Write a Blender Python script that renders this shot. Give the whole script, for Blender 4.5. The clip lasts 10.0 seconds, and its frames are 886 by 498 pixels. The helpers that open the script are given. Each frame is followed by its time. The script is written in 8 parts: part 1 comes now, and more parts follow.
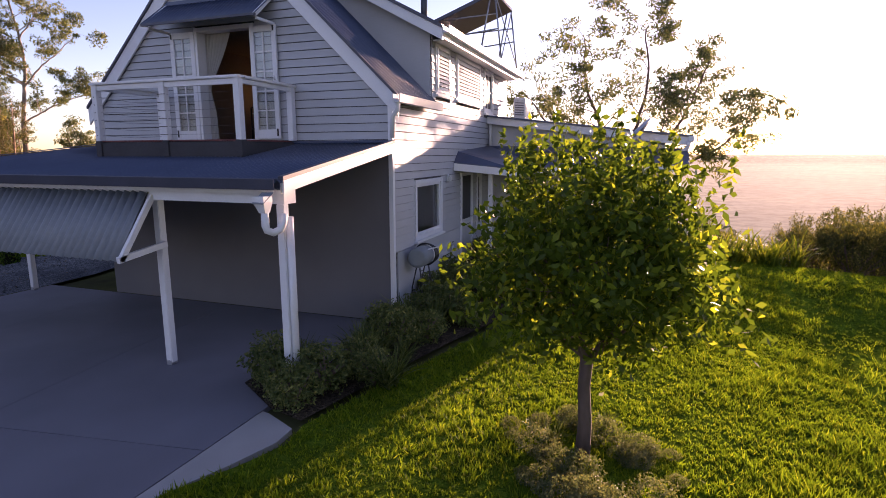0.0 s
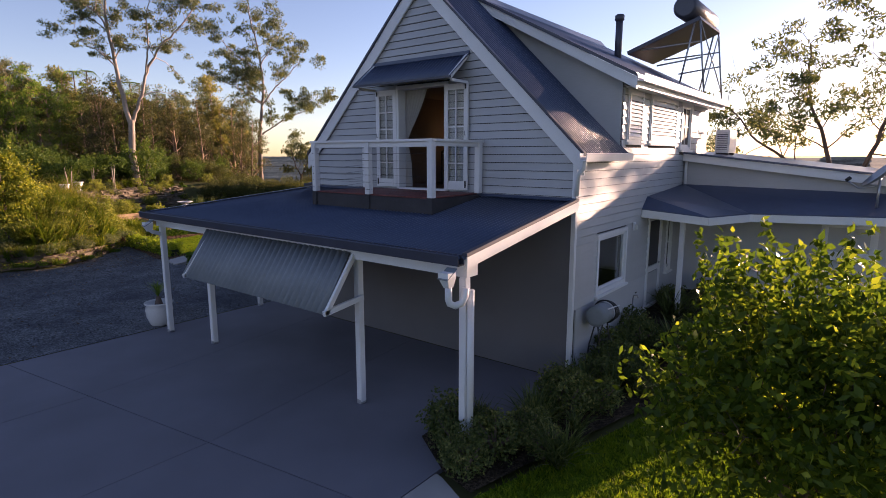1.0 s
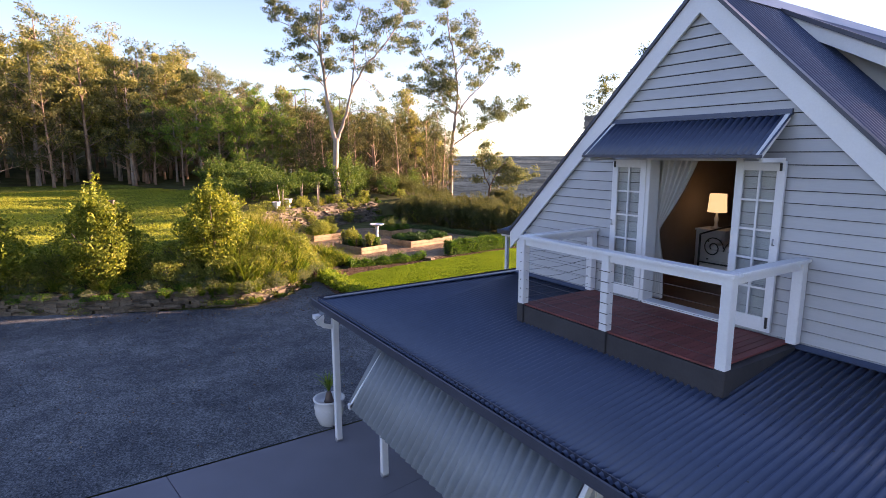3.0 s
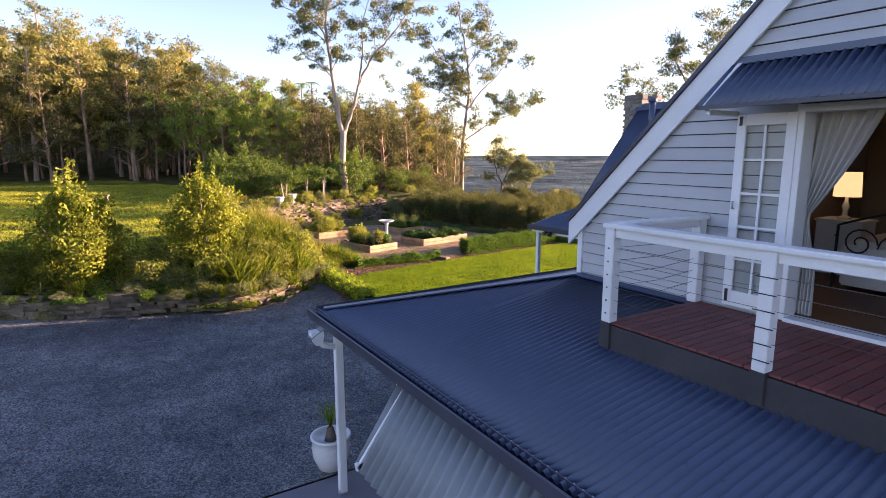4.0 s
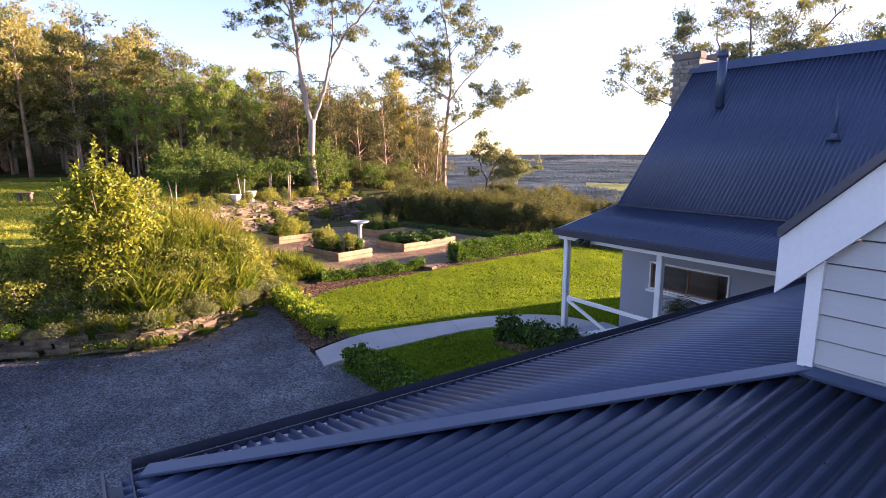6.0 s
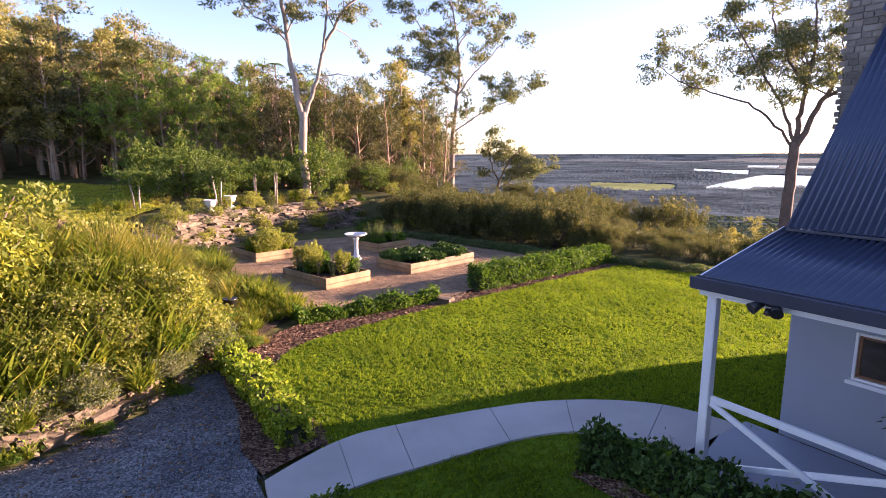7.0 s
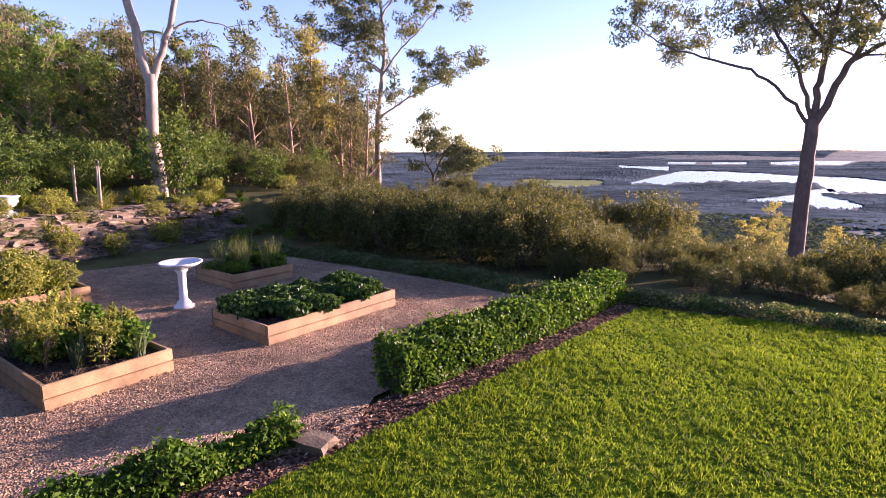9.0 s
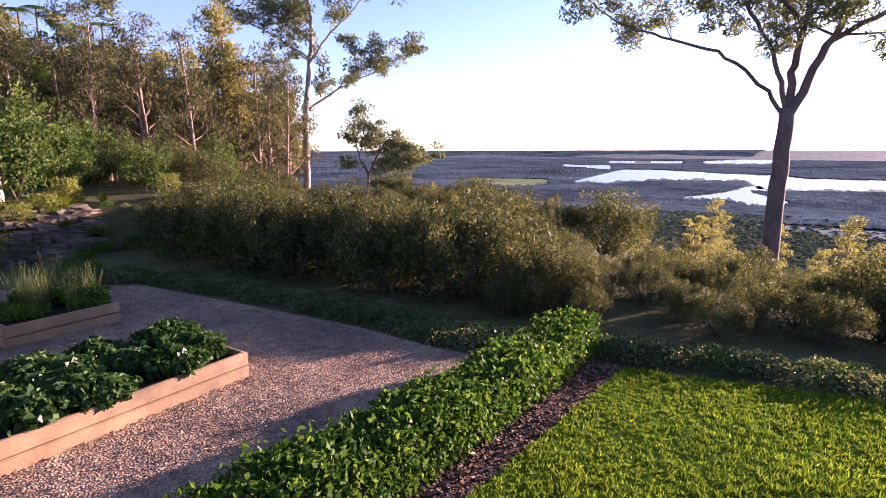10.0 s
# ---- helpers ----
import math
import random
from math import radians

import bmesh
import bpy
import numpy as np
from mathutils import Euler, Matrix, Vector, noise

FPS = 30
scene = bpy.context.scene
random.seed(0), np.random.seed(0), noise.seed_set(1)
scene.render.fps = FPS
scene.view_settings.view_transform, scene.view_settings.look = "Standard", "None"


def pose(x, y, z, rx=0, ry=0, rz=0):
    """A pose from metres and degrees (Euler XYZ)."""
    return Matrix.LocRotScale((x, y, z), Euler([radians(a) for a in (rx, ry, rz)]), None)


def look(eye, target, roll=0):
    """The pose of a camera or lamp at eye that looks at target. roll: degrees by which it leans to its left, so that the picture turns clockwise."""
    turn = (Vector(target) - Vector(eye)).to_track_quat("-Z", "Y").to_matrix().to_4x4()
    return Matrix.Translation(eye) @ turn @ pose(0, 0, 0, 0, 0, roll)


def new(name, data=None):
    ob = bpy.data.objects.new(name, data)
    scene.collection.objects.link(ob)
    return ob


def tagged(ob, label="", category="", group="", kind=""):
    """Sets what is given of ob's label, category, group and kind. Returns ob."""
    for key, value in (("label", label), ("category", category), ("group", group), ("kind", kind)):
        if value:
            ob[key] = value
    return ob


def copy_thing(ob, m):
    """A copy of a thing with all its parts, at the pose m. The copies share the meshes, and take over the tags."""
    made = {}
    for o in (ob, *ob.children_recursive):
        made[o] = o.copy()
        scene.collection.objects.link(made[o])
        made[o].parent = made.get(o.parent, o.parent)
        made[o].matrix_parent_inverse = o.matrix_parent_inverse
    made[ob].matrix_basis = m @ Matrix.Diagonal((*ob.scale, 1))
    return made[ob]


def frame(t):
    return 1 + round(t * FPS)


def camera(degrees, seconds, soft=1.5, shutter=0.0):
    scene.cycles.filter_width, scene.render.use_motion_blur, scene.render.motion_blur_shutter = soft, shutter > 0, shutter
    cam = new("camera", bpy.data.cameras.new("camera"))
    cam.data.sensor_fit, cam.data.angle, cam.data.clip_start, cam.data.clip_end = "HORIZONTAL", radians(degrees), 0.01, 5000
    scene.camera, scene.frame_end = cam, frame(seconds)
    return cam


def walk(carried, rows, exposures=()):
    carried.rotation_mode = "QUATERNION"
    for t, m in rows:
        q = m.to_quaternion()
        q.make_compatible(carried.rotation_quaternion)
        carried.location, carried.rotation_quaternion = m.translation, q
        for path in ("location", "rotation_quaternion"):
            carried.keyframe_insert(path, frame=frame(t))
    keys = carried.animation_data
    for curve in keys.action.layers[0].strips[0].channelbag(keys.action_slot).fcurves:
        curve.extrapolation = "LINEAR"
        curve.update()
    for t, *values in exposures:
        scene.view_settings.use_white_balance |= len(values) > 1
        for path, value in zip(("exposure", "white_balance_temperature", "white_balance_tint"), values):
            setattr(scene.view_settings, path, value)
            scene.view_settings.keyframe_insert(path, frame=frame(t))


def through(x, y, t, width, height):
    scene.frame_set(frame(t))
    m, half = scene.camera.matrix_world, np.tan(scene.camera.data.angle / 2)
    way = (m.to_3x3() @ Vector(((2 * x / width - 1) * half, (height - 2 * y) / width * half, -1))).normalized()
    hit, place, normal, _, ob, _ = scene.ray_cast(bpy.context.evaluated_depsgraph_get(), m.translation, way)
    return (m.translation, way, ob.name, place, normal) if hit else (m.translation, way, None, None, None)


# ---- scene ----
cam = camera(77.6, 10.0, soft=0.6)
PATH = [
    (0.0, (3.668, -4.997, 2.755), (3.005, -3.142, 2.410), -0.1),
    (0.5, (3.678, -5.017, 3.164), (2.747, -3.280, 2.823), -0.1),
    (1.0, (3.600, -4.908, 3.607), (2.380, -3.360, 3.268), 0.0),
    (1.5, (3.359, -4.613, 4.090), (1.896, -3.293, 3.746), 0.0),
    (2.0, (2.709, -4.138, 4.653), (1.090, -3.014, 4.314), 0.0),
    (2.5, (1.836, -3.565, 4.973), (0.187, -2.485, 4.634), -0.1),
    (4.0, (-1.219, -2.212, 4.447), (-2.889, -1.166, 4.105), 0.0),
    (4.5, (-2.141, -1.740, 4.289), (-3.782, -0.650, 3.947), 0.0),
    (5.0, (-3.109, -1.215, 4.170), (-4.735, -0.103, 3.825), 0.0),
    (6.5, (-6.712, 0.893, 3.958), (-8.344, 1.995, 3.612), -0.1),
    (7.0, (-9.157, 2.251, 3.855), (-10.794, 3.347, 3.509), -0.2),
    (7.5, (-11.325, 3.815, 3.507), (-12.968, 4.900, 3.156), 0.0),
    (8.0, (-13.120, 5.203, 3.342), (-14.764, 6.288, 2.993), 0.0),
    (8.5, (-14.349, 6.225, 3.232), (-15.948, 7.375, 2.884), 0.0),
    (9.0, (-15.659, 7.553, 3.146), (-17.154, 8.834, 2.792), -0.3),
    (9.5, (-16.887, 8.977, 3.043), (-18.281, 10.367, 2.687), -0.2),
    (10.0, (-18.076, 10.810, 2.913), (-19.443, 12.224, 2.555), -0.2),
]
walk(cam, [(t, look(eye, target, roll)) for t, eye, target, roll in PATH], [(0.0, 1.86, 7000, 49), (0.5, 1.72, 7000, 48), (1.0, 1.52, 6700, 37), (1.5, 1.83, 6600, 33), (2.0, 2.05, 6600, 34), (2.5, 2.32, 6600, 36), (4.0, 2.57, 6700, 36), (4.5, 2.6, 6700, 36), (6.5, 2.66, 6350, 43), (7.5, 2.33, 6300, 44), (8.5, 2.2, 5950, 50), (10.0, 2.12, 5650, 52)])

# ---- light: a low sun behind the house, clear sky ----
SUN_AZ, SUN_EL = 17.0, 9.6      # degrees from +y towards +x, and above the horizon
world = bpy.data.worlds.new("sky")
scene.world = world
world.use_nodes = True
wn, wl = world.node_tree.nodes, world.node_tree.links
wn.clear()
sky = wn.new("ShaderNodeTexSky")
sky.sky_type, sky.sun_disc = "NISHITA", False
sky.sun_elevation, sky.sun_rotation = radians(SUN_EL), radians(SUN_AZ)
sky.air_density, sky.dust_density, sky.ozone_density = 0.8, 0.25, 1.4
bg, wout = wn.new("ShaderNodeBackground"), wn.new("ShaderNodeOutputWorld")
bg.inputs["Strength"].default_value = 0.079
wl.new(sky.outputs[0], bg.inputs[0]); wl.new(bg.outputs[0], wout.inputs[0])
sun = new("sun", bpy.data.lights.new("sun", "SUN"))
sun.data.energy, sun.data.angle, sun.data.color = 5.0, radians(0.6), (1.0, 0.76, 0.50)
sun_way = Vector((math.sin(radians(SUN_AZ)) * math.cos(radians(SUN_EL)), math.cos(radians(SUN_AZ)) * math.cos(radians(SUN_EL)), math.sin(radians(SUN_EL))))
sun.matrix_world = look(sun_way * 60, (0, 0, 0))

# ---- materials ----
def nodes(name):
    m = bpy.data.materials.new(name)
    m.use_nodes = True
    n = m.node_tree.nodes
    return m, n, m.node_tree.links, n["Principled BSDF"]


def ramp(n, l, fac, stops):
    r = n.new("ShaderNodeValToRGB")
    e = r.color_ramp.elements
    while len(e) < len(stops):
        e.new(0.5)
    for k, (p, c) in enumerate(stops):
        e[k].position, e[k].color = p, (*c, 1)
    l.new(fac, r.inputs[0])
    return r.outputs[0]


def noise_node(n, l, scale, detail=4, rough=0.55, stretch=None, obj=False):
    tc = n.new("ShaderNodeTexCoord")
    src = tc.outputs["Object"]
    if not obj:
        g = n.new("ShaderNodeNewGeometry")
        src = g.outputs["Position"]
    if stretch:
        mp = n.new("ShaderNodeMapping")
        mp.inputs["Scale"].default_value = stretch
        l.new(src, mp.inputs[0])
        src = mp.outputs[0]
    t = n.new("ShaderNodeTexNoise")
    t.inputs["Scale"].default_value, t.inputs["Detail"].default_value, t.inputs["Roughness"].default_value = scale, detail, rough
    l.new(src, t.inputs["Vector"])
    return t.outputs["Fac"]


def mixc(n, l, fac, a, b, mode="MIX"):
    m = n.new("ShaderNodeMix")
    m.data_type, m.blend_type = "RGBA", mode
    for sock, v in ((m.inputs[0], fac), (m.inputs[6], a), (m.inputs[7], b)):
        if hasattr(v, "is_output"):
            l.new(v, sock)
        elif isinstance(v, tuple):
            sock.default_value = (*v, 1)
        else:
            sock.default_value = v
    return m.outputs[2]


def bumped(n, l, p, height, strength, dist):
    b = n.new("ShaderNodeBump")
    b.inputs["Strength"].default_value, b.inputs["Distance"].default_value = strength, dist
    l.new(height, b.inputs["Height"])
    l.new(b.outputs[0], p.inputs["Normal"])


def shade(c, k):
    return tuple(min(1.0, v * k) for v in c)


def plain(name, col, rough=0.6, metal=0.0, vary=0.12, scale=3.0, fine=60.0, bump=0.15, dist=0.002, stretch=None, tone=None, piece=0.0):
    """Paint, timber, metal and stone: a base colour that varies at two scales, with fine relief."""
    m, n, l, p = nodes(name)
    big = noise_node(n, l, scale, 3)
    small = noise_node(n, l, fine, 5, 0.6, stretch)
    c = ramp(n, l, big, [(0.3, shade(col, 1 - vary)), (0.7, shade(col, 1 + vary))])
    c2 = ramp(n, l, small, [(0.3, shade(tone or (1, 1, 1), 1 - vary * 1.2)), (0.7, (1, 1, 1))])
    c = mixc(n, l, 1.0, c, c2, "MULTIPLY")
    if piece:
        oi = n.new("ShaderNodeObjectInfo")
        c = mixc(n, l, 1.0, c, ramp(n, l, oi.outputs["Random"], [(0, (1 - piece,) * 3), (1, (1, 1, 1))]), "MULTIPLY")
    l.new(c, p.inputs["Base Color"])
    p.inputs["Roughness"].default_value, p.inputs["Metallic"].default_value = rough, metal
    bumped(n, l, p, small, bump, dist)
    return m


def leafy(name, a, b, c=None, through=0.35, rough=0.5):
    """Leaves: each its own shade between a and b (a few of c), some light passing through."""
    m, n, l, p = nodes(name)
    g = n.new("ShaderNodeNewGeometry")
    stops = [(0.0, a), (0.75, b)] + ([(1.0, c)] if c else [])
    col = ramp(n, l, g.outputs["Random Per Island"], stops)
    big = noise_node(n, l, 0.7, 2)
    col = mixc(n, l, 1.0, col, ramp(n, l, big, [(0.3, (0.75, 0.8, 0.75)), (0.7, (1.1, 1.08, 1.0))]), "MULTIPLY")
    l.new(col, p.inputs["Base Color"])
    p.inputs["Roughness"].default_value = rough
    p.inputs["Specular IOR Level"].default_value = 0.15
    tr = n.new("ShaderNodeBsdfTranslucent")
    l.new(mixc(n, l, 1.0, col, (1.35, 1.3, 0.6), "MULTIPLY"), tr.inputs[0])
    mx = n.new("ShaderNodeMixShader")
    mx.inputs[0].default_value = through
    l.new(p.outputs[0], mx.inputs[1]); l.new(tr.outputs[0], mx.inputs[2])
    l.new(mx.outputs[0], n["Material Output"].inputs[0])
    return m


def gritty(name, a, b, c, grain=45.0, patch=0.5, bump=0.7, dist=0.02, rough=0.9, blotch=1.0, gloss=0.1):
    """Loose stuff on the ground: grains by Voronoi cells, patches by noise."""
    m, n, l, p = nodes(name)
    g = n.new("ShaderNodeNewGeometry")
    v = n.new("ShaderNodeTexVoronoi")
    v.inputs["Scale"].default_value = grain
    l.new(g.outputs["Position"], v.inputs["Vector"])
    cell = n.new("ShaderNodeSeparateColor")
    l.new(v.outputs["Color"], cell.inputs[0])
    col = ramp(n, l, cell.outputs[0], [(0.0, a), (0.5, b), (1.0, c)])
    ptch = noise_node(n, l, patch, 5, 0.6)
    col = mixc(n, l, 1.0, col, ramp(n, l, ptch, [(0.32, (0.52, 0.52, 0.55)), (0.68, tuple(1 + (v - 1) * blotch for v in (1.25, 1.2, 1.14)))]), "MULTIPLY")
    mid = noise_node(n, l, patch * 5, 6, 0.7)
    col = mixc(n, l, 1.0, col, ramp(n, l, mid, [(0.35, (0.7, 0.7, 0.72)), (0.65, (1.2, 1.2, 1.18))]), "MULTIPLY")
    l.new(col, p.inputs["Base Color"])
    p.inputs["Roughness"].default_value = rough
    p.inputs["Specular IOR Level"].default_value = gloss
    bumped(n, l, p, v.outputs["Distance"], bump, dist)
    return m


M_BOARD = plain("board_paint", (0.43, 0.44, 0.455), 0.45, vary=0.05, scale=1.2, fine=25, bump=0.08, stretch=(0.3, 0.3, 3), piece=0.06)
M_RENDERED = plain("rendered_wall", (0.47, 0.48, 0.50), 0.8, vary=0.06, scale=0.8, fine=120, bump=0.3)
M_BLUEWALL = plain("blue_grey_render", (0.27, 0.29, 0.34), 0.8, vary=0.06, scale=0.8, fine=120, bump=0.3)
# darkened wall colour: the carport's shade is painted in
M_SHADEWALL = plain("dark_wall_paint", (0.15, 0.145, 0.15), 0.8, vary=0.08, scale=0.8, fine=120, bump=0.3)
M_WHITE = plain("white_paint", (0.72, 0.73, 0.745), 0.4, vary=0.05, scale=1.5, fine=40, bump=0.08)
M_ROOF = plain("roof_steel", (0.054, 0.078, 0.138), 0.32, 0.0, vary=0.12, scale=0.6, fine=8, bump=0.05)
M_ROOFLT = plain("weathered_steel", (0.215, 0.245, 0.27), 0.6, 0.1, vary=0.10, scale=1.2, fine=12, bump=0.05)
M_GUTTER = plain("gutter_steel", (0.055, 0.06, 0.085), 0.4, vary=0.15, scale=2)
M_DECK = plain("deck_oil", (0.215, 0.055, 0.05), 0.6, vary=0.18, scale=2, fine=30, stretch=(12, 1, 1), bump=0.3, piece=0.35)
# dark timber of the deck; also the painted shadow behind the weatherboard gaps
M_DARKTIMBERGAP = plain("dark_timber", (0.042, 0.04, 0.045), 0.7, vary=0.2, fine=30)
M_CONCRETE = plain("concrete", (0.185, 0.182, 0.21), 0.75, vary=0.16, scale=0.5, fine=90, bump=0.25, dist=0.003, piece=0.08)
M_PATH = plain("path_concrete", (0.40, 0.385, 0.37), 0.85, vary=0.12, scale=0.9, fine=120, bump=0.25, dist=0.003, piece=0.1)
M_DRIVE = gritty("driveway_gravel", (0.06, 0.07, 0.08), (0.118, 0.132, 0.15), (0.225, 0.245, 0.27), grain=42, patch=0.3, bump=0.6, dist=0.02, blotch=2.0)
M_PEBBLE = gritty("garden_gravel", (0.25, 0.17, 0.11), (0.36, 0.255, 0.165), (0.47, 0.35, 0.24), grain=40, patch=0.8, bump=0.8, dist=0.025)
M_MULCH = gritty("mulch", (0.05, 0.025, 0.018), (0.13, 0.075, 0.05), (0.30, 0.20, 0.14), grain=30, patch=1.2, bump=1.0, dist=0.05)
M_SOIL = gritty("soil", (0.03, 0.022, 0.016), (0.06, 0.045, 0.03), (0.11, 0.085, 0.06), grain=40, patch=1, bump=0.9, dist=0.04)
M_TURF = gritty("turf", (0.045, 0.10, 0.008), (0.085, 0.155, 0.012), (0.14, 0.20, 0.02), grain=70, patch=0.9, bump=0.6, dist=0.02, gloss=0.0)
M_BLADE = leafy("grass_blades", (0.074, 0.139, 0.0085), (0.178, 0.27, 0.016), (0.292, 0.337, 0.028), 0.55)
# dry grass of the upper lawn, paled further with sunlight in the colour
M_LITDRYTURF = gritty("dry_turf", (0.10, 0.125, 0.02), (0.18, 0.205, 0.035), (0.27, 0.28, 0.06), grain=50, patch=0.35, bump=0.5, dist=0.02, gloss=0.0)
M_LITDRYBLADE = leafy("sunny_blades", (0.20, 0.23, 0.03), (0.40, 0.42, 0.07), (0.58, 0.53, 0.14), 0.6)
M_EUCA = leafy("gum_leaves", (0.075, 0.10, 0.06), (0.17, 0.19, 0.10), (0.27, 0.26, 0.14), 0.35)
M_EUCA4 = leafy("gum_leaves_deep", (0.055, 0.085, 0.035), (0.14, 0.175, 0.065), (0.25, 0.25, 0.10), 0.35)
M_THICKET = leafy("thicket_leaves", (0.05, 0.058, 0.03), (0.115, 0.115, 0.05), (0.21, 0.17, 0.08), 0.35)
M_EUCA2 = leafy("gum_leaves_olive", (0.14, 0.15, 0.06), (0.30, 0.28, 0.105), (0.44, 0.36, 0.155), 0.48)
M_LUSH = leafy("lush_leaves", (0.08, 0.15, 0.03), (0.19, 0.28, 0.055), (0.34, 0.38, 0.10), 0.5)
M_WOOD = leafy("woodland_leaves", (0.06, 0.095, 0.027), (0.15, 0.19, 0.05), (0.29, 0.30, 0.09), 0.42)
# darker copy of the lush leaves, woodland shade put into the green
M_LUSHD = leafy("deep_green_leaves", (0.04, 0.075, 0.018), (0.095, 0.15, 0.03), (0.22, 0.26, 0.06), 0.4)
M_CITRUS = leafy("citrus_leaves", (0.04, 0.075, 0.012), (0.11, 0.165, 0.02), (0.36, 0.40, 0.045), 0.5, 0.3)
M_HEDGE = leafy("hedge_leaves", (0.03, 0.08, 0.012), (0.09, 0.18, 0.022), (0.20, 0.28, 0.04), 0.4, 0.5)
M_SHRUB = leafy("shrub_leaves", (0.10, 0.135, 0.03), (0.25, 0.27, 0.06), (0.42, 0.40, 0.13), 0.5)
M_HEDGE2 = leafy("strawberry_leaves", (0.02, 0.055, 0.012), (0.06, 0.12, 0.03), (0.1, 0.17, 0.05), 0.25, 0.4)
M_EUCA3 = leafy("leek_leaves", (0.06, 0.09, 0.05), (0.13, 0.17, 0.1), (0.2, 0.24, 0.13), 0.25)
M_GOLD = leafy("golden_leaves", (0.09, 0.125, 0.018), (0.23, 0.255, 0.036), (0.46, 0.44, 0.075), 0.46)
M_STRAW = leafy("ornamental_grass", (0.12, 0.135, 0.022), (0.29, 0.265, 0.055), (0.5, 0.41, 0.14), 0.45)
M_AGAP = leafy("strap_leaves", (0.065, 0.105, 0.011), (0.175, 0.225, 0.025), (0.37, 0.355, 0.06), 0.42)
M_LIME = leafy("lime_leaves", (0.09, 0.15, 0.015), (0.23, 0.32, 0.03), (0.42, 0.45, 0.06), 0.45, 0.4)
M_WATTLE = leafy("wattle_leaves", (0.032, 0.045, 0.02), (0.09, 0.10, 0.037), (0.27, 0.245, 0.075), 0.38)
M_DARKSTRAP = leafy("dark_strap_leaves", (0.04, 0.065, 0.022), (0.11, 0.145, 0.045), (0.22, 0.23, 0.09), 0.3, 0.4)
M_BARKW = plain("pale_gum_bark", (0.37, 0.295, 0.24), 0.8, vary=0.3, scale=1.1, fine=9, bump=0.4, dist=0.02, stretch=(1, 1, 0.3))
M_BARKR = plain("reddish_gum_bark", (0.34, 0.22, 0.15), 0.85, vary=0.3, scale=1.1, fine=9, bump=0.4, dist=0.02, stretch=(1, 1, 0.3))
M_BARKD = plain("dark_bark", (0.15, 0.105, 0.085), 0.9, vary=0.35, scale=1.5, fine=14, bump=0.6, dist=0.02, stretch=(1, 1, 0.25))
M_SLEEPER = plain("timber_sleeper", (0.41, 0.265, 0.13), 0.7, vary=0.34, scale=2.2, fine=26, bump=0.35, dist=0.004, stretch=(1, 1, 6), piece=0.25)
M_STONE = plain("field_stone", (0.23, 0.175, 0.118), 0.9, vary=0.4, scale=2.5, fine=30, bump=0.7, dist=0.01, piece=0.45)
M_BRICK = plain("chimney_brick", (0.30, 0.26, 0.22), 0.9, vary=0.25, scale=4, fine=50, bump=0.5, piece=0.4)
M_MORTAR = plain("mortar", (0.25, 0.23, 0.21), 0.95, vary=0.1)
M_CERAMIC = plain("glazed_pot", (0.62, 0.62, 0.62), 0.25, vary=0.05, fine=30, bump=0.05)
M_STEELGREY = plain("galvanised_steel", (0.42, 0.43, 0.45), 0.4, 0.7, vary=0.1, fine=30)
M_WIRE = plain("weathered_wire", (0.12, 0.12, 0.13), 0.5, 0.6, vary=0.1)
M_BLACK = plain("black_plastic", (0.02, 0.02, 0.022), 0.4, vary=0.1)
M_INSIDE = plain("interior_plaster", (0.30, 0.24, 0.19), 0.9, vary=0.06)
M_CURTAIN = plain("curtain_cloth", (0.75, 0.74, 0.72), 0.9, vary=0.04, fine=200)
M_TIMBERIN = plain("interior_timber", (0.22, 0.10, 0.05), 0.5, vary=0.2)


def glass_mat():
    m, n, l, p = nodes("window_glass")
    p.inputs["Base Color"].default_value = (0.9, 0.95, 0.95, 1)
    p.inputs["Roughness"].default_value = 0.02
    p.inputs["Transmission Weight"].default_value = 1.0
    p.inputs["IOR"].default_value = 1.45
    return m


M_GLASS = glass_mat()

# ---- building tools ----
def mesh_of(name, bm, mat):
    me = bpy.data.meshes.new(name)
    bm.normal_update()
    bm.to_mesh(me)
    bm.free()
    me.materials.append(mat)
    return me


def part(name, bm, mat, parent, label=""):
    ob = new(name, mesh_of(name, bm, mat))
    ob.parent = parent
    return tagged(ob, label)


def thing(name, label, category, group="", kind="", at=(0, 0, 0), turn=0.0):
    ob = new(name)
    ob.empty_display_size = 0.2
    ob.matrix_basis = pose(*at, 0, 0, turn)
    return tagged(ob, label, category, group, kind)


def solo(name, bm, mat, label, category, group="", kind=""):
    return tagged(new(name, mesh_of(name, bm, mat)), label, category, group, kind)


def box(bm, x0, x1, y0, y1, z0, z1, bev=0.0):
    r = bmesh.ops.create_cube(bm, size=1.0, matrix=Matrix.Translation(((x0 + x1) / 2, (y0 + y1) / 2, (z0 + z1) / 2)) @ Matrix.Diagonal((x1 - x0, y1 - y0, z1 - z0, 1)))
    if bev:
        es = list({e for v in r["verts"] for e in v.link_edges})
        bmesh.ops.bevel(bm, geom=es, offset=bev, segments=2, affect="EDGES")


def boxed(*a, **k):
    bm = bmesh.new()
    box(bm, *a, **k)
    return bm


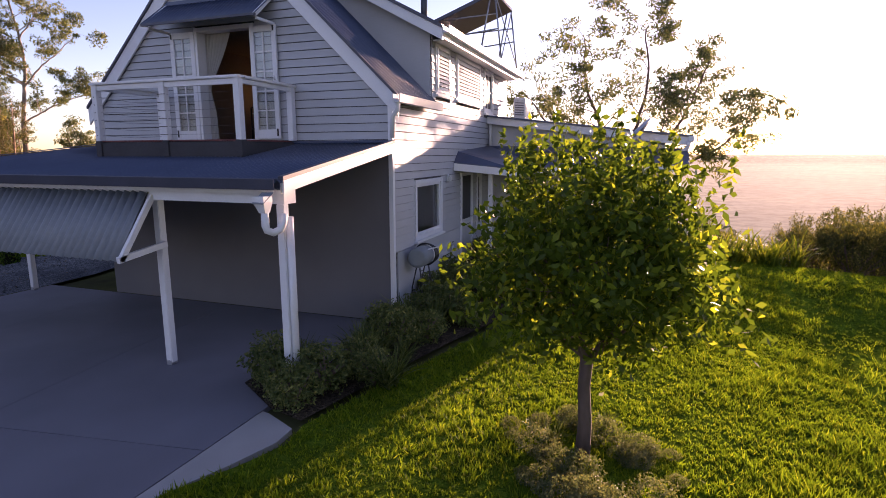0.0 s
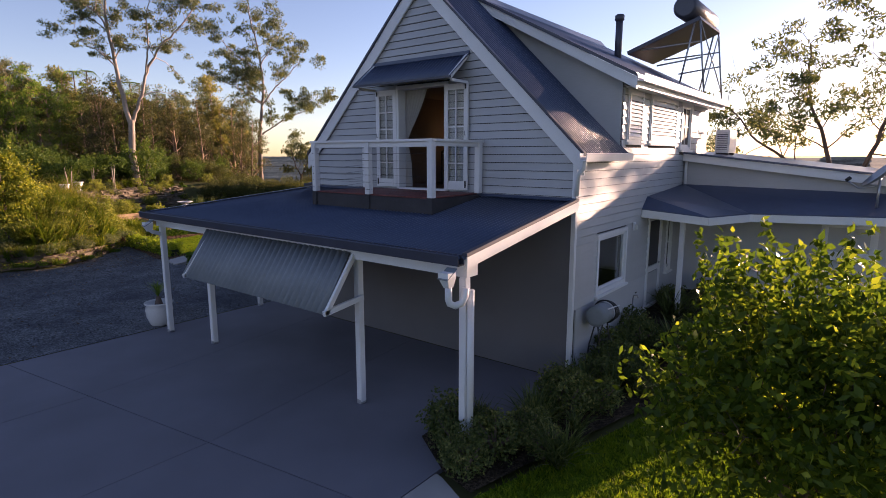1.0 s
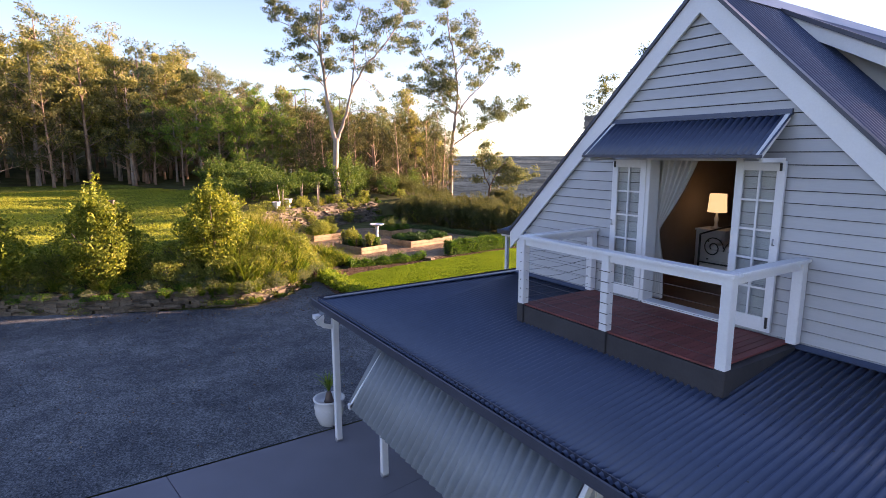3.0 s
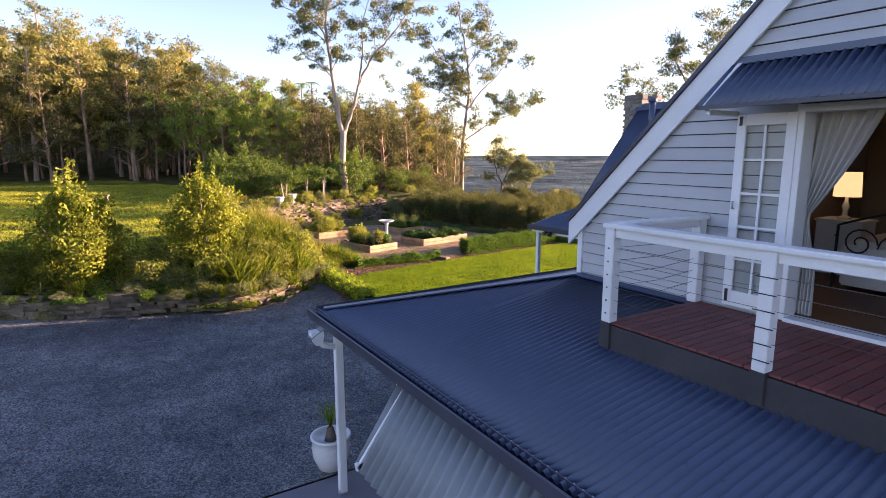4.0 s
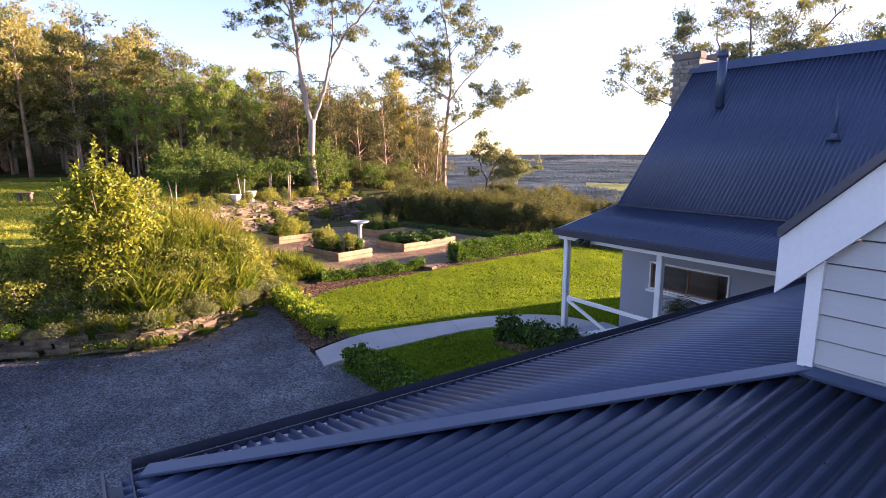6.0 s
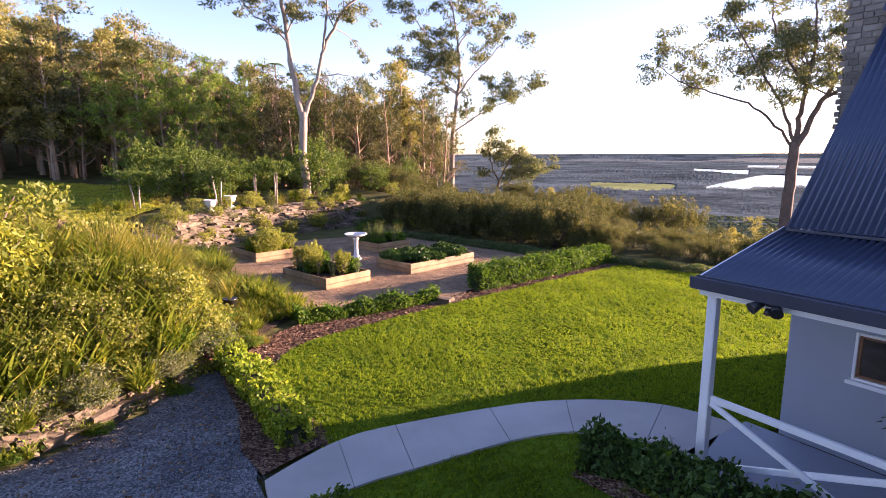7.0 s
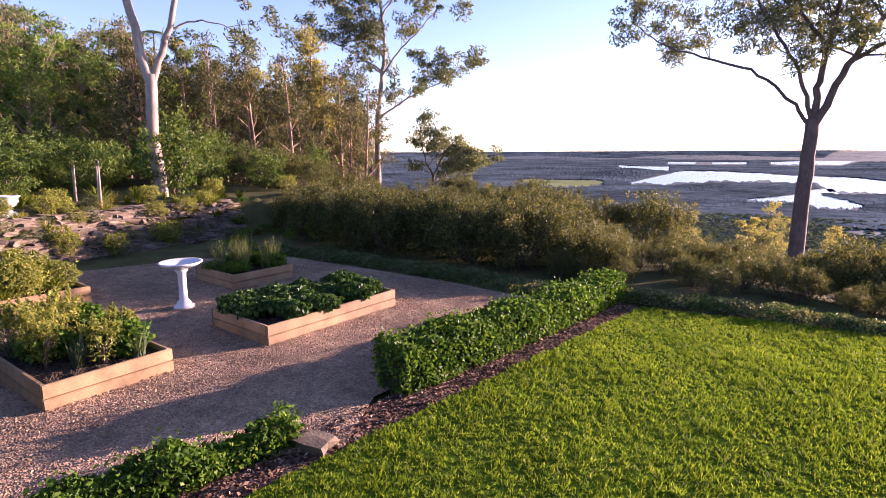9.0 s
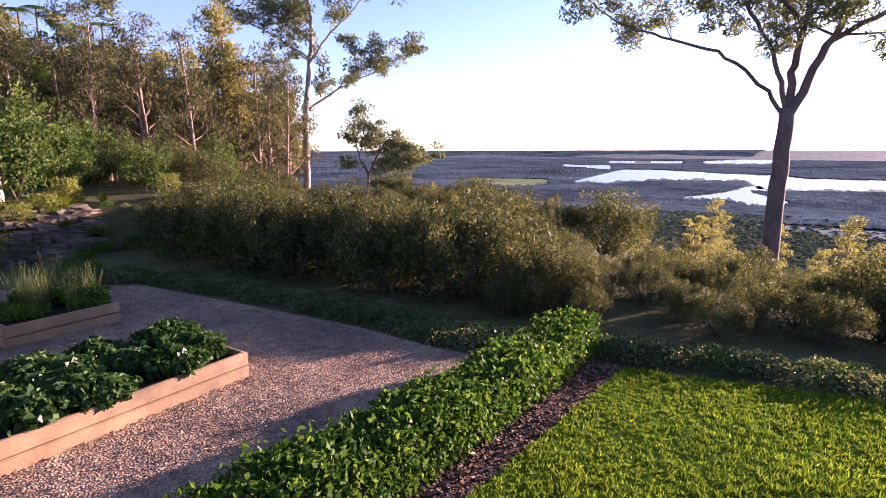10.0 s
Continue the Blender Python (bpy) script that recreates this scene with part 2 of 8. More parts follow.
def beam(bm, p, q, w, h, bev=0.004, side=None):
    """A squared bar from p to q, w wide and h deep."""
    p, q = Vector(p), Vector(q)
    d = q - p
    z = d.normalized()
    s = Vector(side) if side else (Vector((0, 0, 1)) if abs(z.z) < 0.95 else Vector((0, 1, 0)))
    x = s.cross(z).normalized()
    y = z.cross(x)
    m = Matrix((x, y, z)).transposed().to_4x4()
    m.translation = (p + q) / 2
    r = bmesh.ops.create_cube(bm, size=1.0, matrix=m @ Matrix.Diagonal((w, h, d.length, 1)))
    if bev:
        bmesh.ops.bevel(bm, geom=list({e for v in r["verts"] for e in v.link_edges}), offset=bev, segments=1, affect="EDGES")


def beamed(*a, **k):
    bm = bmesh.new()
    beam(bm, *a, **k)
    return bm


def tube(bm, pts, radii, n=8, cap=True):
    """A round tube through pts."""
    rings, up = [], None
    pts = [Vector(p) for p in pts]
    for i, p in enumerate(pts):
        d = (pts[min(i + 1, len(pts) - 1)] - pts[max(i - 1, 0)]).normalized()
        if up is None:
            up = d.orthogonal().normalized()
        a = (up - d * up.dot(d)).normalized()
        up, b = a, d.cross(a)
        r = radii[i] if hasattr(radii, "__len__") else radii
        rings.append([bm.verts.new(p + (a * math.cos(6.2832 * k / n) + b * math.sin(6.2832 * k / n)) * r) for k in range(n)])
    for u, v in zip(rings, rings[1:]):
        for k in range(n):
            f = bm.faces.new((u[k], u[(k + 1) % n], v[(k + 1) % n], v[k]))
            f.smooth = True
    if cap:
        bm.faces.new(rings[0][::-1]); bm.faces.new(rings[-1])


def tubed(*a, **k):
    bm = bmesh.new()
    tube(bm, *a, **k)
    return bm


def lathe(bm, profile, n=28, at=(0, 0, 0)):
    rings = [[bm.verts.new((at[0] + r * math.cos(6.2832 * k / n), at[1] + r * math.sin(6.2832 * k / n), at[2] + z)) for k in range(n)] for r, z in profile]
    for u, v in zip(rings, rings[1:]):
        for k in range(n):
            f = bm.faces.new((u[k], u[(k + 1) % n], v[(k + 1) % n], v[k]))
            f.smooth = True
    bm.faces.new(rings[0][::-1]); bm.faces.new(rings[-1])


def raw_mesh(name, verts, size, mat, smooth=False):
    """A mesh of separate faces, each of size corners."""
    verts = np.asarray(verts, np.float32).reshape(-1, 3)
    me = bpy.data.meshes.new(name)
    nf = len(verts) // size
    me.vertices.add(len(verts)); me.loops.add(len(verts)); me.polygons.add(nf)
    me.vertices.foreach_set("co", verts.ravel())
    me.loops.foreach_set("vertex_index", np.arange(len(verts), dtype=np.int32))
    me.polygons.foreach_set("loop_start", np.arange(nf, dtype=np.int32) * size)
    me.update(calc_edges=True)
    me.materials.append(mat)
    return me


def leaf_quads(rng, centres, length, width, droop=0.0, flat=0.3, spread=1.0):
    """Small lozenge leaves at centres, turned at random; droop bends their long axis down."""
    n = len(centres)
    d = rng.normal(size=(n, 3)) * np.array([1, 1, spread])
    d[:, 2] -= droop
    d /= np.linalg.norm(d, axis=1)[:, None] + 1e-9
    o = rng.normal(size=(n, 3))
    o[:, 2] *= flat
    s = np.cross(d, o)
    s /= np.linalg.norm(s, axis=1)[:, None] + 1e-9
    L = length * rng.uniform(0.6, 1.3, n)[:, None]
    W = width * rng.uniform(0.7, 1.3, n)[:, None]
    nrm = np.cross(d, s)
    return np.stack([centres - d * L / 2, centres + s * W / 2 + nrm * W * 0.12 - d * L * 0.08, centres + d * L / 2, centres - s * W / 2 + nrm * W * 0.12 - d * L * 0.08], axis=1)


def smooth01(a, b, v):
    t = np.clip((np.asarray(v, float) - a) / (b - a), 0, 1)
    return t * t * (3 - 2 * t)


def catmull(pts, n=8):
    """A smooth line through pts (2D)."""
    P = [np.array(p, float) for p in pts]
    P = [2 * P[0] - P[1]] + P + [2 * P[-1] - P[-2]]
    out = []
    for a, b, c, d in zip(P, P[1:], P[2:], P[3:]):
        for k in range(n):
            t = k / n
            out.append(0.5 * (2 * b + (c - a) * t + (2 * a - 5 * b + 4 * c - d) * t * t + (3 * b - a - 3 * c + d) * t ** 3))
    return out + [P[-2]]


# ---- lie of the land ----
WALL_LINE = [(-24, -14), (-21.5, -8), (-20.6, -6.1), (-19.0, -3.0), (-18.1, 0.0), (-17.75, 1.1), (-18.0, 2.1), (-18.7, 3.2), (-19.4, 4.2)]
ROCK_LINE = [(-24.5, 3.6), (-28.5, 4.6), (-31.5, 5.6), (-33.4, 7.0), (-34.6, 9.0), (-35.4, 11.0), (-36.0, 13.2), (-36.6, 15.5)]


def side_of(line, x, y):
    """Signed distance to a line of points: positive on its left as it runs."""
    x, y = np.asarray(x, float), np.asarray(y, float)
    best = np.full(x.shape, 1e9)
    sign = np.ones(x.shape)
    for (ax, ay), (bx, by) in zip(line, line[1:]):
        dx, dy = bx - ax, by - ay
        t = np.clip(((x - ax) * dx + (y - ay) * dy) / (dx * dx + dy * dy), 0, 1)
        px, py = x - ax - t * dx, y - ay - t * dy
        d = np.hypot(px, py)
        s = np.sign(dx * py - dy * px)
        near = d < best - 1e-9
        best = np.where(near, d, best)
        sign = np.where(near, s, sign)
    return best * sign


TERRACE = WALL_LINE + ROCK_LINE


def land(x, y):
    """Height of the ground."""
    x, y = np.asarray(x, float), np.asarray(y, float)
    z = 0.38 * smooth01(3.5, 7.6, y) * smooth01(-16.5, -13.0, x) * (1 - smooth01(9, 16, y))
    s = side_of(TERRACE, x, y)
    rock = smooth01(3.4, 5.0, y)
    up = smooth01(0.05, 0.45 + 0.8 * rock, s) * (0.55 + 0.45 * rock) + smooth01(0.4, 2.8, s) * (0.75 - 0.35 * rock) + smooth01(3, 26, s) * 0.25
    up = up * (1 - 0.75 * smooth01(18, 25, y))
    z = z + up + 0.75 * np.exp(-((x + 21.9) ** 2 + (y - 2.9) ** 2) / 4.5)
    z = z - 0.14 * np.exp(-((x + 16.6) ** 2 / 8 + (y - 0.6) ** 2 / 12)) * (1 - smooth01(3.2, 4.2, y)) * (1 - smooth01(-0.1, 0.1, s))
    ang = np.degrees(np.arctan2(-(x + 10), y))
    r = np.hypot(x + 10, y)
    # the wooded hill behind the upper lawn
    hill = smooth01(66, 94, ang) * (1 - smooth01(150, 175, ang)) * smooth01(48, 190, r) * 26
    # the ground falls away past the garden's far hedge
    e = (y - 19.5) * 0.9 + (x + 21) * 0.42
    e2 = np.maximum(e, y - 30)
    e2 = np.maximum(e2, (x - 18) * 0.8 + np.maximum(0, y - 4) * 0.3)
    left = 1 - smooth01(58, 74, ang) * smooth01(26, 50, r)
    fall = smooth01(0, 14, e2) * 2.6 + smooth01(8, 60, e2) * 14 + smooth01(40, 260, e2) * 48
    z = z + hill - fall * (0.1 + 0.9 * left)
    far = smooth01(260, 800, r)
    z = z * (1 - far) + far * (-64.0) + 46 * smooth01(3800, 4600, r)
    return z


def land1(x, y):
    return float(land(np.array([x]), np.array([y]))[0])


def grid_sheet(name, xs, ys, mat, inside=None, lift=0.0, wavy=0.0):
    """A sheet that follows the land, kept where inside() holds."""
    X, Y = np.meshgrid(xs, ys)
    Z = land(X, Y) + lift
    if wavy:
        Z = Z + wavy * (np.sin(X * 3.1 + 1.3 * np.sin(Y * 2.3)) * np.sin(Y * 2.7 + np.sin(X * 1.9)))
    nx, ny = len(xs), len(ys)
    V = np.stack([X, Y, Z], -1).reshape(-1, 3)
    i = (np.arange(ny - 1)[:, None] * nx + np.arange(nx - 1)[None, :]).ravel()
    F = np.stack([i, i + 1, i + nx + 1, i + nx], 1)
    if inside is not None:
        c = V[F].mean(axis=1)
        F = F[inside(c[:, 0], c[:, 1])]
    me = bpy.data.meshes.new(name)
    me.from_pydata(V.tolist(), [], F.tolist())
    me.materials.append(mat)
    me.polygons.foreach_set("use_smooth", np.ones(len(me.polygons), bool))
    return me


def poly_sheet(name, outline, mat, lift, step=0.25):
    """A sheet that follows the land inside a closed outline."""
    bm = bmesh.new()
    vs = [bm.verts.new((float(x), float(y), 0)) for x, y in outline]
    f = bm.faces.new(vs)
    bmesh.ops.triangulate(bm, faces=[f])
    xs = [p[0] for p in outline]; ys = [p[1] for p in outline]
    for axis, lo, hi in ((0, min(xs), max(xs)), (1, min(ys), max(ys))):
        k = lo + step
        while k < hi:
            co, no = [0, 0, 0], [0, 0, 0]
            co[axis], no[axis] = k, 1
            bmesh.ops.bisect_plane(bm, geom=bm.verts[:] + bm.edges[:] + bm.faces[:], plane_co=co, plane_no=no)
            k += step
    P = np.array([v.co[:] for v in bm.verts])
    Z = land(P[:, 0], P[:, 1]) + lift
    for v, z in zip(bm.verts, Z):
        v.co.z = z
    bmesh.ops.recalc_face_normals(bm, faces=bm.faces)
    if sum(fc.normal.z for fc in bm.faces) < 0:
        bmesh.ops.reverse_faces(bm, faces=bm.faces)
    return mesh_of(name, bm, mat)


def in_poly(outline, x, y):
    x, y = np.asarray(x), np.asarray(y)
    ok = np.zeros(x.shape, bool)
    n = len(outline)
    for k in range(n):
        (ax, ay), (bx, by) = outline[k], outline[(k + 1) % n]
        c = ((ay > y) != (by > y)) & (x < (bx - ax) * (y - ay) / (by - ay + 1e-12) + ax)
        ok ^= c
    return ok


def structure(name, me, label, category):
    return tagged(new(name, me), label, category, "", "structure")

# ---- ground ----
def spaced(lo, hi, fine_lo, fine_hi, step, grow=1.22):
    v = list(np.arange(fine_lo, fine_hi + step / 2, step))
    s, k = step, v[-1]
    while k < hi:
        s *= grow
        k = min(hi, k + s)
        v.append(k)
    s, k = step, v[0]
    while k > lo:
        s *= grow
        k = max(lo, k - s)
        v.insert(0, k)
    return np.array(v)


def terrain_mat():
    """Leaf litter and rough grass near by, woodland and fields on the plain, with bluish haze put into the plain's
    colours.
    """
    m, n, l, p = nodes("hill_ground")
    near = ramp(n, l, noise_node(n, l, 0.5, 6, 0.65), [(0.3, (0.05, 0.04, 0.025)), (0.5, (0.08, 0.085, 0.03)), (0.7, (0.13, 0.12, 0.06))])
    # far woods tinted pale blue-grey: distance haze painted into the base colour
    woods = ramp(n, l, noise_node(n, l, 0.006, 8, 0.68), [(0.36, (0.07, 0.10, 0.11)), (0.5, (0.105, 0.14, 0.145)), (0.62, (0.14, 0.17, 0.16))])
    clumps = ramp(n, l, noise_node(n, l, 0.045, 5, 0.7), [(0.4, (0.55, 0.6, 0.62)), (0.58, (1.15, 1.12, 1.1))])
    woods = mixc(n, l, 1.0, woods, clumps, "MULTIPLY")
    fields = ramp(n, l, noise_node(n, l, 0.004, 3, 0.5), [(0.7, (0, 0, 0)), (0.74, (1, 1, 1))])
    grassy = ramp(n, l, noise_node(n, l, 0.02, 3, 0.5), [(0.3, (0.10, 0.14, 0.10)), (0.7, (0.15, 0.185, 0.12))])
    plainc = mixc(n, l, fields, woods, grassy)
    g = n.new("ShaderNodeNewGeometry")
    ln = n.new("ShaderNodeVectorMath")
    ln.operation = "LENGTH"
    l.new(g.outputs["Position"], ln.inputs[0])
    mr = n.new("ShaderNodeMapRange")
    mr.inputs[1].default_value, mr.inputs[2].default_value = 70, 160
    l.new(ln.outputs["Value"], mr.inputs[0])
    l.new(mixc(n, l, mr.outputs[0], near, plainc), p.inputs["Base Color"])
    p.inputs["Roughness"].default_value = 1.0
    p.inputs["Specular IOR Level"].default_value = 0.05
    bumped(n, l, p, noise_node(n, l, 0.3, 8, 0.7), 0.25, 0.12)
    return m


gx = spaced(-4600, 4600, -44, 12, 0.5, 1.16)
gy = spaced(-4600, 4600, -14, 36, 0.5, 1.16)
structure("ground", grid_sheet("ground", gx, gy, terrain_mat(), lift=-0.06), "hillside ground of leaf litter and rough grass falling to a wooded plain, haze put into the plain's colour", "ground")

DRIVE = [(-8.04, -40), (-8.04, 7.0), (-14.6, 3.7), (-15.45, 3.75), (-16.2, 4.0), (-17.2, 4.3), (-18.6, 4.7), (-19.6, 4.6)] + [(x + 0.15, y) for x, y in WALL_LINE[::-1]] + [(-30, -26), (-34, -40)]
structure("driveway", poly_sheet("driveway", DRIVE, M_DRIVE, 0.0, 1.0), "dark grey crushed gravel driveway", "driveway")

# lawn behind the house, bounded by a curved mulch strip and the hedges
lawn_edge = catmull([(-15.62, 4.75), (-17.0, 4.75), (-18.1, 4.75), (-18.65, 4.96), (-19.24, 5.35), (-19.7, 6.1), (-20.05, 7.4), (-20.42, 9.8), (-20.83, 13.8), (-21.2, 17.5)], 5)
far_edge = [(-18.7, 18.6), (-16.1, 19.6), (-12.0, 21.0), (-6.0, 22.0)]
PATH_OUT = catmull([(-15.3, 3.8), (-15.62, 4.88), (-15.53, 5.7), (-15.04, 7.0), (-14.45, 7.95), (-13.4, 8.75), (-12.2, 9.1)], 6)
PATH_IN = catmull([(-14.45, 3.65), (-14.5, 4.6), (-14.35, 5.3), (-14.0, 6.5), (-13.6, 7.2), (-12.9, 7.7), (-12.2, 7.95)], 6)
LAWN = [tuple(p) for p in lawn_edge] + far_edge + [(-6.0, 14.0), (-12.2, 14.0)] + [tuple(p) for p in PATH_OUT[::-1]]
structure("lawn", poly_sheet("lawn", LAWN, M_TURF, 0.015, 0.8), "bright green mown lawn sloping to the garden", "lawn")
LAWN2 = [tuple(p) for p in PATH_IN[4:]] + [(-12.2, 7.4), (-9.0, 7.4), (-8.6, 5.6), (-13.0, 4.1), (-14.3, 4.1)]
structure("small_lawn", poly_sheet("small_lawn", LAWN2, M_TURF, 0.012, 0.6), "shaded lawn patch between path and verandah", "lawn")
LAWN3 = [(0.55, -0.55), (0.9, 0.6), (1.3, 2.2), (1.9, 4.0), (2.4, 7.0), (5.0, 8.6), (11, 9.5), (16, 6), (18, -4), (14, -14), (0.0, -16), (0.0, -2.6), (0.15, -1.9), (0.45, -1.35), (0.62, -0.9)]
structure("front_lawn", poly_sheet("front_lawn", LAWN3, M_TURF, 0.012, 0.8), "green lawn with raised tufts beside the house", "lawn")
upper = [(-25, -16), (-22.3, -8), (-21.2, -5.2), (-20.4, -2.6), (-21.5, 0.6), (-25.5, 1.4), (-31, 2.4), (-37, 5.5), (-52, 6), (-66, 0), (-66, -22), (-45, -34)]
structure("upper_lawn", poly_sheet("upper_lawn", upper, M_LITDRYTURF, 0.02, 1.5), "upper lawn striped by long shadows, sunlight put into its pale turf colour", "lawn")

GRAVEL = [(-20.5, 10.3), (-21.3, 11.2), (-21.9, 15.0), (-22.3, 16.6), (-23.6, 16.3), (-25.2, 16.1), (-28.0, 15.4), (-31.0, 14.6), (-32.5, 12.5), (-32.8, 9.5), (-31.8, 7.0), (-29.0, 6.1), (-25.5, 6.0), (-22.2, 6.6), (-21.4, 7.6), (-21.1, 9.0)]
structure("garden_gravel", poly_sheet("garden_gravel", GRAVEL, M_PEBBLE, 0.02, 0.8), "warm tan pebble gravel round the raised beds", "gravel")
mulch_in = [(float(p[0]), float(p[1])) for p in lawn_edge]
MULCH = mulch_in + [(-22.0, 17.6), (-21.5, 13.8), (-21.1, 10.6), (-21.3, 8.0), (-21.0, 6.4), (-20.2, 5.3), (-19.3, 4.5), (-18.2, 4.15), (-17.0, 4.1), (-15.7, 4.2)]
structure("mulch_strip", poly_sheet("mulch_strip", MULCH, M_MULCH, 0.005, 0.8), "brown bark mulch strip along the lawn edge", "mulch")
BANK = [(x - 0.1, y) for x, y in WALL_LINE[2:]] + [(-20.4, 5.3), (-21.6, 6.3), (-25.5, 5.9), (-29, 5.9), (-32, 6.6), (-34, 5.6), (-30, 2.3), (-25.5, 1.4), (-21.5, 0.7), (-20.4, -2.6), (-21.3, -5.6)]
structure("planted_bank", poly_sheet("planted_bank", BANK, M_SOIL, 0.01, 0.5), "dark soil of the planted bank above the stone wall", "soil")
SIDEBED = [(-0.72, 0.5), (-0.08, 0.95), (-0.06, 9.0), (2.0, 8.6), (1.7, 4.0), (1.15, 2.2), (0.75, 0.6), (0.5, -0.5), (0.0, -0.35), (-0.7, 0.1)]
structure("side_bed", poly_sheet("side_bed", SIDEBED, M_SOIL, 0.025, 0.6), "dark planted bed along the side of the house", "soil")

# ---- concrete slab, in panels with open joints ----
slab = thing("slab", "grey concrete carport slab with saw-cut joints", "slab", "", "structure")


def panel(outline, parent, mat, name="panel", top=0.0, deep=0.12, gap=0.008):
    c = np.mean(np.array(outline, float), axis=0)
    pts = [tuple(c + (np.array(p) - c) * (1 - gap / max(0.3, np.linalg.norm(np.array(p) - c)))) for p in outline]
    bm = bmesh.new()
    lo = [bm.verts.new((x, y, top - deep)) for x, y in pts]
    hi = [bm.verts.new((x, y, top)) for x, y in pts]
    bm.faces.new(hi)
    n = len(pts)
    for i in range(n):
        bm.faces.new((lo[i], lo[(i + 1) % n], hi[(i + 1) % n], hi[i]))
    bmesh.ops.recalc_face_normals(bm, faces=bm.faces)
    return part(name, bm, mat, parent)


def joint(x):
    return -2.45 + 0.15 * (x + 8)


def cross(x, y):
    return x - 0.13 * (y - joint(x))


xs = [-8.0, -5.45, -2.75, -0.06]
for i in range(3):
    a, b = xs[i], xs[i + 1]
    panel([(a, joint(a)), (b, joint(b)), (cross(b, 2.95) if i < 2 else -0.06, 2.95), (cross(a, 2.95) if i else -8.0, 2.95)], slab, M_CONCRETE)
    for y1, y0 in ((0, -4.6), (-4.6, -9.2), (-9.2, -14)):
        def at(x, y):
            return (x, joint(x) if y == 0 else y)
        panel([at(a, y0), at(b, y0), at(b, y1), at(a, y1)], slab, M_CONCRETE)
panel([(-0.05, -2.3), (0.12, -1.9), (0.34, -1.4), (0.5, -0.9), (0.48, -0.62), (0.05, -0.42), (-0.05, -0.4)], slab, M_PATH)

footpath = thing("footpath", "pale concrete garden path curving to the verandah", "path", "", "structure")
for k in range(0, 36, 6):
    strip = [tuple(p) for p in PATH_OUT[k:k + 7]] + [tuple(p) for p in PATH_IN[k:k + 7][::-1]]
    bm = bmesh.new()
    c = np.mean(np.array(strip), axis=0)
    pts = [tuple(c + (np.array(p) - c) * 0.992) for p in strip]
    Z = land(np.array([p[0] for p in pts]), np.array([p[1] for p in pts])) + 0.04
    hi = [bm.verts.new((x, y, z)) for (x, y), z in zip(pts, Z)]
    lo = [bm.verts.new((x, y, z - 0.12)) for (x, y), z in zip(pts, Z)]
    n = len(pts)
    m = n // 2
    for i in range(m - 1):
        bm.faces.new((hi[i], hi[i + 1], hi[n - 2 - i], hi[n - 1 - i]))
    for i in range(n):
        bm.faces.new((lo[i], lo[(i + 1) % n], hi[(i + 1) % n], hi[i]))
    bmesh.ops.recalc_face_normals(bm, faces=bm.faces)
    part("panel", bm, M_PATH, footpath)

# ---- the valley: lake, fields and far rises ----
def lake_mat():
    m, n, l, p = nodes("lake_water")
    p.inputs["Base Color"].default_value = (0.10, 0.13, 0.15, 1)
    p.inputs["Roughness"].default_value = 0.22
    p.inputs["IOR"].default_value = 1.33
    bumped(n, l, p, noise_node(n, l, 0.08, 4), 0.25, 0.5)
    return m


M_LAKE = lake_mat()
M_FIELD = plain("far_pasture", (0.26, 0.30, 0.13), 1.0, vary=0.25, scale=0.01, fine=0.08, bump=0.0)
EYE_Z = 3.2


def far_at(az, below, level=-63.7):
    """A place on the plain, by its bearing left of +y and its degrees under the horizon."""
    dist = (EYE_Z - level) / math.tan(radians(below))
    return -15 - dist * math.sin(radians(az)), 7 + dist * math.cos(radians(az))


def far_patch(name, rows, mat, label, category, level=-63.7, seed=0, wave=1.0):
    """A patch of the plain from rows of (bearing, near edge, far edge) in degrees under the horizon, with ragged shores."""
    r = np.random.default_rng(seed)
    bm = bmesh.new()
    prev = None
    az = np.linspace(rows[0][0], rows[-1][0], 90)
    near = np.interp(az[::-1], [q[0] for q in rows[::-1]], [q[1] for q in rows[::-1]])[::-1] if rows[0][0] > rows[-1][0] else np.interp(az, [q[0] for q in rows], [q[1] for q in rows])
    far = np.interp(az[::-1], [q[0] for q in rows[::-1]], [q[2] for q in rows[::-1]])[::-1] if rows[0][0] > rows[-1][0] else np.interp(az, [q[0] for q in rows], [q[2] for q in rows])
    for k, a in enumerate(az):
        w = 0.06 * math.sin(k * 0.55 + seed) + 0.045 * math.sin(k * 1.3 + 2 * seed) + 0.05 * math.sin(k * 2.7) + r.normal() * 0.02
        w *= wave
        n_, f_ = near[k] + w, far[k] + 0.4 * w
        if n_ < f_ + 0.02:
            n_ = f_ + 0.02
        x0, y0 = far_at(a, n_, level); x1, y1 = far_at(a, f_, level)
        cur = (bm.verts.new((x0, y0, level)), bm.verts.new((x1, y1, level)))
        if prev:
            bm.faces.new((prev[0], cur[0], cur[1], prev[1]))
        prev = cur
    bmesh.ops.recalc_face_normals(bm, faces=bm.faces)
    if bm.faces[0].normal.z < 0:
        bmesh.ops.reverse_faces(bm, faces=bm.faces)
    return structure(name, mesh_of(name, bm, mat), label, category)


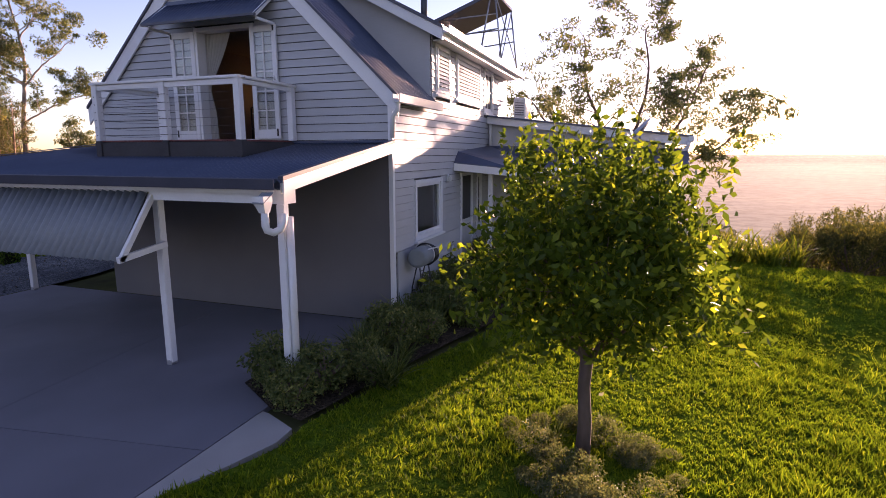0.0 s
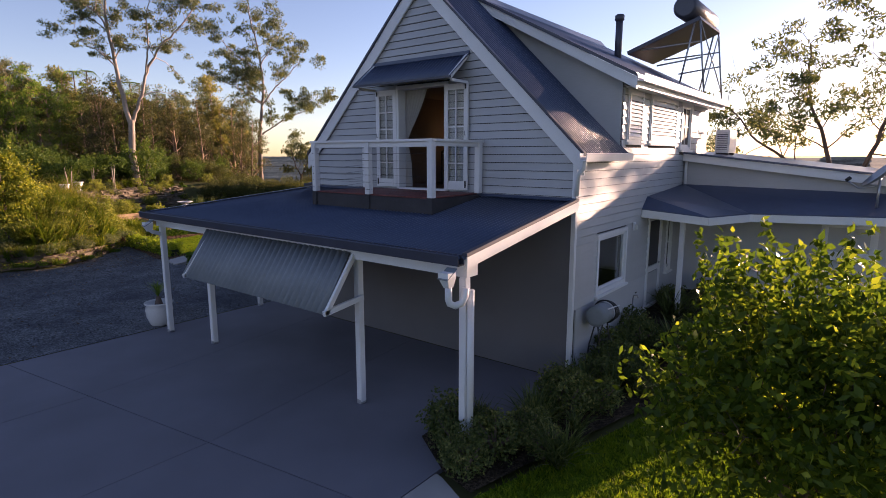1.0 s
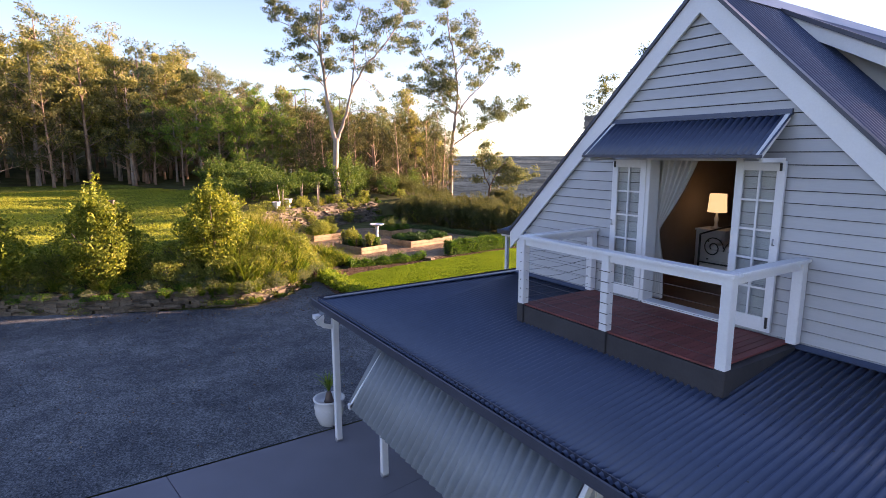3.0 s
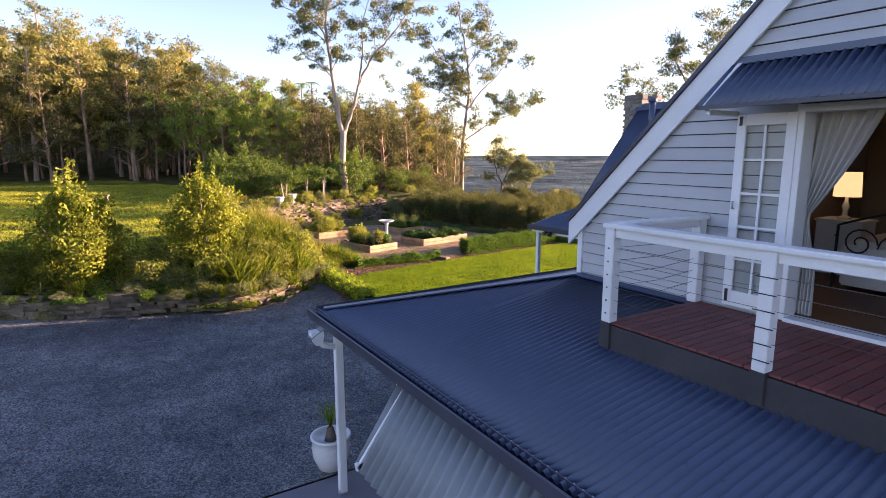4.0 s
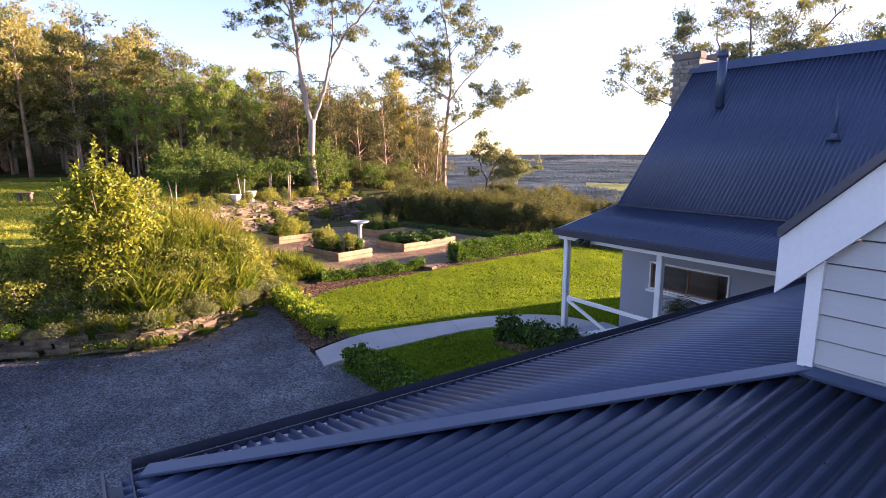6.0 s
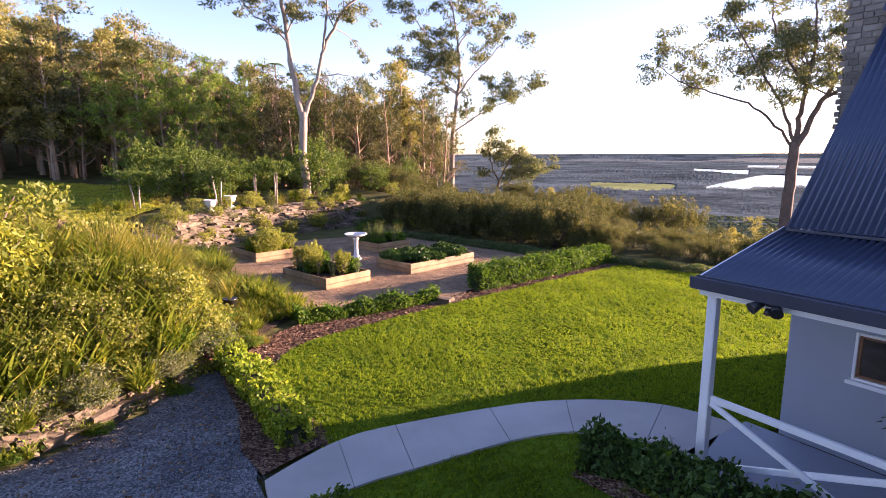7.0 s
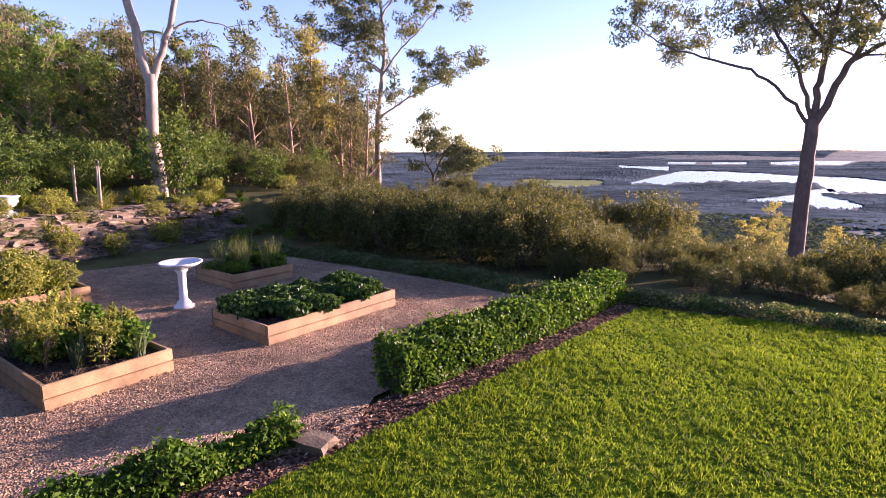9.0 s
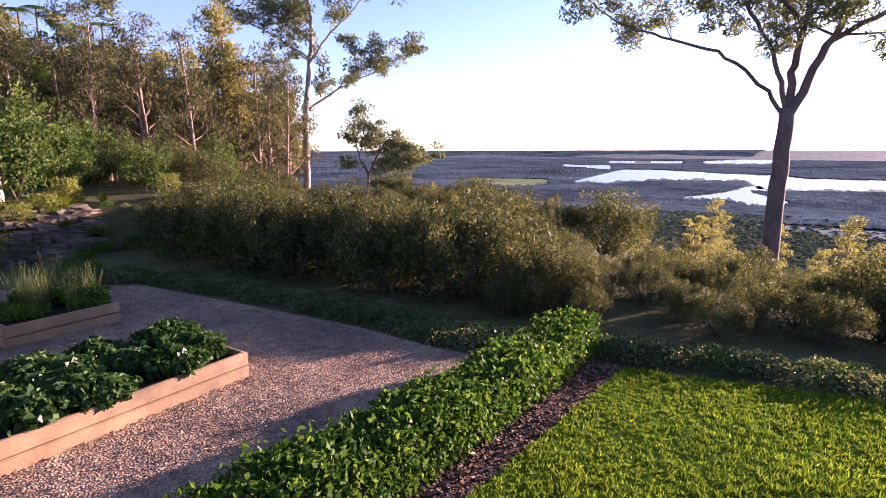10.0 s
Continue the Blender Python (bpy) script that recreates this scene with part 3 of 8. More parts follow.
far_patch("lake", [(30.6, 3.35, 3.24), (28.8, 3.28, 2.75), (27.4, 3.33, 2.38), (25.8, 3.16, 2.08), (23.6, 2.98, 2.09), (21.2, 2.93, 2.16), (18.3, 2.9, 2.31), (15.5, 2.92, 2.42), (14.4, 3.58, 2.43), (12.8, 3.71, 2.48), (10.6, 3.61, 2.69), (4.0, 3.4, 2.7)], M_LAKE, "pale shining lake on the plain", "water", seed=3)
far_patch("lake_arm", [(18.9, 1.41, 1.25), (15.7, 1.41, 1.07), (13.8, 1.39, 0.84), (12.6, 1.02, 0.84), (10.9, 1.0, 0.77), (4.0, 0.98, 0.8)], M_LAKE, "narrow far arm of the lake", "water", seed=5, wave=0.25)
far_patch("lake_arm", [(31.8, 1.77, 1.59), (29.5, 1.97, 1.69), (27.3, 2.06, 1.68)], M_LAKE, "thin arm of the lake behind the wooded point", "water", seed=4, wave=0.4)
far_patch("lake_arm", [(27.4, 1.4, 1.26), (25.0, 1.42, 1.25)], M_LAKE, "thin far arm of the lake", "water", seed=7, wave=0.2)
far_patch("lake_arm", [(23.6, 1.41, 1.27), (20.8, 1.39, 1.26)], M_LAKE, "thin far arm of the lake", "water", seed=9, wave=0.2)
far_patch("inlet", [(20.4, 4.66, 4.56), (18.4, 4.64, 4.31), (16.7, 4.63, 3.99), (15.3, 4.98, 3.49), (14.2, 5.05, 3.4), (13.0, 4.98, 4.46), (12.1, 4.87, 4.72)], M_LAKE, "shallow inlet of the lake round low islands", "water", seed=8)
# blue-grey base colour carries the haze over the distant woods
M_HAZEWOOD = plain("far_woods", (0.105, 0.14, 0.15), 1.0, vary=0.5, scale=0.006, fine=0.06, bump=0.0)
for matte in (M_HAZEWOOD, M_FIELD):    # rough tree cover has no gloss even at a low angle
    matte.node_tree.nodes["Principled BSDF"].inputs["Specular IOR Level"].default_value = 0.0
far_patch("far_field", [(41.2, 3.29, 2.99), (38.0, 3.69, 3.05), (35.1, 3.66, 3.07), (33.3, 3.38, 3.09)], M_FIELD, "sunlit pale green pasture on the plain", "field", seed=6)

# tree cover of the plain: low canopies thrown over it as one mass, their colour lightened for haze
WET = [([4, 10.6, 12.8, 14.4, 15.5, 18.3, 21.2, 23.6, 25.8, 27.4, 28.8, 30.6], [3.4, 3.61, 3.71, 3.58, 2.92, 2.9, 2.93, 2.98, 3.16, 3.33, 3.28, 3.35], [2.7, 2.69, 2.48, 2.43, 2.42, 2.31, 2.16, 2.09, 2.08, 2.38, 2.75, 3.24]),
       ([12.1, 13.0, 14.2, 15.3, 16.7, 18.4, 20.4], [4.87, 4.98, 5.05, 4.98, 4.63, 4.64, 4.66], [4.72, 4.46, 3.4, 3.49, 3.99, 4.31, 4.56]),
       ([4, 10.9, 12.6, 13.8, 15.7, 18.9], [0.98, 1.0, 1.02, 1.39, 1.41, 1.41], [0.8, 0.77, 0.84, 0.84, 1.07, 1.25]),
       ([27.3, 29.5, 31.8], [2.06, 1.97, 1.77], [1.68, 1.69, 1.59]), ([20.8, 27.4], [1.42, 1.42], [1.25, 1.25]),
       ([33.3, 35.1, 38.0, 41.2], [3.38, 3.66, 3.69, 3.29], [3.09, 3.07, 3.05, 2.99])]
frng = np.random.default_rng(88)
n = 16000
az = frng.uniform(1, 62, n)
below = 6.0 + 5.5 * frng.uniform(0, 1, n)
dist = (EYE_Z + 63.5) / np.tan(np.radians(below))
X, Y = -15 - dist * np.sin(np.radians(az)), 7 + dist * np.cos(np.radians(az))
bare = np.sin(X * 0.011 + 2 * np.sin(Y * 0.006)) * np.sin(Y * 0.009 + 1.5 * np.sin(X * 0.007)) > 0.45
drop_ = bare & (frng.uniform(size=n) < 0.85)
for a_, lo_, hi_ in WET:
    drop_ |= (az > a_[0]) & (az < a_[-1]) & (below < np.interp(az, a_, lo_) + 0.12) & (below > np.interp(az, a_, hi_) - 0.05)
X, Y, dist = X[~drop_], Y[~drop_], dist[~drop_]
size = np.clip(dist * 0.006, 2.2, 5) * frng.uniform(0.6, 1.4, len(X))
tall = np.clip(dist * 0.0035, 1.2, 2.5) * frng.uniform(0.5, 1.3, len(X))
tri = []
for k in range(4):
    a = frng.uniform(0, 6.283, len(X)) + k * 1.57
    c = np.column_stack([X, Y, land(X, Y) + 0.2])
    p1 = c + np.column_stack([np.cos(a) * size, np.sin(a) * size, 0 * a])
    p2 = c + np.column_stack([np.cos(a + 1.9) * size, np.sin(a + 1.9) * size, 0 * a])
    p3 = c + np.column_stack([frng.normal(size=len(X)) * size * 0.3, frng.normal(size=len(X)) * size * 0.3, tall])
    tri.append(np.stack([p1, p2, p3], 1))
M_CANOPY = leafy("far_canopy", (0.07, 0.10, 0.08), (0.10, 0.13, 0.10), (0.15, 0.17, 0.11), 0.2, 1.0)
tagged(new("valley_woods", raw_mesh("valley_woods", np.concatenate(tri), 3, M_CANOPY)), "wooded plain reaching to the horizon, haze put into its colour", "woods", "", "stuff")

# woods of the open plain: one uneven roof of crowns, left open over the water and the pasture; haze is in the colour
POINTS = [([26.6, 28.4, 30.0, 31.5, 34.0, 36.5, 39.5], [2.15, 2.5, 2.95, 3.25, 3.05, 2.7, 2.35], [2.05, 2.02, 1.85, 1.8, 1.85, 1.95, 2.15]),
          ([4.0, 10.5, 13.0, 15.0], [4.4, 4.5, 4.4, 4.0], [3.6, 3.7, 3.78, 3.75])]
A, D = np.meshgrid(np.linspace(0.5, 64, 420), np.geomspace(0.3, 6.6, 190))
A, D = A + frng.uniform(-0.09, 0.09, A.shape), D * np.exp(frng.uniform(-0.009, 0.009, A.shape))
far_d = (EYE_Z + 63.5) / np.tan(np.radians(D))
GX, GY = -15 - far_d * np.sin(np.radians(A)), 7 + far_d * np.cos(np.radians(A))
mass = 0.5 + 0.5 * np.sin(GX * 0.011 + 2.2 * np.sin(GY * 0.004)) * np.sin(GY * 0.006 + 1.7 * np.sin(GX * 0.008))
crowns = np.clip(far_d * 0.0016, 0.9, 3.2) * (0.1 + 0.9 * mass) * (0.35 + 0.65 * frng.uniform(0, 1, A.shape) ** 2)
open_ = np.zeros(A.shape, bool)
for a_, lo_, hi_ in WET:
    open_ |= (A > a_[0]) & (A < a_[-1]) & (D < np.interp(A, a_, lo_) + 0.1) & (D > np.interp(A, a_, hi_) - 0.03)
for a_, lo_, hi_ in POINTS:
    open_ &= ~((A > a_[0]) & (A < a_[-1]) & (D < np.interp(A, a_, lo_)) & (D > np.interp(A, a_, hi_)))
P = np.stack([GX, GY, np.maximum(land(GX, GY), -63.9) + 0.6 + crowns], 2)
quad = np.stack([P[:-1, :-1], P[:-1, 1:], P[1:, 1:], P[1:, :-1]], 2)
clear = ~(open_[:-1, :-1] | open_[:-1, 1:] | open_[1:, 1:] | open_[1:, :-1])
tagged(new("plain_woods", raw_mesh("plain_woods", quad[clear].reshape(-1, 3), 4, M_HAZEWOOD)), "woods covering the plain round the lake, blue-grey haze put into their colour", "woods", "", "stuff")

# ---- the weatherboard house ----
HX0, HX1, HY = -6.17, -0.04, 2.99          # side walls and the gable wall
MIDX, RIDGE, EAVE = (HX0 + HX1) / 2, 6.66, 3.56
COURSE = 0.129


def board(x0b, x1b, x0t, x1t, z0, z1):
    """One lapped weatherboard seen from -y: bottom edge proud, ends cut to the slope."""
    bm = bmesh.new()
    f = [bm.verts.new(c) for c in ((x0b, -0.034, z0 + 0.010), (x1b, -0.034, z0 + 0.010), (x1t, -0.014, z1), (x0t, -0.014, z1))]
    b = [bm.verts.new(c) for c in ((x0b, 0, z0 + 0.010), (x1b, 0, z0 + 0.010), (x1t, 0, z1), (x0t, 0, z1))]
    bm.faces.new(f)
    bm.faces.new(b[::-1])
    for i in range(4):
        j = (i + 1) % 4
        bm.faces.new((f[j], f[i], b[i], b[j]))
    return bm


def clad(wall, z0, z1, span, holes=(), course=COURSE, mat=None):
    """Weatherboards on a wall (an empty with x along the wall, -y outwards); span(z) gives the ends at a height."""
    z = z0
    while z < z1 - 0.03:
        zt = min(z + course, z1)
        (a0, b0), (a1, b1) = span(z), span(zt)
        cuts = sorted((h0, h1) for h0, h1, hz0, hz1 in holes if hz0 < zt - 0.02 and hz1 > z + 0.02)
        x = a0
        for h0, h1 in cuts + [(None, None)]:
            end = b0 if h0 is None else h0
            if end - x > 0.05:
                part("weatherboard", board(x, end, a1 if x == a0 else x, b1 if h0 is None else end, z, zt), mat or M_BOARD, wall)
            x = h1
        z = zt


def slab_poly(pts, axis, depth):
    """A flat plate from an outline in two axes, given depth along the third."""
    bm = bmesh.new()
    def at(p, d):
        return (p[0], d, p[1]) if axis == "y" else (d, p[0], p[1])
    a = [bm.verts.new(at(p, depth[0])) for p in pts]
    b = [bm.verts.new(at(p, depth[1])) for p in pts]
    bm.faces.new(a); bm.faces.new(b[::-1])
    n = len(pts)
    for i in range(n):
        bm.faces.new((a[(i + 1) % n], a[i], b[i], b[(i + 1) % n]))
    bmesh.ops.recalc_face_normals(bm, faces=bm.faces)
    return bm


def corrugated(origin, along, down, width, lo, hi, pitch=0.076, amp=0.018, thick=0.006, steps=6):
    """Corrugated steel: waves along 'along', sheets running 'down'; lo(u) and hi(u) give each wave's ends."""
    o, a, d = Vector(origin), Vector(along).normalized(), Vector(down).normalized()
    up = d.cross(a).normalized()
    if up.z < 0:
        up = -up
    n = int(width / pitch * steps)
    U = np.linspace(0, width, n + 1)
    W = amp * np.cos(2 * np.pi * U / pitch)
    bm = bmesh.new()
    top, bot = [], []
    for u, w in zip(U, W):
        p, q = lo(u), hi(u)
        top.append([bm.verts.new(o + a * float(u) + d * s + up * float(w)) for s in (p, q)])
        bot.append([bm.verts.new(o + a * float(u) + d * s + up * float(w - thick)) for s in (p, q)])
    for i in range(n):
        for f in ((top[i][0], top[i][1], top[i + 1][1], top[i + 1][0]), (bot[i][0], bot[i + 1][0], bot[i + 1][1], bot[i][1]), (top[i][1], bot[i][1], bot[i + 1][1], top[i + 1][1]), (top[i][0], top[i + 1][0], bot[i + 1][0], bot[i][0])):
            bm.faces.new(f).smooth = True
    bmesh.ops.recalc_face_normals(bm, faces=bm.faces)
    return bm


def gutter(parent, p, q, out, mat=None, name="gutter"):
    """A quad gutter from p to q, opening upwards; out points away from the roof."""
    p, q, out = Vector(p), Vector(q), Vector(out).normalized()
    prof = [(0, 0.02), (0, -0.1), (0.11, -0.1), (0.125, 0.015), (0.112, 0.025), (0.102, -0.088), (0.008, -0.088), (0.008, 0.02)]
    bm = bmesh.new()
    A = [bm.verts.new(p + out * a + Vector((0, 0, b))) for a, b in prof]
    B = [bm.verts.new(q + out * a + Vector((0, 0, b))) for a, b in prof]
    for i in range(8):
        bm.faces.new((A[i], A[(i + 1) % 8], B[(i + 1) % 8], B[i]))
    bm.faces.new(A[::-1]); bm.faces.new(B)
    bmesh.ops.recalc_face_normals(bm, faces=bm.faces)
    return part(name, bm, mat or M_GUTTER, parent)


def window_unit(name, w, h, cols, rows, at, turn, label, sash=0.05, kind="structure", blind=False, edge=0.075, wood=None):
    """A framed window with glazing bars and panes; x along the wall, -y outwards, standing on its sill."""
    win = thing(name, label, "window", "", kind, at, turn)
    wood = wood or M_WHITE
    part("window_frame", frame_ring(w, h, edge, -0.045, 0.06), M_WHITE, win)
    sash_part = part("sash", frame_ring(w - 2 * edge, h - 2 * edge, sash, -0.015, 0.03, edge), wood, win)
    part("window_sill", boxed(-0.04, w + 0.04, -0.09, 0.05, -0.045, -0.002, bev=0.006), M_WHITE, win)
    iw, ih, o = w - 2 * edge - 2 * sash, h - 2 * edge - 2 * sash, edge + sash
    for c in range(1, cols):
        part("glazing_bar", boxed(o + iw * c / cols - 0.011, o + iw * c / cols + 0.011, -0.012, 0.026, o, o + ih), wood, sash_part)
    for r in range(1, rows):
        part("glazing_bar", boxed(o, o + iw, -0.011, 0.025, o + ih * r / rows - 0.011, o + ih * r / rows + 0.011), wood, sash_part)
    for c in range(cols):
        for r in range(rows):
            pane = part("pane", boxed(o + iw * c / cols + 0.004, o + iw * (c + 1) / cols - 0.004, 0.004, 0.009, o + ih * r / rows + 0.004, o + ih * (r + 1) / rows - 0.004), M_GLASS, sash_part)
            pane.visible_shadow = False
    if blind:
        shut = part("shutter", frame_ring(w - 0.1, h - 0.1, 0.05, -0.06, -0.02, 0.05), M_WHITE, win, "closed white louvred shutter")
        for k in range(int((h - 0.2) / 0.07)):
            part("slat", beamed((0.1, -0.045, 0.13 + 0.07 * k), (w - 0.1, -0.045, 0.13 + 0.07 * k), 0.012, 0.075, side=(0, 0.5, 1)), M_WHITE, shut)
    return win


def frame_ring(w, h, t, y0, y1, off=0.0):
    bm = bmesh.new()
    box(bm, off, off + t, y0, y1, off, off + h, 0.004)
    box(bm, off + w - t, off + w, y0, y1, off, off + h, 0.004)
    box(bm, off + t - 0.001, off + w - t + 0.001, y0 + 0.002, y1 - 0.002, off, off + t, 0.004)
    box(bm, off + t - 0.001, off + w - t + 0.001, y0 + 0.002, y1 - 0.002, off + h - t, off + h, 0.004)
    return bm


# gable wall with the french-door opening
DX0, DX1, DZ0, DZ1 = -3.66, -2.54, 2.96, 4.80
gable = thing("wall_south", "pale grey painted weatherboard gable wall with white trim", "wall", "", "structure")
half_run = (HX1 - HX0) / 2


def gable_span(z):
    k = 1.0 if z < EAVE - 0.12 else max(0.0, (RIDGE - 0.16 - z) / (RIDGE - 0.16 - (EAVE - 0.12)))
    return MIDX - half_run * k, MIDX + half_run * k


# wall body coloured dark so that the board gaps read as shadow lines
part("wall_body", slab_poly([(HX0, 0), (DX0, 0), (DX0, DZ1), (DX1, DZ1), (DX1, 0), (HX1, 0), (HX1, EAVE - 0.12), (MIDX, RIDGE - 0.16), (HX0, EAVE - 0.12)], "y", (HY, HY + 0.14)), M_DARKTIMBERGAP, gable)
part("lower_wall", boxed(DX0, DX1, HY, HY + 0.14, 0, DZ0), M_RENDERED, gable)
# added sheet over the lower wall, coloured dark for the shade under the roof
part("carport_wall", boxed(HX0, HX1 - 0.05, HY - 0.02, HY - 0.002, 0, 2.86), M_SHADEWALL, gable, "wall under the carport with its shade put into a dark colour")
south = thing("boards", "", "", "", "", (0, HY, 0))
south.parent = gable
clad(south, 2.822, RIDGE - 0.2, gable_span, [(-3.72, -2.48, 2.0, 4.86)])
for s, x in ((-1, HX0), (1, HX1)):
    part("corner_board", boxed(x - 0.035, x + 0.035, HY - 0.045, HY + 0.03, 0.0 if s > 0 else 2.7, EAVE - 0.02), M_WHITE, gable)

# side wall and upper storey, facing +x
SW0, SW1 = HY, 10.6
east = thing("wall_east", "pale cream painted weatherboard side wall lit by low sun", "wall", "", "structure")
WY0, WY1, WZ0, WZ1 = 3.86, 5.24, 1.22, 2.28
# same dark body here: groove shadow between boards put into its colour
part("wall_body", slab_poly([(SW0 + 0.142, 1.14), (WY0, 1.14), (WY0, WZ1), (WY1, WZ1), (WY1, 1.14), (SW1, 1.14), (SW1, 4.86), (4.72, 4.86), (4.72, EAVE - 0.05), (SW0 + 0.142, EAVE - 0.05)], "x", (HX1 - 0.14, HX1)), M_DARKTIMBERGAP, east)
part("plinth", boxed(HX1 - 0.14, HX1 + 0.02, SW0 + 0.142, SW1, 0, 1.138, bev=0.004), M_RENDERED, east)
part("lower_wall", boxed(HX1 - 0.14, HX1 + 0.03, WY0, WY1, 1.139, WZ0 - 0.002), M_BOARD, east)
eb = thing("boards", "", "", "", "", (HX1, 0, 0), 90)
eb.parent = east
clad(eb, 1.145, 4.86, lambda z: (SW0 + 0.04, SW1) if z < EAVE - 0.03 else (4.74, SW1), [(WY0, WY1, WZ0, WZ1), (6.45, 7.33, 0.4, 2.32), (7.7, 8.12, 1.0, 2.3), (4.9, 5.72, 3.82, 4.74), (6.1, 7.9, 3.82, 4.74), (8.25, 9.1, 3.7, 4.74)])
window_unit("window_1", WY1 - WY0, WZ1 - WZ0, 1, 1, (HX1, WY0, WZ0), 90, "white-framed fixed window in the side wall")
window_unit("window_2", 0.8, 0.92, 2, 1, (HX1, 4.91, 3.82), 90, "white upper-storey casement window", blind=True)
window_unit("window_3", 1.8, 0.92, 3, 1, (HX1, 6.1, 3.82), 90, "white triple upper-storey window with closed shutters", blind=True)
window_unit("window_4", 0.85, 1.04, 2, 2, (HX1, 8.25, 3.7), 90, "white upper window beside the air conditioner")
structure("wall_west", mesh_of("wall_west", slab_poly([(HY + 0.142, 0), (9.2, 0), (9.2, EAVE), (HY + 0.142, EAVE)], "x", (HX0, HX0 + 0.14)), M_RENDERED), "pale grey side wall under the verandah roof", "wall")
structure("wall_north", mesh_of("wall_north", boxed(HX0, HX1, 10.6, 10.74, 0, 4.8), M_RENDERED), "plain rear wall", "wall")
structure("floor_upper", mesh_of("floor_upper", boxed(HX0 + 0.15, HX1 - 0.15, HY + 0.145, 10.58, 2.72, 2.94), M_TIMBERIN), "dark timber bedroom floor", "floor")
room = boxed(-4.85, -1.32, HY + 0.16, 7.4, 2.945, 4.88)
bmesh.ops.delete(room, geom=[f for f in room.faces if f.normal.y < -0.9 or f.normal.z < -0.9], context="FACES")
structure("bedroom_walls", mesh_of("bedroom_walls", room, M_INSIDE), "dim plastered bedroom walls and ceiling", "wall")

# main roof: two steep corrugated slopes, white barge boards
roof = thing("roof_main", "steep dark blue-grey corrugated steel gable roof", "roof", "", "structure")
RUN = half_run + 0.16
RZ0, RZ1 = 3.60, 6.75
slope = Vector((RUN, 0, RZ0 - RZ1))
ridge_y0, ridge_y1 = 2.90, 10.9
part("roof_sheet", corrugated((MIDX, ridge_y0, RZ1), (0, 1, 0), (-RUN, 0, RZ0 - RZ1), ridge_y1 - ridge_y0, lambda u: 0.0, lambda u: slope.length), M_ROOF, roof)
DORM_Y = 4.72
part("roof_sheet", corrugated((MIDX, ridge_y0, RZ1), (0, 1, 0), slope, DORM_Y - ridge_y0, lambda u: 0.0, lambda u: slope.length), M_ROOF, roof)
part("ridge_cap", slab_poly([(MIDX - 0.17, RZ1 - 0.13), (MIDX, RZ1 + 0.045), (MIDX + 0.17, RZ1 - 0.13), (MIDX, RZ1 + 0.025)], "y", (ridge_y0 - 0.02, ridge_y1)), M_ROOF, roof)
for s in (-1, 1):
    part("barge_board", slab_poly([(MIDX, RZ1 - 0.025), (MIDX, RZ1 - 0.31), (MIDX + s * RUN, RZ0 - 0.31), (MIDX + s * RUN, RZ0 - 0.025)], "y", (ridge_y0 + 0.002, ridge_y0 + 0.035)), M_WHITE, roof)
    part("barge_cap", slab_poly([(MIDX, RZ1 + 0.03), (MIDX, RZ1 - 0.02), (MIDX + s * RUN, RZ0 - 0.02), (MIDX + s * RUN, RZ0 + 0.03)], "y", (ridge_y0 - 0.03, ridge_y0 + 0.05)), M_GUTTER, roof)
gutter(roof, (HX1 + 0.15, 2.74, 3.60), (HX1 + 0.15, 4.66, 3.60), (1, 0, 0), M_WHITE)
part("downpipe", tubed([(HX1 + 0.19, 2.84, 3.52), (HX1 + 0.17, 2.86, 3.40), (HX1 + 0.06, 2.92, 3.30), (HX1 + 0.05, 2.92, 2.98)], 0.04, 8), M_WHITE, roof)

# long shed dormer
dormer = thing("dormer", "shed dormer with pale sheeted cheek and steel roof", "dormer", "", "structure")
EX = HX1 + 0.36
dz = lambda x: 6.64 + (4.88 - 6.64) * (x - (MIDX + 0.1)) / (EX - MIDX - 0.1)
roofline = lambda x: RZ1 + (RZ0 - RZ1) * (x - MIDX) / RUN
xm = MIDX + 0.55
part("dormer_cheek", slab_poly([(xm, roofline(xm) - 0.05), (HX1, roofline(HX1) - 0.02), (HX1, dz(HX1) - 0.06), (xm, dz(xm) - 0.06)], "y", (4.70, 4.78)), M_BOARD, dormer)
DY0, DY1 = 4.36, 10.75
dsl = Vector((EX - MIDX - 0.1, 0, 4.88 - 6.64))
part("roof_sheet", corrugated((MIDX + 0.1, DY0, 6.64), (0, 1, 0), dsl, DY1 - DY0, lambda u: 0.0, lambda u: dsl.length), M_ROOF, dormer)
part("barge_board", slab_poly([(MIDX + 0.12, 6.60), (MIDX + 0.12, 6.44), (EX, 4.66), (EX, 4.85)], "y", (DY0 + 0.004, DY0 + 0.034)), M_WHITE, dormer)
part("barge_cap", slab_poly([(MIDX + 0.1, 6.67), (MIDX + 0.1, 6.61), (EX, 4.86), (EX, 4.915)], "y", (DY0 - 0.03, DY0 + 0.05)), M_GUTTER, dormer)
part("eave_soffit", boxed(HX1 + 0.03, EX, 4.79, DY1, 4.74, 4.76), M_WHITE, dormer)
part("fascia", boxed(EX - 0.02, EX + 0.004, DY0 + 0.04, DY1, 4.70, 4.88), M_WHITE, dormer)
gutter(dormer, (EX + 0.005, DY0, 4.88), (EX + 0.005, DY1, 4.88), (1, 0, 0), M_WHITE)
flue = thing("flue_pipe", "dark grey metal flue pipe with a cap on the roof", "flue", "", "", (-1.25, 7.5, 5.6))
part("pipe", tubed([(0, 0, -0.05), (0, 0, 0.92)], 0.075, 14), M_GUTTER, flue)
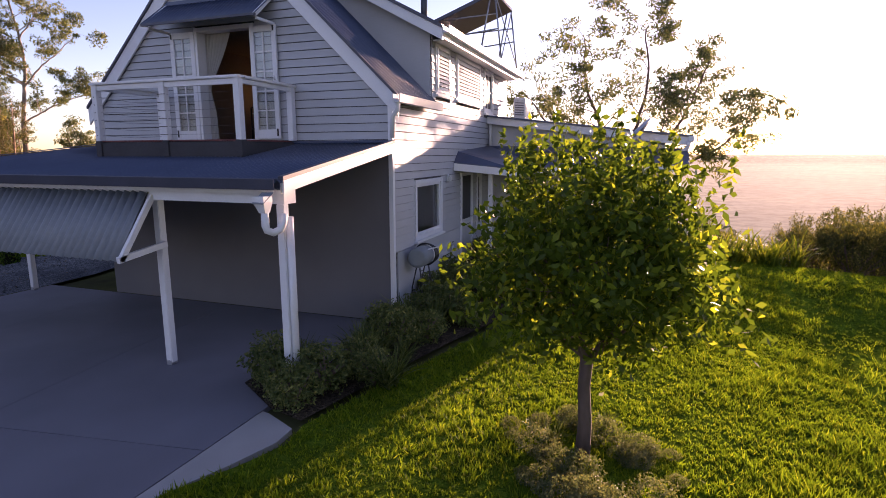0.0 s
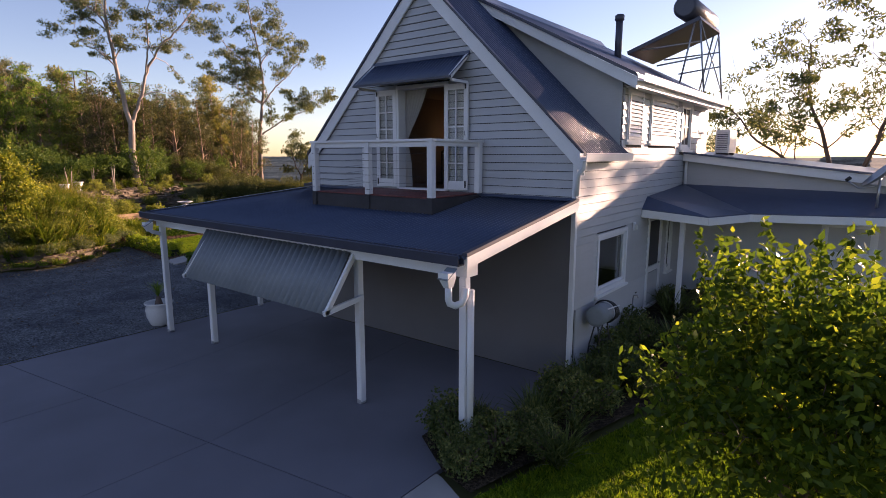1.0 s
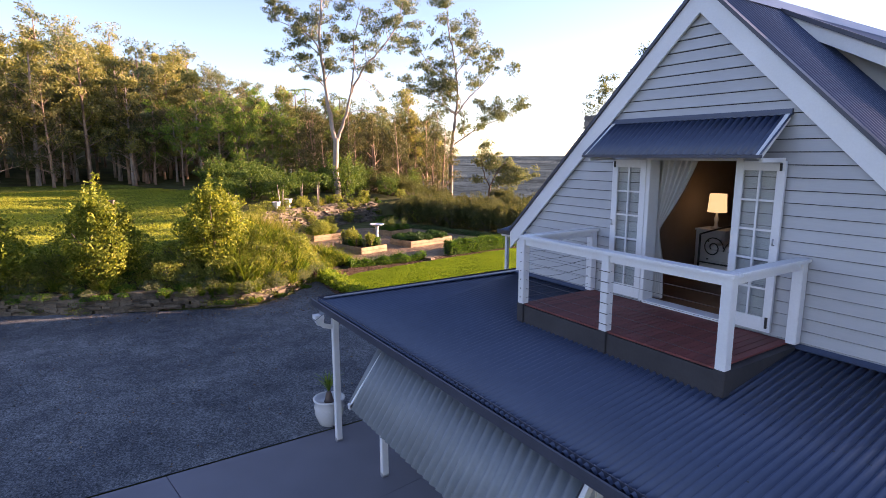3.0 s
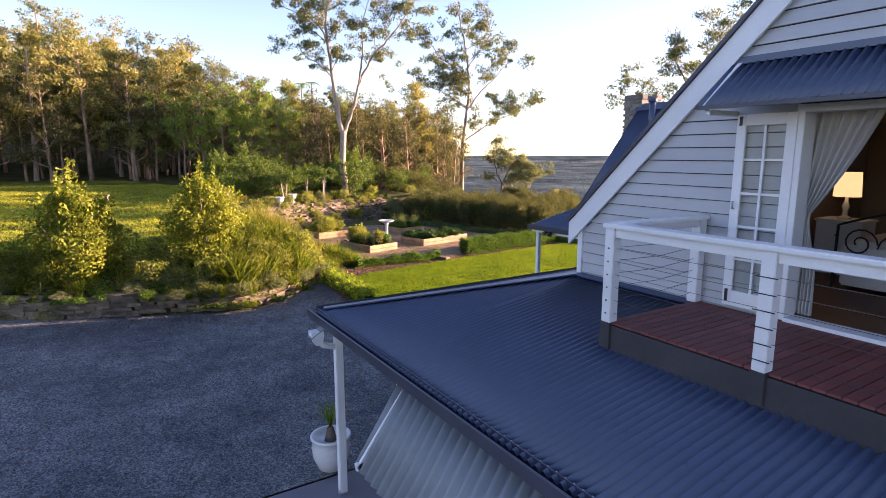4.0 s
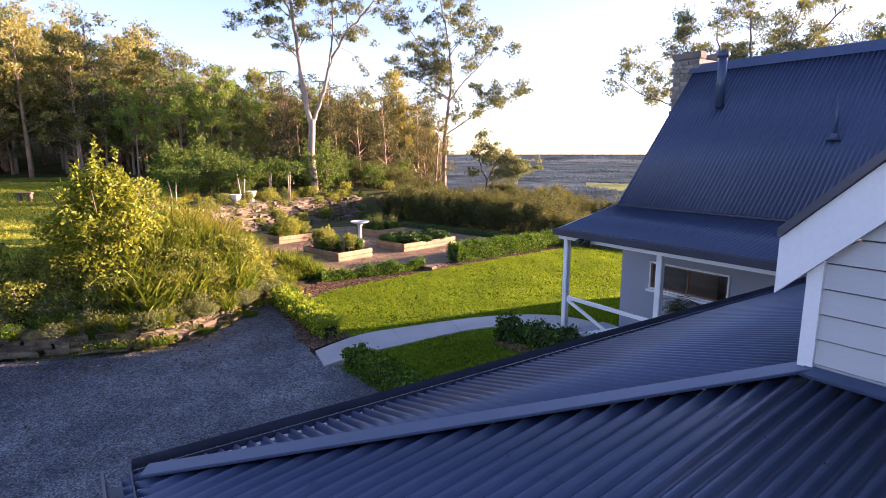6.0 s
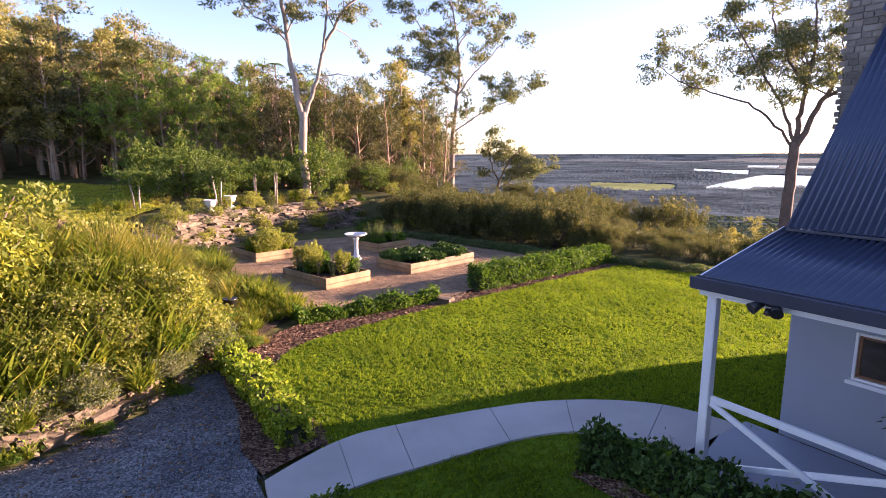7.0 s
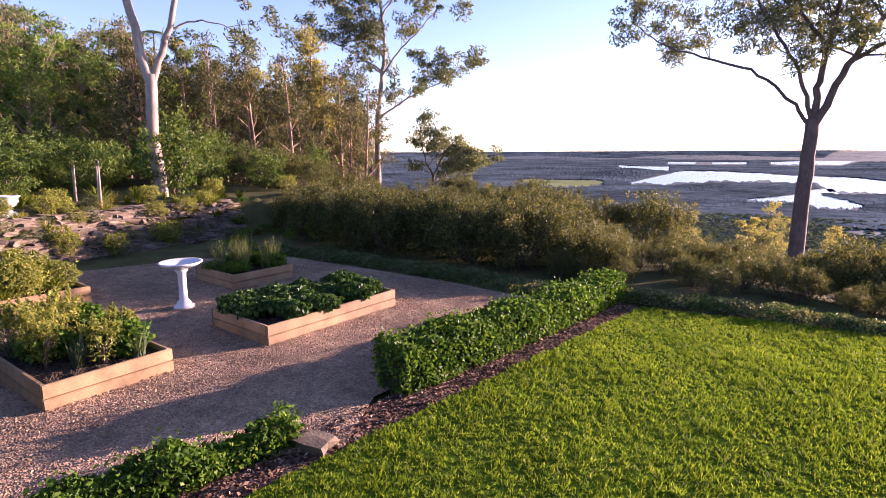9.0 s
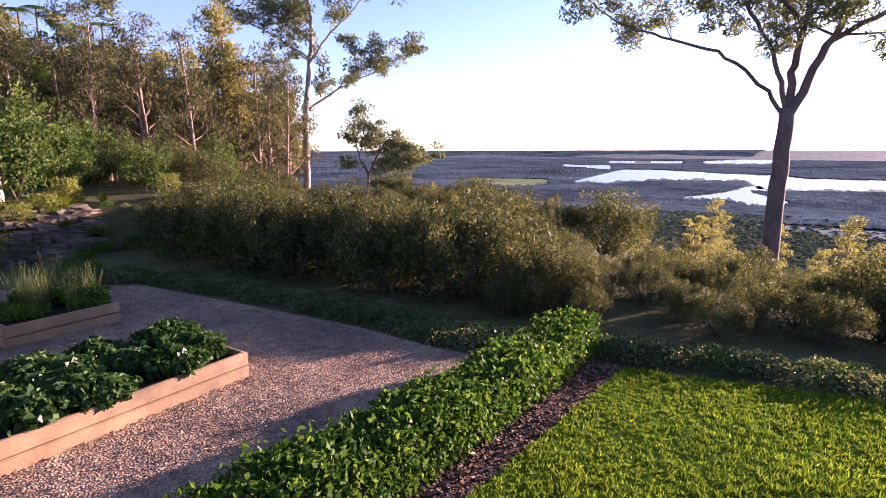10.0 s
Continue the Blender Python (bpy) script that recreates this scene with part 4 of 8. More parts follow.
part("cap", tubed([(0, 0, 0.88), (0, 0, 0.9), (0, 0, 1.0), (0, 0, 1.02)], [0.08, 0.1, 0.1, 0.07], 14), M_GUTTER, flue)

# carport roof: a low hipped skillion round two sides
CX0, CX1, CY, CZ, TOPZ = -7.85, 0.01, 0.10, 2.46, 2.90
carport = thing("carport_roof", "low dark blue corrugated steel carport roof", "roof", "", "structure")
run_y = HY - CY
hip_dx = HX0 - CX0
rise = TOPZ - CZ
fl = math.hypot(run_y, rise)
part("roof_sheet", corrugated((CX0, HY, TOPZ), (1, 0, 0), (0, -run_y, -rise), CX1 - CX0, lambda u: max(0.0, fl * (1 - u / hip_dx)), lambda u: fl + 0.075), M_ROOF, carport)
wl_ = math.hypot(hip_dx, rise)
part("roof_sheet", corrugated((HX0, CY, TOPZ), (0, 1, 0), (-hip_dx, 0, -rise), 7.5 - CY, lambda u: max(0.0, wl_ * (1 - u / run_y)), lambda u: wl_ + 0.10), M_ROOF, carport)
def screws(parent, origin, along, down, rows, n0, n1, step):
    """Screw heads along the battens of a steel roof, on the crests."""
    o, a, d = Vector(origin), Vector(along).normalized(), Vector(down).normalized()
    up = d.cross(a).normalized()
    up = -up if up.z < 0 else up
    quads = []
    for rdist in rows:
        k0 = n0(rdist) if callable(n0) else n0
        for k in range(k0, n1, step):
            c = o + a * (k * 0.076) + d * (rdist + 0.012 * math.sin(k * 1.7)) + up * 0.016
            e, g = a * 0.008, d * 0.008
            quads += [c - e - g, c + e - g, c + e + g, c - e + g]
    ob = new("screw_heads", raw_mesh("screw_heads", np.array([q[:] for q in quads]), 4, M_BLACK))
    ob.parent = parent
    tagged(ob, "", "", "", "stuff")


screws(carport, (CX0, HY, TOPZ), (1, 0, 0), (0, -run_y, -rise), (0.7, 1.55, 2.3, 2.9), lambda q: int(hip_dx * (1 - q / fl) / 0.076) + 2, int((CX1 - CX0) / 0.076), 3)
screws(carport, (HX0, CY, TOPZ), (0, 1, 0), (-hip_dx, 0, -rise), (0.3, 0.95, 1.6), lambda q: int(run_y * (1 - q / wl_) / 0.076) + 2, 96, 3)
part("hip_cap", beamed((CX0 + 0.02, CY + 0.02, CZ + 0.03), (HX0, HY - 0.02, TOPZ + 0.03), 0.11, 0.018), M_ROOF, carport)
part("flashing", slab_poly([(HY - 0.1, TOPZ + 0.0), (HY - 0.035, TOPZ + 0.025), (HY - 0.035, TOPZ + 0.045), (HY - 0.105, TOPZ + 0.016)], "x", (HX0, HX1)), M_ROOF, carport)
part("barge_board", slab_poly([(CY - 0.02, CZ - 0.14), (CY - 0.02, CZ + 0.03), (HY, TOPZ + 0.03), (HY, TOPZ - 0.14)], "x", (CX1 - 0.02, CX1 + 0.012)), M_WHITE, carport)
part("barge_cap", slab_poly([(CY - 0.05, CZ + 0.0), (CY - 0.05, CZ + 0.045), (HY - 0.03, TOPZ + 0.045), (HY - 0.03, TOPZ)], "x", (CX1 - 0.04, CX1 + 0.03)), M_GUTTER, carport)
part("ceiling", slab_poly([(CY + 0.05, CZ - 0.08), (CY + 0.05, CZ - 0.06), (HY - 0.01, TOPZ - 0.06), (HY - 0.01, TOPZ - 0.08)], "x", (HX0, CX1 - 0.03)), M_WHITE, carport)
part("ceiling", slab_poly([(CX0 + 0.05, CZ - 0.08), (CX0 + 0.05, CZ - 0.06), (HX0 - 0.01, TOPZ - 0.06), (HX0 - 0.01, TOPZ - 0.08)], "y", (HY, 7.3)), M_WHITE, carport)
gutter(carport, (CX0 - 0.12, CY - 0.03, CZ), (CX1 - 0.03, CY - 0.03, CZ), (0, -1, 0))
gutter(carport, (CX0 - 0.03, CY - 0.02, CZ), (CX0 - 0.03, 7.4, CZ), (-1, 0, 0))
part("fascia", boxed(CX0, CX1 - 0.03, CY - 0.02, CY + 0.012, CZ - 0.15, CZ - 0.01), M_WHITE, carport)
part("fascia", boxed(CX0 - 0.02, CX0 + 0.012, CY + 0.014, 7.4, CZ - 0.15, CZ - 0.01), M_WHITE, carport)
part("beam", boxed(CX0 + 0.1, CX1 - 0.06, 0.17, 0.39, CZ - 0.27, CZ - 0.09), M_WHITE, carport)

posts = [(-0.1, 0.2, 0), (-2.06, 0.34, 0), (-6.19, 0.38, 0), (-7.57, 0.2, 0)]


def timber_post(x, y, z0, z1, w=0.1, label="white-painted square timber carport post on the slab"):
    p = thing("timber_post", label, "post", "posts", "", (x, y, z0))
    part("shaft", boxed(-w / 2, w / 2, -w / 2, w / 2, 0.03, z1 - z0, bev=0.008), M_WHITE, p)
    part("stirrup", boxed(-w / 2 + 0.01, w / 2 - 0.01, -w / 2 - 0.004, w / 2 + 0.004, 0, 0.06), M_STEELGREY, p)
    return p


for x, y, z in posts:
    timber_post(x, y, z, CZ - 0.27)
for y in (2.4, 4.9, 7.2):
    timber_post(-7.7, y, 0.05, CZ - 0.12)

# ---- the rear house with its verandah ----
BX0, BX1, BY, BZ, VY = -12.1, -6.3, 9.2, 0.42, 7.52
BREAK, BRIDGE, BRY = 2.98, 5.83, 11.5
rear = thing("wall_rear_house", "pale blue-grey rendered wall of the rear house", "wall", "", "structure")
BW0, BW1, BWZ0, BWZ1 = -11.42, -9.85, 1.38, 1.92
part("wall_body", slab_poly([(BX0, BZ), (BW0, BZ), (BW0, BWZ1), (BW1, BWZ1), (BW1, BZ), (BX1, BZ), (BX1, BREAK - 0.05), (BX0, BREAK - 0.05)], "y", (BY, BY + 0.16)), M_BLUEWALL, rear)
part("lower_wall", boxed(BW0, BW1, BY, BY + 0.16, BZ, BWZ0), M_BLUEWALL, rear)
part("end_wall", slab_poly([(BY + 0.162, -0.5), (13.8, -0.5), (13.8, BREAK - 0.05), (BRY, BRIDGE - 0.16), (BY + 0.162, BREAK - 0.05)], "x", (BX0, BX0 + 0.16)), M_BLUEWALL, rear)
part("back_wall", boxed(BX0, BX1, 13.64, 13.8, -0.5, BREAK - 0.06), M_BLUEWALL, rear)
part("inner_wall", boxed(BX0 + 0.2, BX1, 12.6, 12.7, BZ, 2.9), M_INSIDE, rear)
part("inner_ceiling", boxed(BX0 + 0.2, BX1, BY + 0.17, 12.6, 2.86, 2.9), M_INSIDE, rear)
window_unit("window_5", BW1 - BW0, BWZ1 - BWZ0, 2, 1, (BW0, BY, BWZ0), 0, "wide timber-sashed window with white sill under the verandah", 0.03, edge=0.03, wood=M_TIMBERIN)
structure("verandah_floor", mesh_of("verandah_floor", boxed(-12.5, BX1, VY + 0.1, BY - 0.01, 0.0, BZ, bev=0.01), M_BLUEWALL), "smooth grey concrete verandah floor", "floor")
rroof = thing("roof_rear", "steep dark blue corrugated steel roof with a verandah skirt", "roof", "", "structure")
su = Vector((0, BY - 0.1 - BRY, BREAK - BRIDGE))
part("roof_sheet", corrugated((BX0 - 0.1, BRY, BRIDGE), (1, 0, 0), su, BX1 - BX0 + 2.4, lambda u: 0.0, lambda u: su.length), M_ROOF, rroof)
part("roof_sheet", corrugated((BX0 - 0.1, BRY, BRIDGE), (1, 0, 0), (0, 2.5, BREAK - BRIDGE), BX1 - BX0 + 2.4, lambda u: 0.0, lambda u: su.length), M_ROOF, rroof)
part("ridge_cap", slab_poly([(BRY - 0.17, BRIDGE - 0.16), (BRY, BRIDGE + 0.045), (BRY + 0.17, BRIDGE - 0.16), (BRY, BRIDGE + 0.02)], "x", (BX0 - 0.22, BX1 + 1.5)), M_ROOF, rroof)
sv = Vector((0, VY - BY, 2.59 - 2.97))
part("verandah_sheet", corrugated((-12.26, BY, 2.97), (1, 0, 0), sv, BX1 + 12.26 - 1.0, lambda u: 0.0, lambda u: sv.length + 0.04), M_ROOF, rroof)
part("barge_board", slab_poly([(BRY, BRIDGE - 0.03), (BRY, BRIDGE - 0.2), (BY - 0.12, BREAK - 0.17), (BY - 0.12, BREAK - 0.01)], "x", (BX0 - 0.11, BX0 - 0.08)), M_GUTTER, rroof)
part("apron", boxed(-12.2, BX1, BY - 0.14, BY - 0.02, 2.945, 2.975), M_GUTTER, rroof)
part("verandah_ceiling", slab_poly([(VY + 0.06, 2.50), (VY + 0.06, 2.52), (BY - 0.01, 2.88), (BY - 0.01, 2.86)], "x", (-12.2, BX1)), M_WHITE, rroof)
part("verandah_barge", slab_poly([(VY - 0.02, 2.45), (VY - 0.02, 2.60), (BY, 2.98), (BY, 2.83)], "x", (-12.285, -12.26)), M_WHITE, rroof)
gutter(rroof, (-12.30, VY - 0.03, 2.59), (-8.1, VY - 0.03, 2.59), (0, -1, 0))
part("fascia", boxed(-12.26, -8.1, VY - 0.02, VY + 0.012, 2.41, 2.58), M_WHITE, rroof)
# unseen back block, added to throw the house's shadow over drive and lawn
for y0, y1, z0, z1 in ((13.9, 16.1, 3.0, 5.4), (18.3, 16.1, 3.0, 5.4)):
    sb = Vector((0, y0 - y1, z0 - z1))
    part("roof_sheet", corrugated((BX0 - 0.1, y1, z1), (1, 0, 0), sb, BX1 - BX0 + 0.2, lambda u: 0.0, lambda u: sb.length, pitch=0.152), M_ROOF, rroof)
part("ridge_cap", slab_poly([(15.93, 5.2), (16.1, 5.445), (16.27, 5.2), (16.1, 5.42)], "x", (BX0 - 0.12, BX1 + 0.1)), M_ROOF, rroof)
part("back_end_wall", slab_poly([(13.802, -0.8), (18.2, -0.8), (18.2, 2.95), (16.1, 5.25), (13.802, 2.86)], "x", (BX0, BX0 + 0.16)), M_BLUEWALL, rear)
part("back_end_wall", slab_poly([(13.802, -0.8), (18.2, -0.8), (18.2, 2.95), (16.1, 5.25), (13.802, 2.86)], "x", (BX1 - 0.16, BX1)), M_BLUEWALL, rear)
part("rear_wall", boxed(BX0 + 0.161, BX1 - 0.161, 18.04, 18.2, -0.8, 2.9), M_BLUEWALL, rear)
for x in (-12.2, -10.2, -8.3):
    timber_post(x, VY + 0.16, BZ, 2.49, 0.1, "white-painted timber verandah post")


def cross_brace(x0, x1, y):
    r = thing("verandah_rail", "white crossed timber verandah railing", "railing", "verandah rails", "", (x0, y, BZ))
    w = x1 - x0
    part("top_rail", beamed((0, 0, 0.84), (w, 0, 0.84), 0.045, 0.07), M_WHITE, r)
    part("diagonal", beamed((0, -0.012, 0.80), (w, -0.012, 0.06), 0.035, 0.062), M_WHITE, r)
    part("diagonal", beamed((0, 0.03, 0.06), (w, 0.03, 0.80), 0.035, 0.062), M_WHITE, r)


cross_brace(-12.14, -10.26, VY + 0.16)
cross_brace(-10.14, -8.36, VY + 0.16)
roofvent = thing("roof_vent", "slim dark vent pipe lying up the rear roof", "vent", "", "", (-8.9, 10.15, 4.28))
part("pipe", tubed([(0, -0.05, -0.08), (0, -0.02, 0.62)], 0.03, 8), M_ROOF, roofvent)
part("flashing", tubed([(0, -0.06, -0.1), (0, -0.05, 0.02)], [0.1, 0.04], 12), M_ROOF, roofvent)
# brick chimney at the gable end
chim = thing("chimney", "weathered brown brick chimney with stone caps", "chimney", "", "", (-12.42, 11.85, 0))
part("core", boxed(-0.3, 0.3, -0.42, 0.42, -0.6, 5.98), M_MORTAR, chim)
brick_rng = np.random.default_rng(12)
BRICKS = []
for w_ in (0.225, 0.16, 0.11):
    bm = boxed(-w_ / 2, w_ / 2, -0.014, 0.02, 0, 0.074, bev=0.006)
    BRICKS.append(mesh_of("brick", bm, M_BRICK))
zc = 3.3
while zc < 5.9:
    for wide, face in ((0.6, 0), (0.84, 1)):
        u = -wide / 2 + (0.0 if int(zc / 0.086) % 2 else -0.06)
        while u < wide / 2 - 0.05:
            k = int(brick_rng.integers(0, 3))
            w_ = (0.225, 0.16, 0.11)[k] + 0.012
            if u + w_ > wide / 2 + 0.02:
                k, w_ = 2, 0.122
            ob = new("brick", BRICKS[k])
            ob.parent = chim
            m = u + w_ / 2
            ob.matrix_basis = pose(m, -0.42 - float(brick_rng.uniform(0, 0.008)), zc) if face == 0 else pose(-0.3 - float(brick_rng.uniform(0, 0.008)), -m, zc, 0, 0, -90)
            u += w_
    zc += 0.086
part("cap_block", boxed(-0.33, 0.33, -0.45, -0.2, 5.98, 6.14, bev=0.02), M_BRICK, chim)
part("cap_block", boxed(-0.33, 0.33, 0.2, 0.45, 5.98, 6.14, bev=0.02), M_BRICK, chim)

# ---- the low wing and its porch on the sunny side ----
wing = thing("side_wing", "low weatherboard wing with flat steel roof and white fascia", "wing", "", "structure")
part("upper_wall", boxed(HX1 + 0.02, 4.15, 8.75, 8.9, 2.7, 3.05), M_BOARD, wing)
part("upper_wall_slope", slab_poly([(HX1 + 0.02, 3.05), (4.15, 3.05), (4.15, 3.04), (HX1 + 0.02, 3.55)], "y", (8.752, 8.898)), M_BOARD, wing)
part("fascia", slab_poly([(HX1 + 0.03, 3.46), (HX1 + 0.03, 3.62), (4.6, 3.08), (4.6, 2.9)], "y", (8.55, 8.58)), M_WHITE, wing)
part("roof_plate", slab_poly([(HX1 + 0.03, 3.62), (HX1 + 0.03, 3.66), (4.7, 3.12), (4.7, 3.08)], "y", (8.5, 13.2)), M_ROOF, wing)
part("front_wall", boxed(HX1 + 0.02, 4.1, 8.9, 9.05, 0, 2.72), M_RENDERED, wing)
part("end_wall", boxed(3.95, 4.1, 9.06, 13.0, 0, 3.0), M_RENDERED, wing)
def roof_plane(pts, thick=0.03):
    """One flat roof plane with turned-down thickness."""
    bm = bmesh.new()
    hi = [bm.verts.new(p) for p in pts]
    lo = [bm.verts.new((p[0], p[1], p[2] - thick)) for p in pts]
    bm.faces.new(hi); bm.faces.new(lo[::-1])
    for i in range(len(pts)):
        k = (i + 1) % len(pts)
        bm.faces.new((hi[k], hi[i], lo[i], lo[k]))
    bmesh.ops.recalc_face_normals(bm, faces=bm.faces)
    return bm


PA, PB, PC, PD = (HX1 + 0.03, 5.98, 2.56), (1.12, 6.36, 2.44), (1.62, 7.55, 2.44), (4.62, 7.84, 2.52)
PT0, PT1, PT2 = (HX1 + 0.03, 6.25, 2.78), (HX1 + 0.03, 8.74, 2.92), (4.62, 8.74, 2.84)
part("porch_sheet", roof_plane([PA, PB, PT0]), M_ROOF, wing)
part("porch_sheet", roof_plane([PT0, PB, PC, PT1]), M_ROOF, wing)
part("porch_sheet", roof_plane([PT1, PC, PD, PT2]), M_ROOF, wing)
for p, q in ((PA, PB), (PB, PC), (PC, PD)):
    lo = Vector((0, 0, -0.10))
    part("porch_fascia", beamed(Vector(p) + lo, Vector(q) + lo, 0.03, 0.15), M_WHITE, wing)
part("porch_ceiling", roof_plane([(PA[0], PA[1] + 0.1, 2.42), (1.06, 6.42, 2.34), (1.56, 7.6, 2.34), (1.56, 8.7, 2.34), (PA[0], 8.7, 2.34)], 0.02), M_WHITE, wing)
part("porch_post", boxed(0.55, 0.64, 6.62, 6.71, 0, 2.34, bev=0.006), M_WHITE, wing)
part("junction_downpipe", tubed([(HX1 + 0.09, 8.66, 3.5), (HX1 + 0.09, 8.66, 2.92)], 0.035, 8), M_WHITE, wing)
part("wing_downpipe", tubed([(4.62, 8.5, 2.98), (4.6, 8.55, 2.85), (4.4, 8.68, 2.7), (4.22, 8.72, 2.6), (4.22, 8.72, 0.0)], 0.045, 10), M_WHITE, wing)
part("wing_gutter", boxed(4.6, 4.72, 8.48, 13.2, 2.98, 3.1, bev=0.01), M_WHITE, wing)
sdoor = thing("door_2", "white-framed screen door with dark mesh panels in the side wall", "door", "", "structure", (HX1, 6.45, 0.38), 90)
part("door_frame", frame_ring(0.88, 1.94, 0.07, -0.05, 0.06), M_WHITE, sdoor)
part("mid_rail", boxed(0.07, 0.81, -0.03, 0.03, 0.78, 0.9, bev=0.004), M_WHITE, sdoor)
part("lower_panel", boxed(0.075, 0.805, -0.008, 0.012, 0.075, 0.775), M_BLACK, sdoor)
part("upper_panel", boxed(0.075, 0.805, -0.008, 0.012, 0.905, 1.865), M_BLACK, sdoor)
part("handle", tubed([(0.76, -0.03, 0.93), (0.76, -0.08, 0.93), (0.66, -0.08, 0.93)], 0.01, 6), M_STEELGREY, sdoor)
window_unit("window_7", 0.42, 1.3, 1, 2, (HX1, 7.7, 1.0), 90, "narrow white-framed window beside the side door")
wlight = thing("wall_light", "small cream bulkhead light on the side wall", "light", "", "", (HX1 + 0.03, 5.55, 2.25))
part("base", boxed(0, 0.03, -0.05, 0.05, -0.08, 0.08, bev=0.008), M_WHITE, wlight)
part("cover", boxed(0.03, 0.09, -0.045, 0.045, -0.07, 0.05, bev=0.02), M_CERAMIC, wlight)
tap = thing("garden_tap", "small dark garden tap on the side wall", "tap", "", "", (HX1 + 0.02, 5.75, 0.85))
part("pipe", tubed([(0, 0, -0.75), (0.02, 0, -0.05), (0.03, 0, 0.0), (0.1, 0, 0.02), (0.12, 0, -0.04)], 0.014, 6), M_STEELGREY, tap)
part("handle", tubed([(0.07, -0.05, 0.07), (0.07, 0.05, 0.07)], 0.01, 6), M_BLACK, tap)
window_unit("window_6", 0.95, 0.75, 1, 1, (2.75, 8.9, 1.5), 0, "white-framed window in the low wing")

# ---- balcony ----
deck = thing("balcony_deck", "small dark red oiled timber balcony deck on the carport roof", "deck")
DKX0, DKX1, DKY0, DKZ = -4.56, -1.73, 1.58, 2.95
part("joist_box", boxed(DKX0 + 0.02, DKX1 - 0.02, DKY0 + 0.02, HY - 0.06, 2.62, DKZ - 0.03), M_DARKTIMBERGAP, deck)
x = DKX0 + 0.05
while x < DKX1 - 0.1:
    part("deck_board", boxed(x, x + 0.085, DKY0 + 0.03, HY - 0.05, DKZ - 0.022, DKZ, bev=0.003), M_DECK, deck)
    x += 0.0895
RT = 3.84
rail = thing("balcony_rail", "white-painted timber balcony railing strung with steel wires", "railing")
RPX = (DKX0 + 0.05, -3.14, DKX1 - 0.05)
for x, yy in [(x, DKY0 + 0.05) for x in RPX] + [(RPX[0], HY - 0.1), (RPX[2], HY - 0.1)]:
    part("post", boxed(x - 0.05, x + 0.05, yy - 0.05, yy + 0.05, 2.952 if yy > 2.5 else 2.945, RT - 0.04, bev=0.005), M_WHITE, rail)
    if yy < 2.5:
        part("post_base", boxed(x - 0.056, x + 0.056, yy - 0.056, yy + 0.056, 2.70, 2.943, bev=0.004), M_DARKTIMBERGAP, rail)
part("top_rail", boxed(DKX0 - 0.02, DKX1 + 0.02, DKY0 - 0.02, DKY0 + 0.12, RT - 0.04, RT, bev=0.008), M_WHITE, rail)
part("sub_rail", boxed(DKX0 + 0.02, DKX1 - 0.02, DKY0 + 0.025, DKY0 + 0.075, RT - 0.12, RT - 0.042, bev=0.004), M_WHITE, rail)
for xa in (DKX0 - 0.02, DKX1 - 0.12):
    part("top_rail", boxed(xa, xa + 0.14, DKY0 + 0.121, HY - 0.03, RT - 0.04, RT, bev=0.008), M_WHITE, rail)
    part("sub_rail", boxed(xa + 0.045, xa + 0.095, DKY0 + 0.1, HY - 0.05, RT - 0.11, RT - 0.042, bev=0.004), M_WHITE, rail)
for k in range(6):
    z = 3.03 + 0.118 * k
    part("wire", tubed([(RPX[0], DKY0 + 0.05, z), ((RPX[0] + RPX[1]) / 2, DKY0 + 0.05, z - 0.006), (RPX[1], DKY0 + 0.05, z), (RPX[2], DKY0 + 0.05, z)], 0.0022, 5), M_WIRE, rail)
    part("wire", tubed([(RPX[0], DKY0 + 0.05, z), (RPX[0], (DKY0 + HY) / 2, z - 0.02), (RPX[0], HY - 0.1, z + 0.02)], 0.0022, 5), M_WIRE, rail)
    part("eyelet", tubed([(RPX[0], DKY0 - 0.006, z), (RPX[0], DKY0 + 0.01, z)], 0.008, 6), M_BLACK, rail)
    part("turnbuckle", tubed([(RPX[1] - 0.075, DKY0 - 0.006, z), (RPX[1] + 0.075, DKY0 - 0.006, z)], 0.0045, 6), M_BLACK, rail)

# french doors folded back against the wall, frame, curtains
fr = thing("door_1", "white timber french door frame standing open", "door", "", "structure", (DX0, HY, DZ0))
W, Hh = DX1 - DX0, DZ1 - DZ0
bm = bmesh.new()
box(bm, -0.06, 0.006, -0.05, 0.15, 0, Hh + 0.06, 0.004); box(bm, W - 0.006, W + 0.06, -0.05, 0.15, 0, Hh + 0.06, 0.004); box(bm, 0.0, W, -0.048, 0.148, Hh - 0.006, Hh + 0.06, 0.004)
part("door_frame", bm, M_WHITE, fr)
part("threshold", boxed(0, W, -0.06, 0.14, -0.01, 0.025, bev=0.004), M_WHITE, fr)


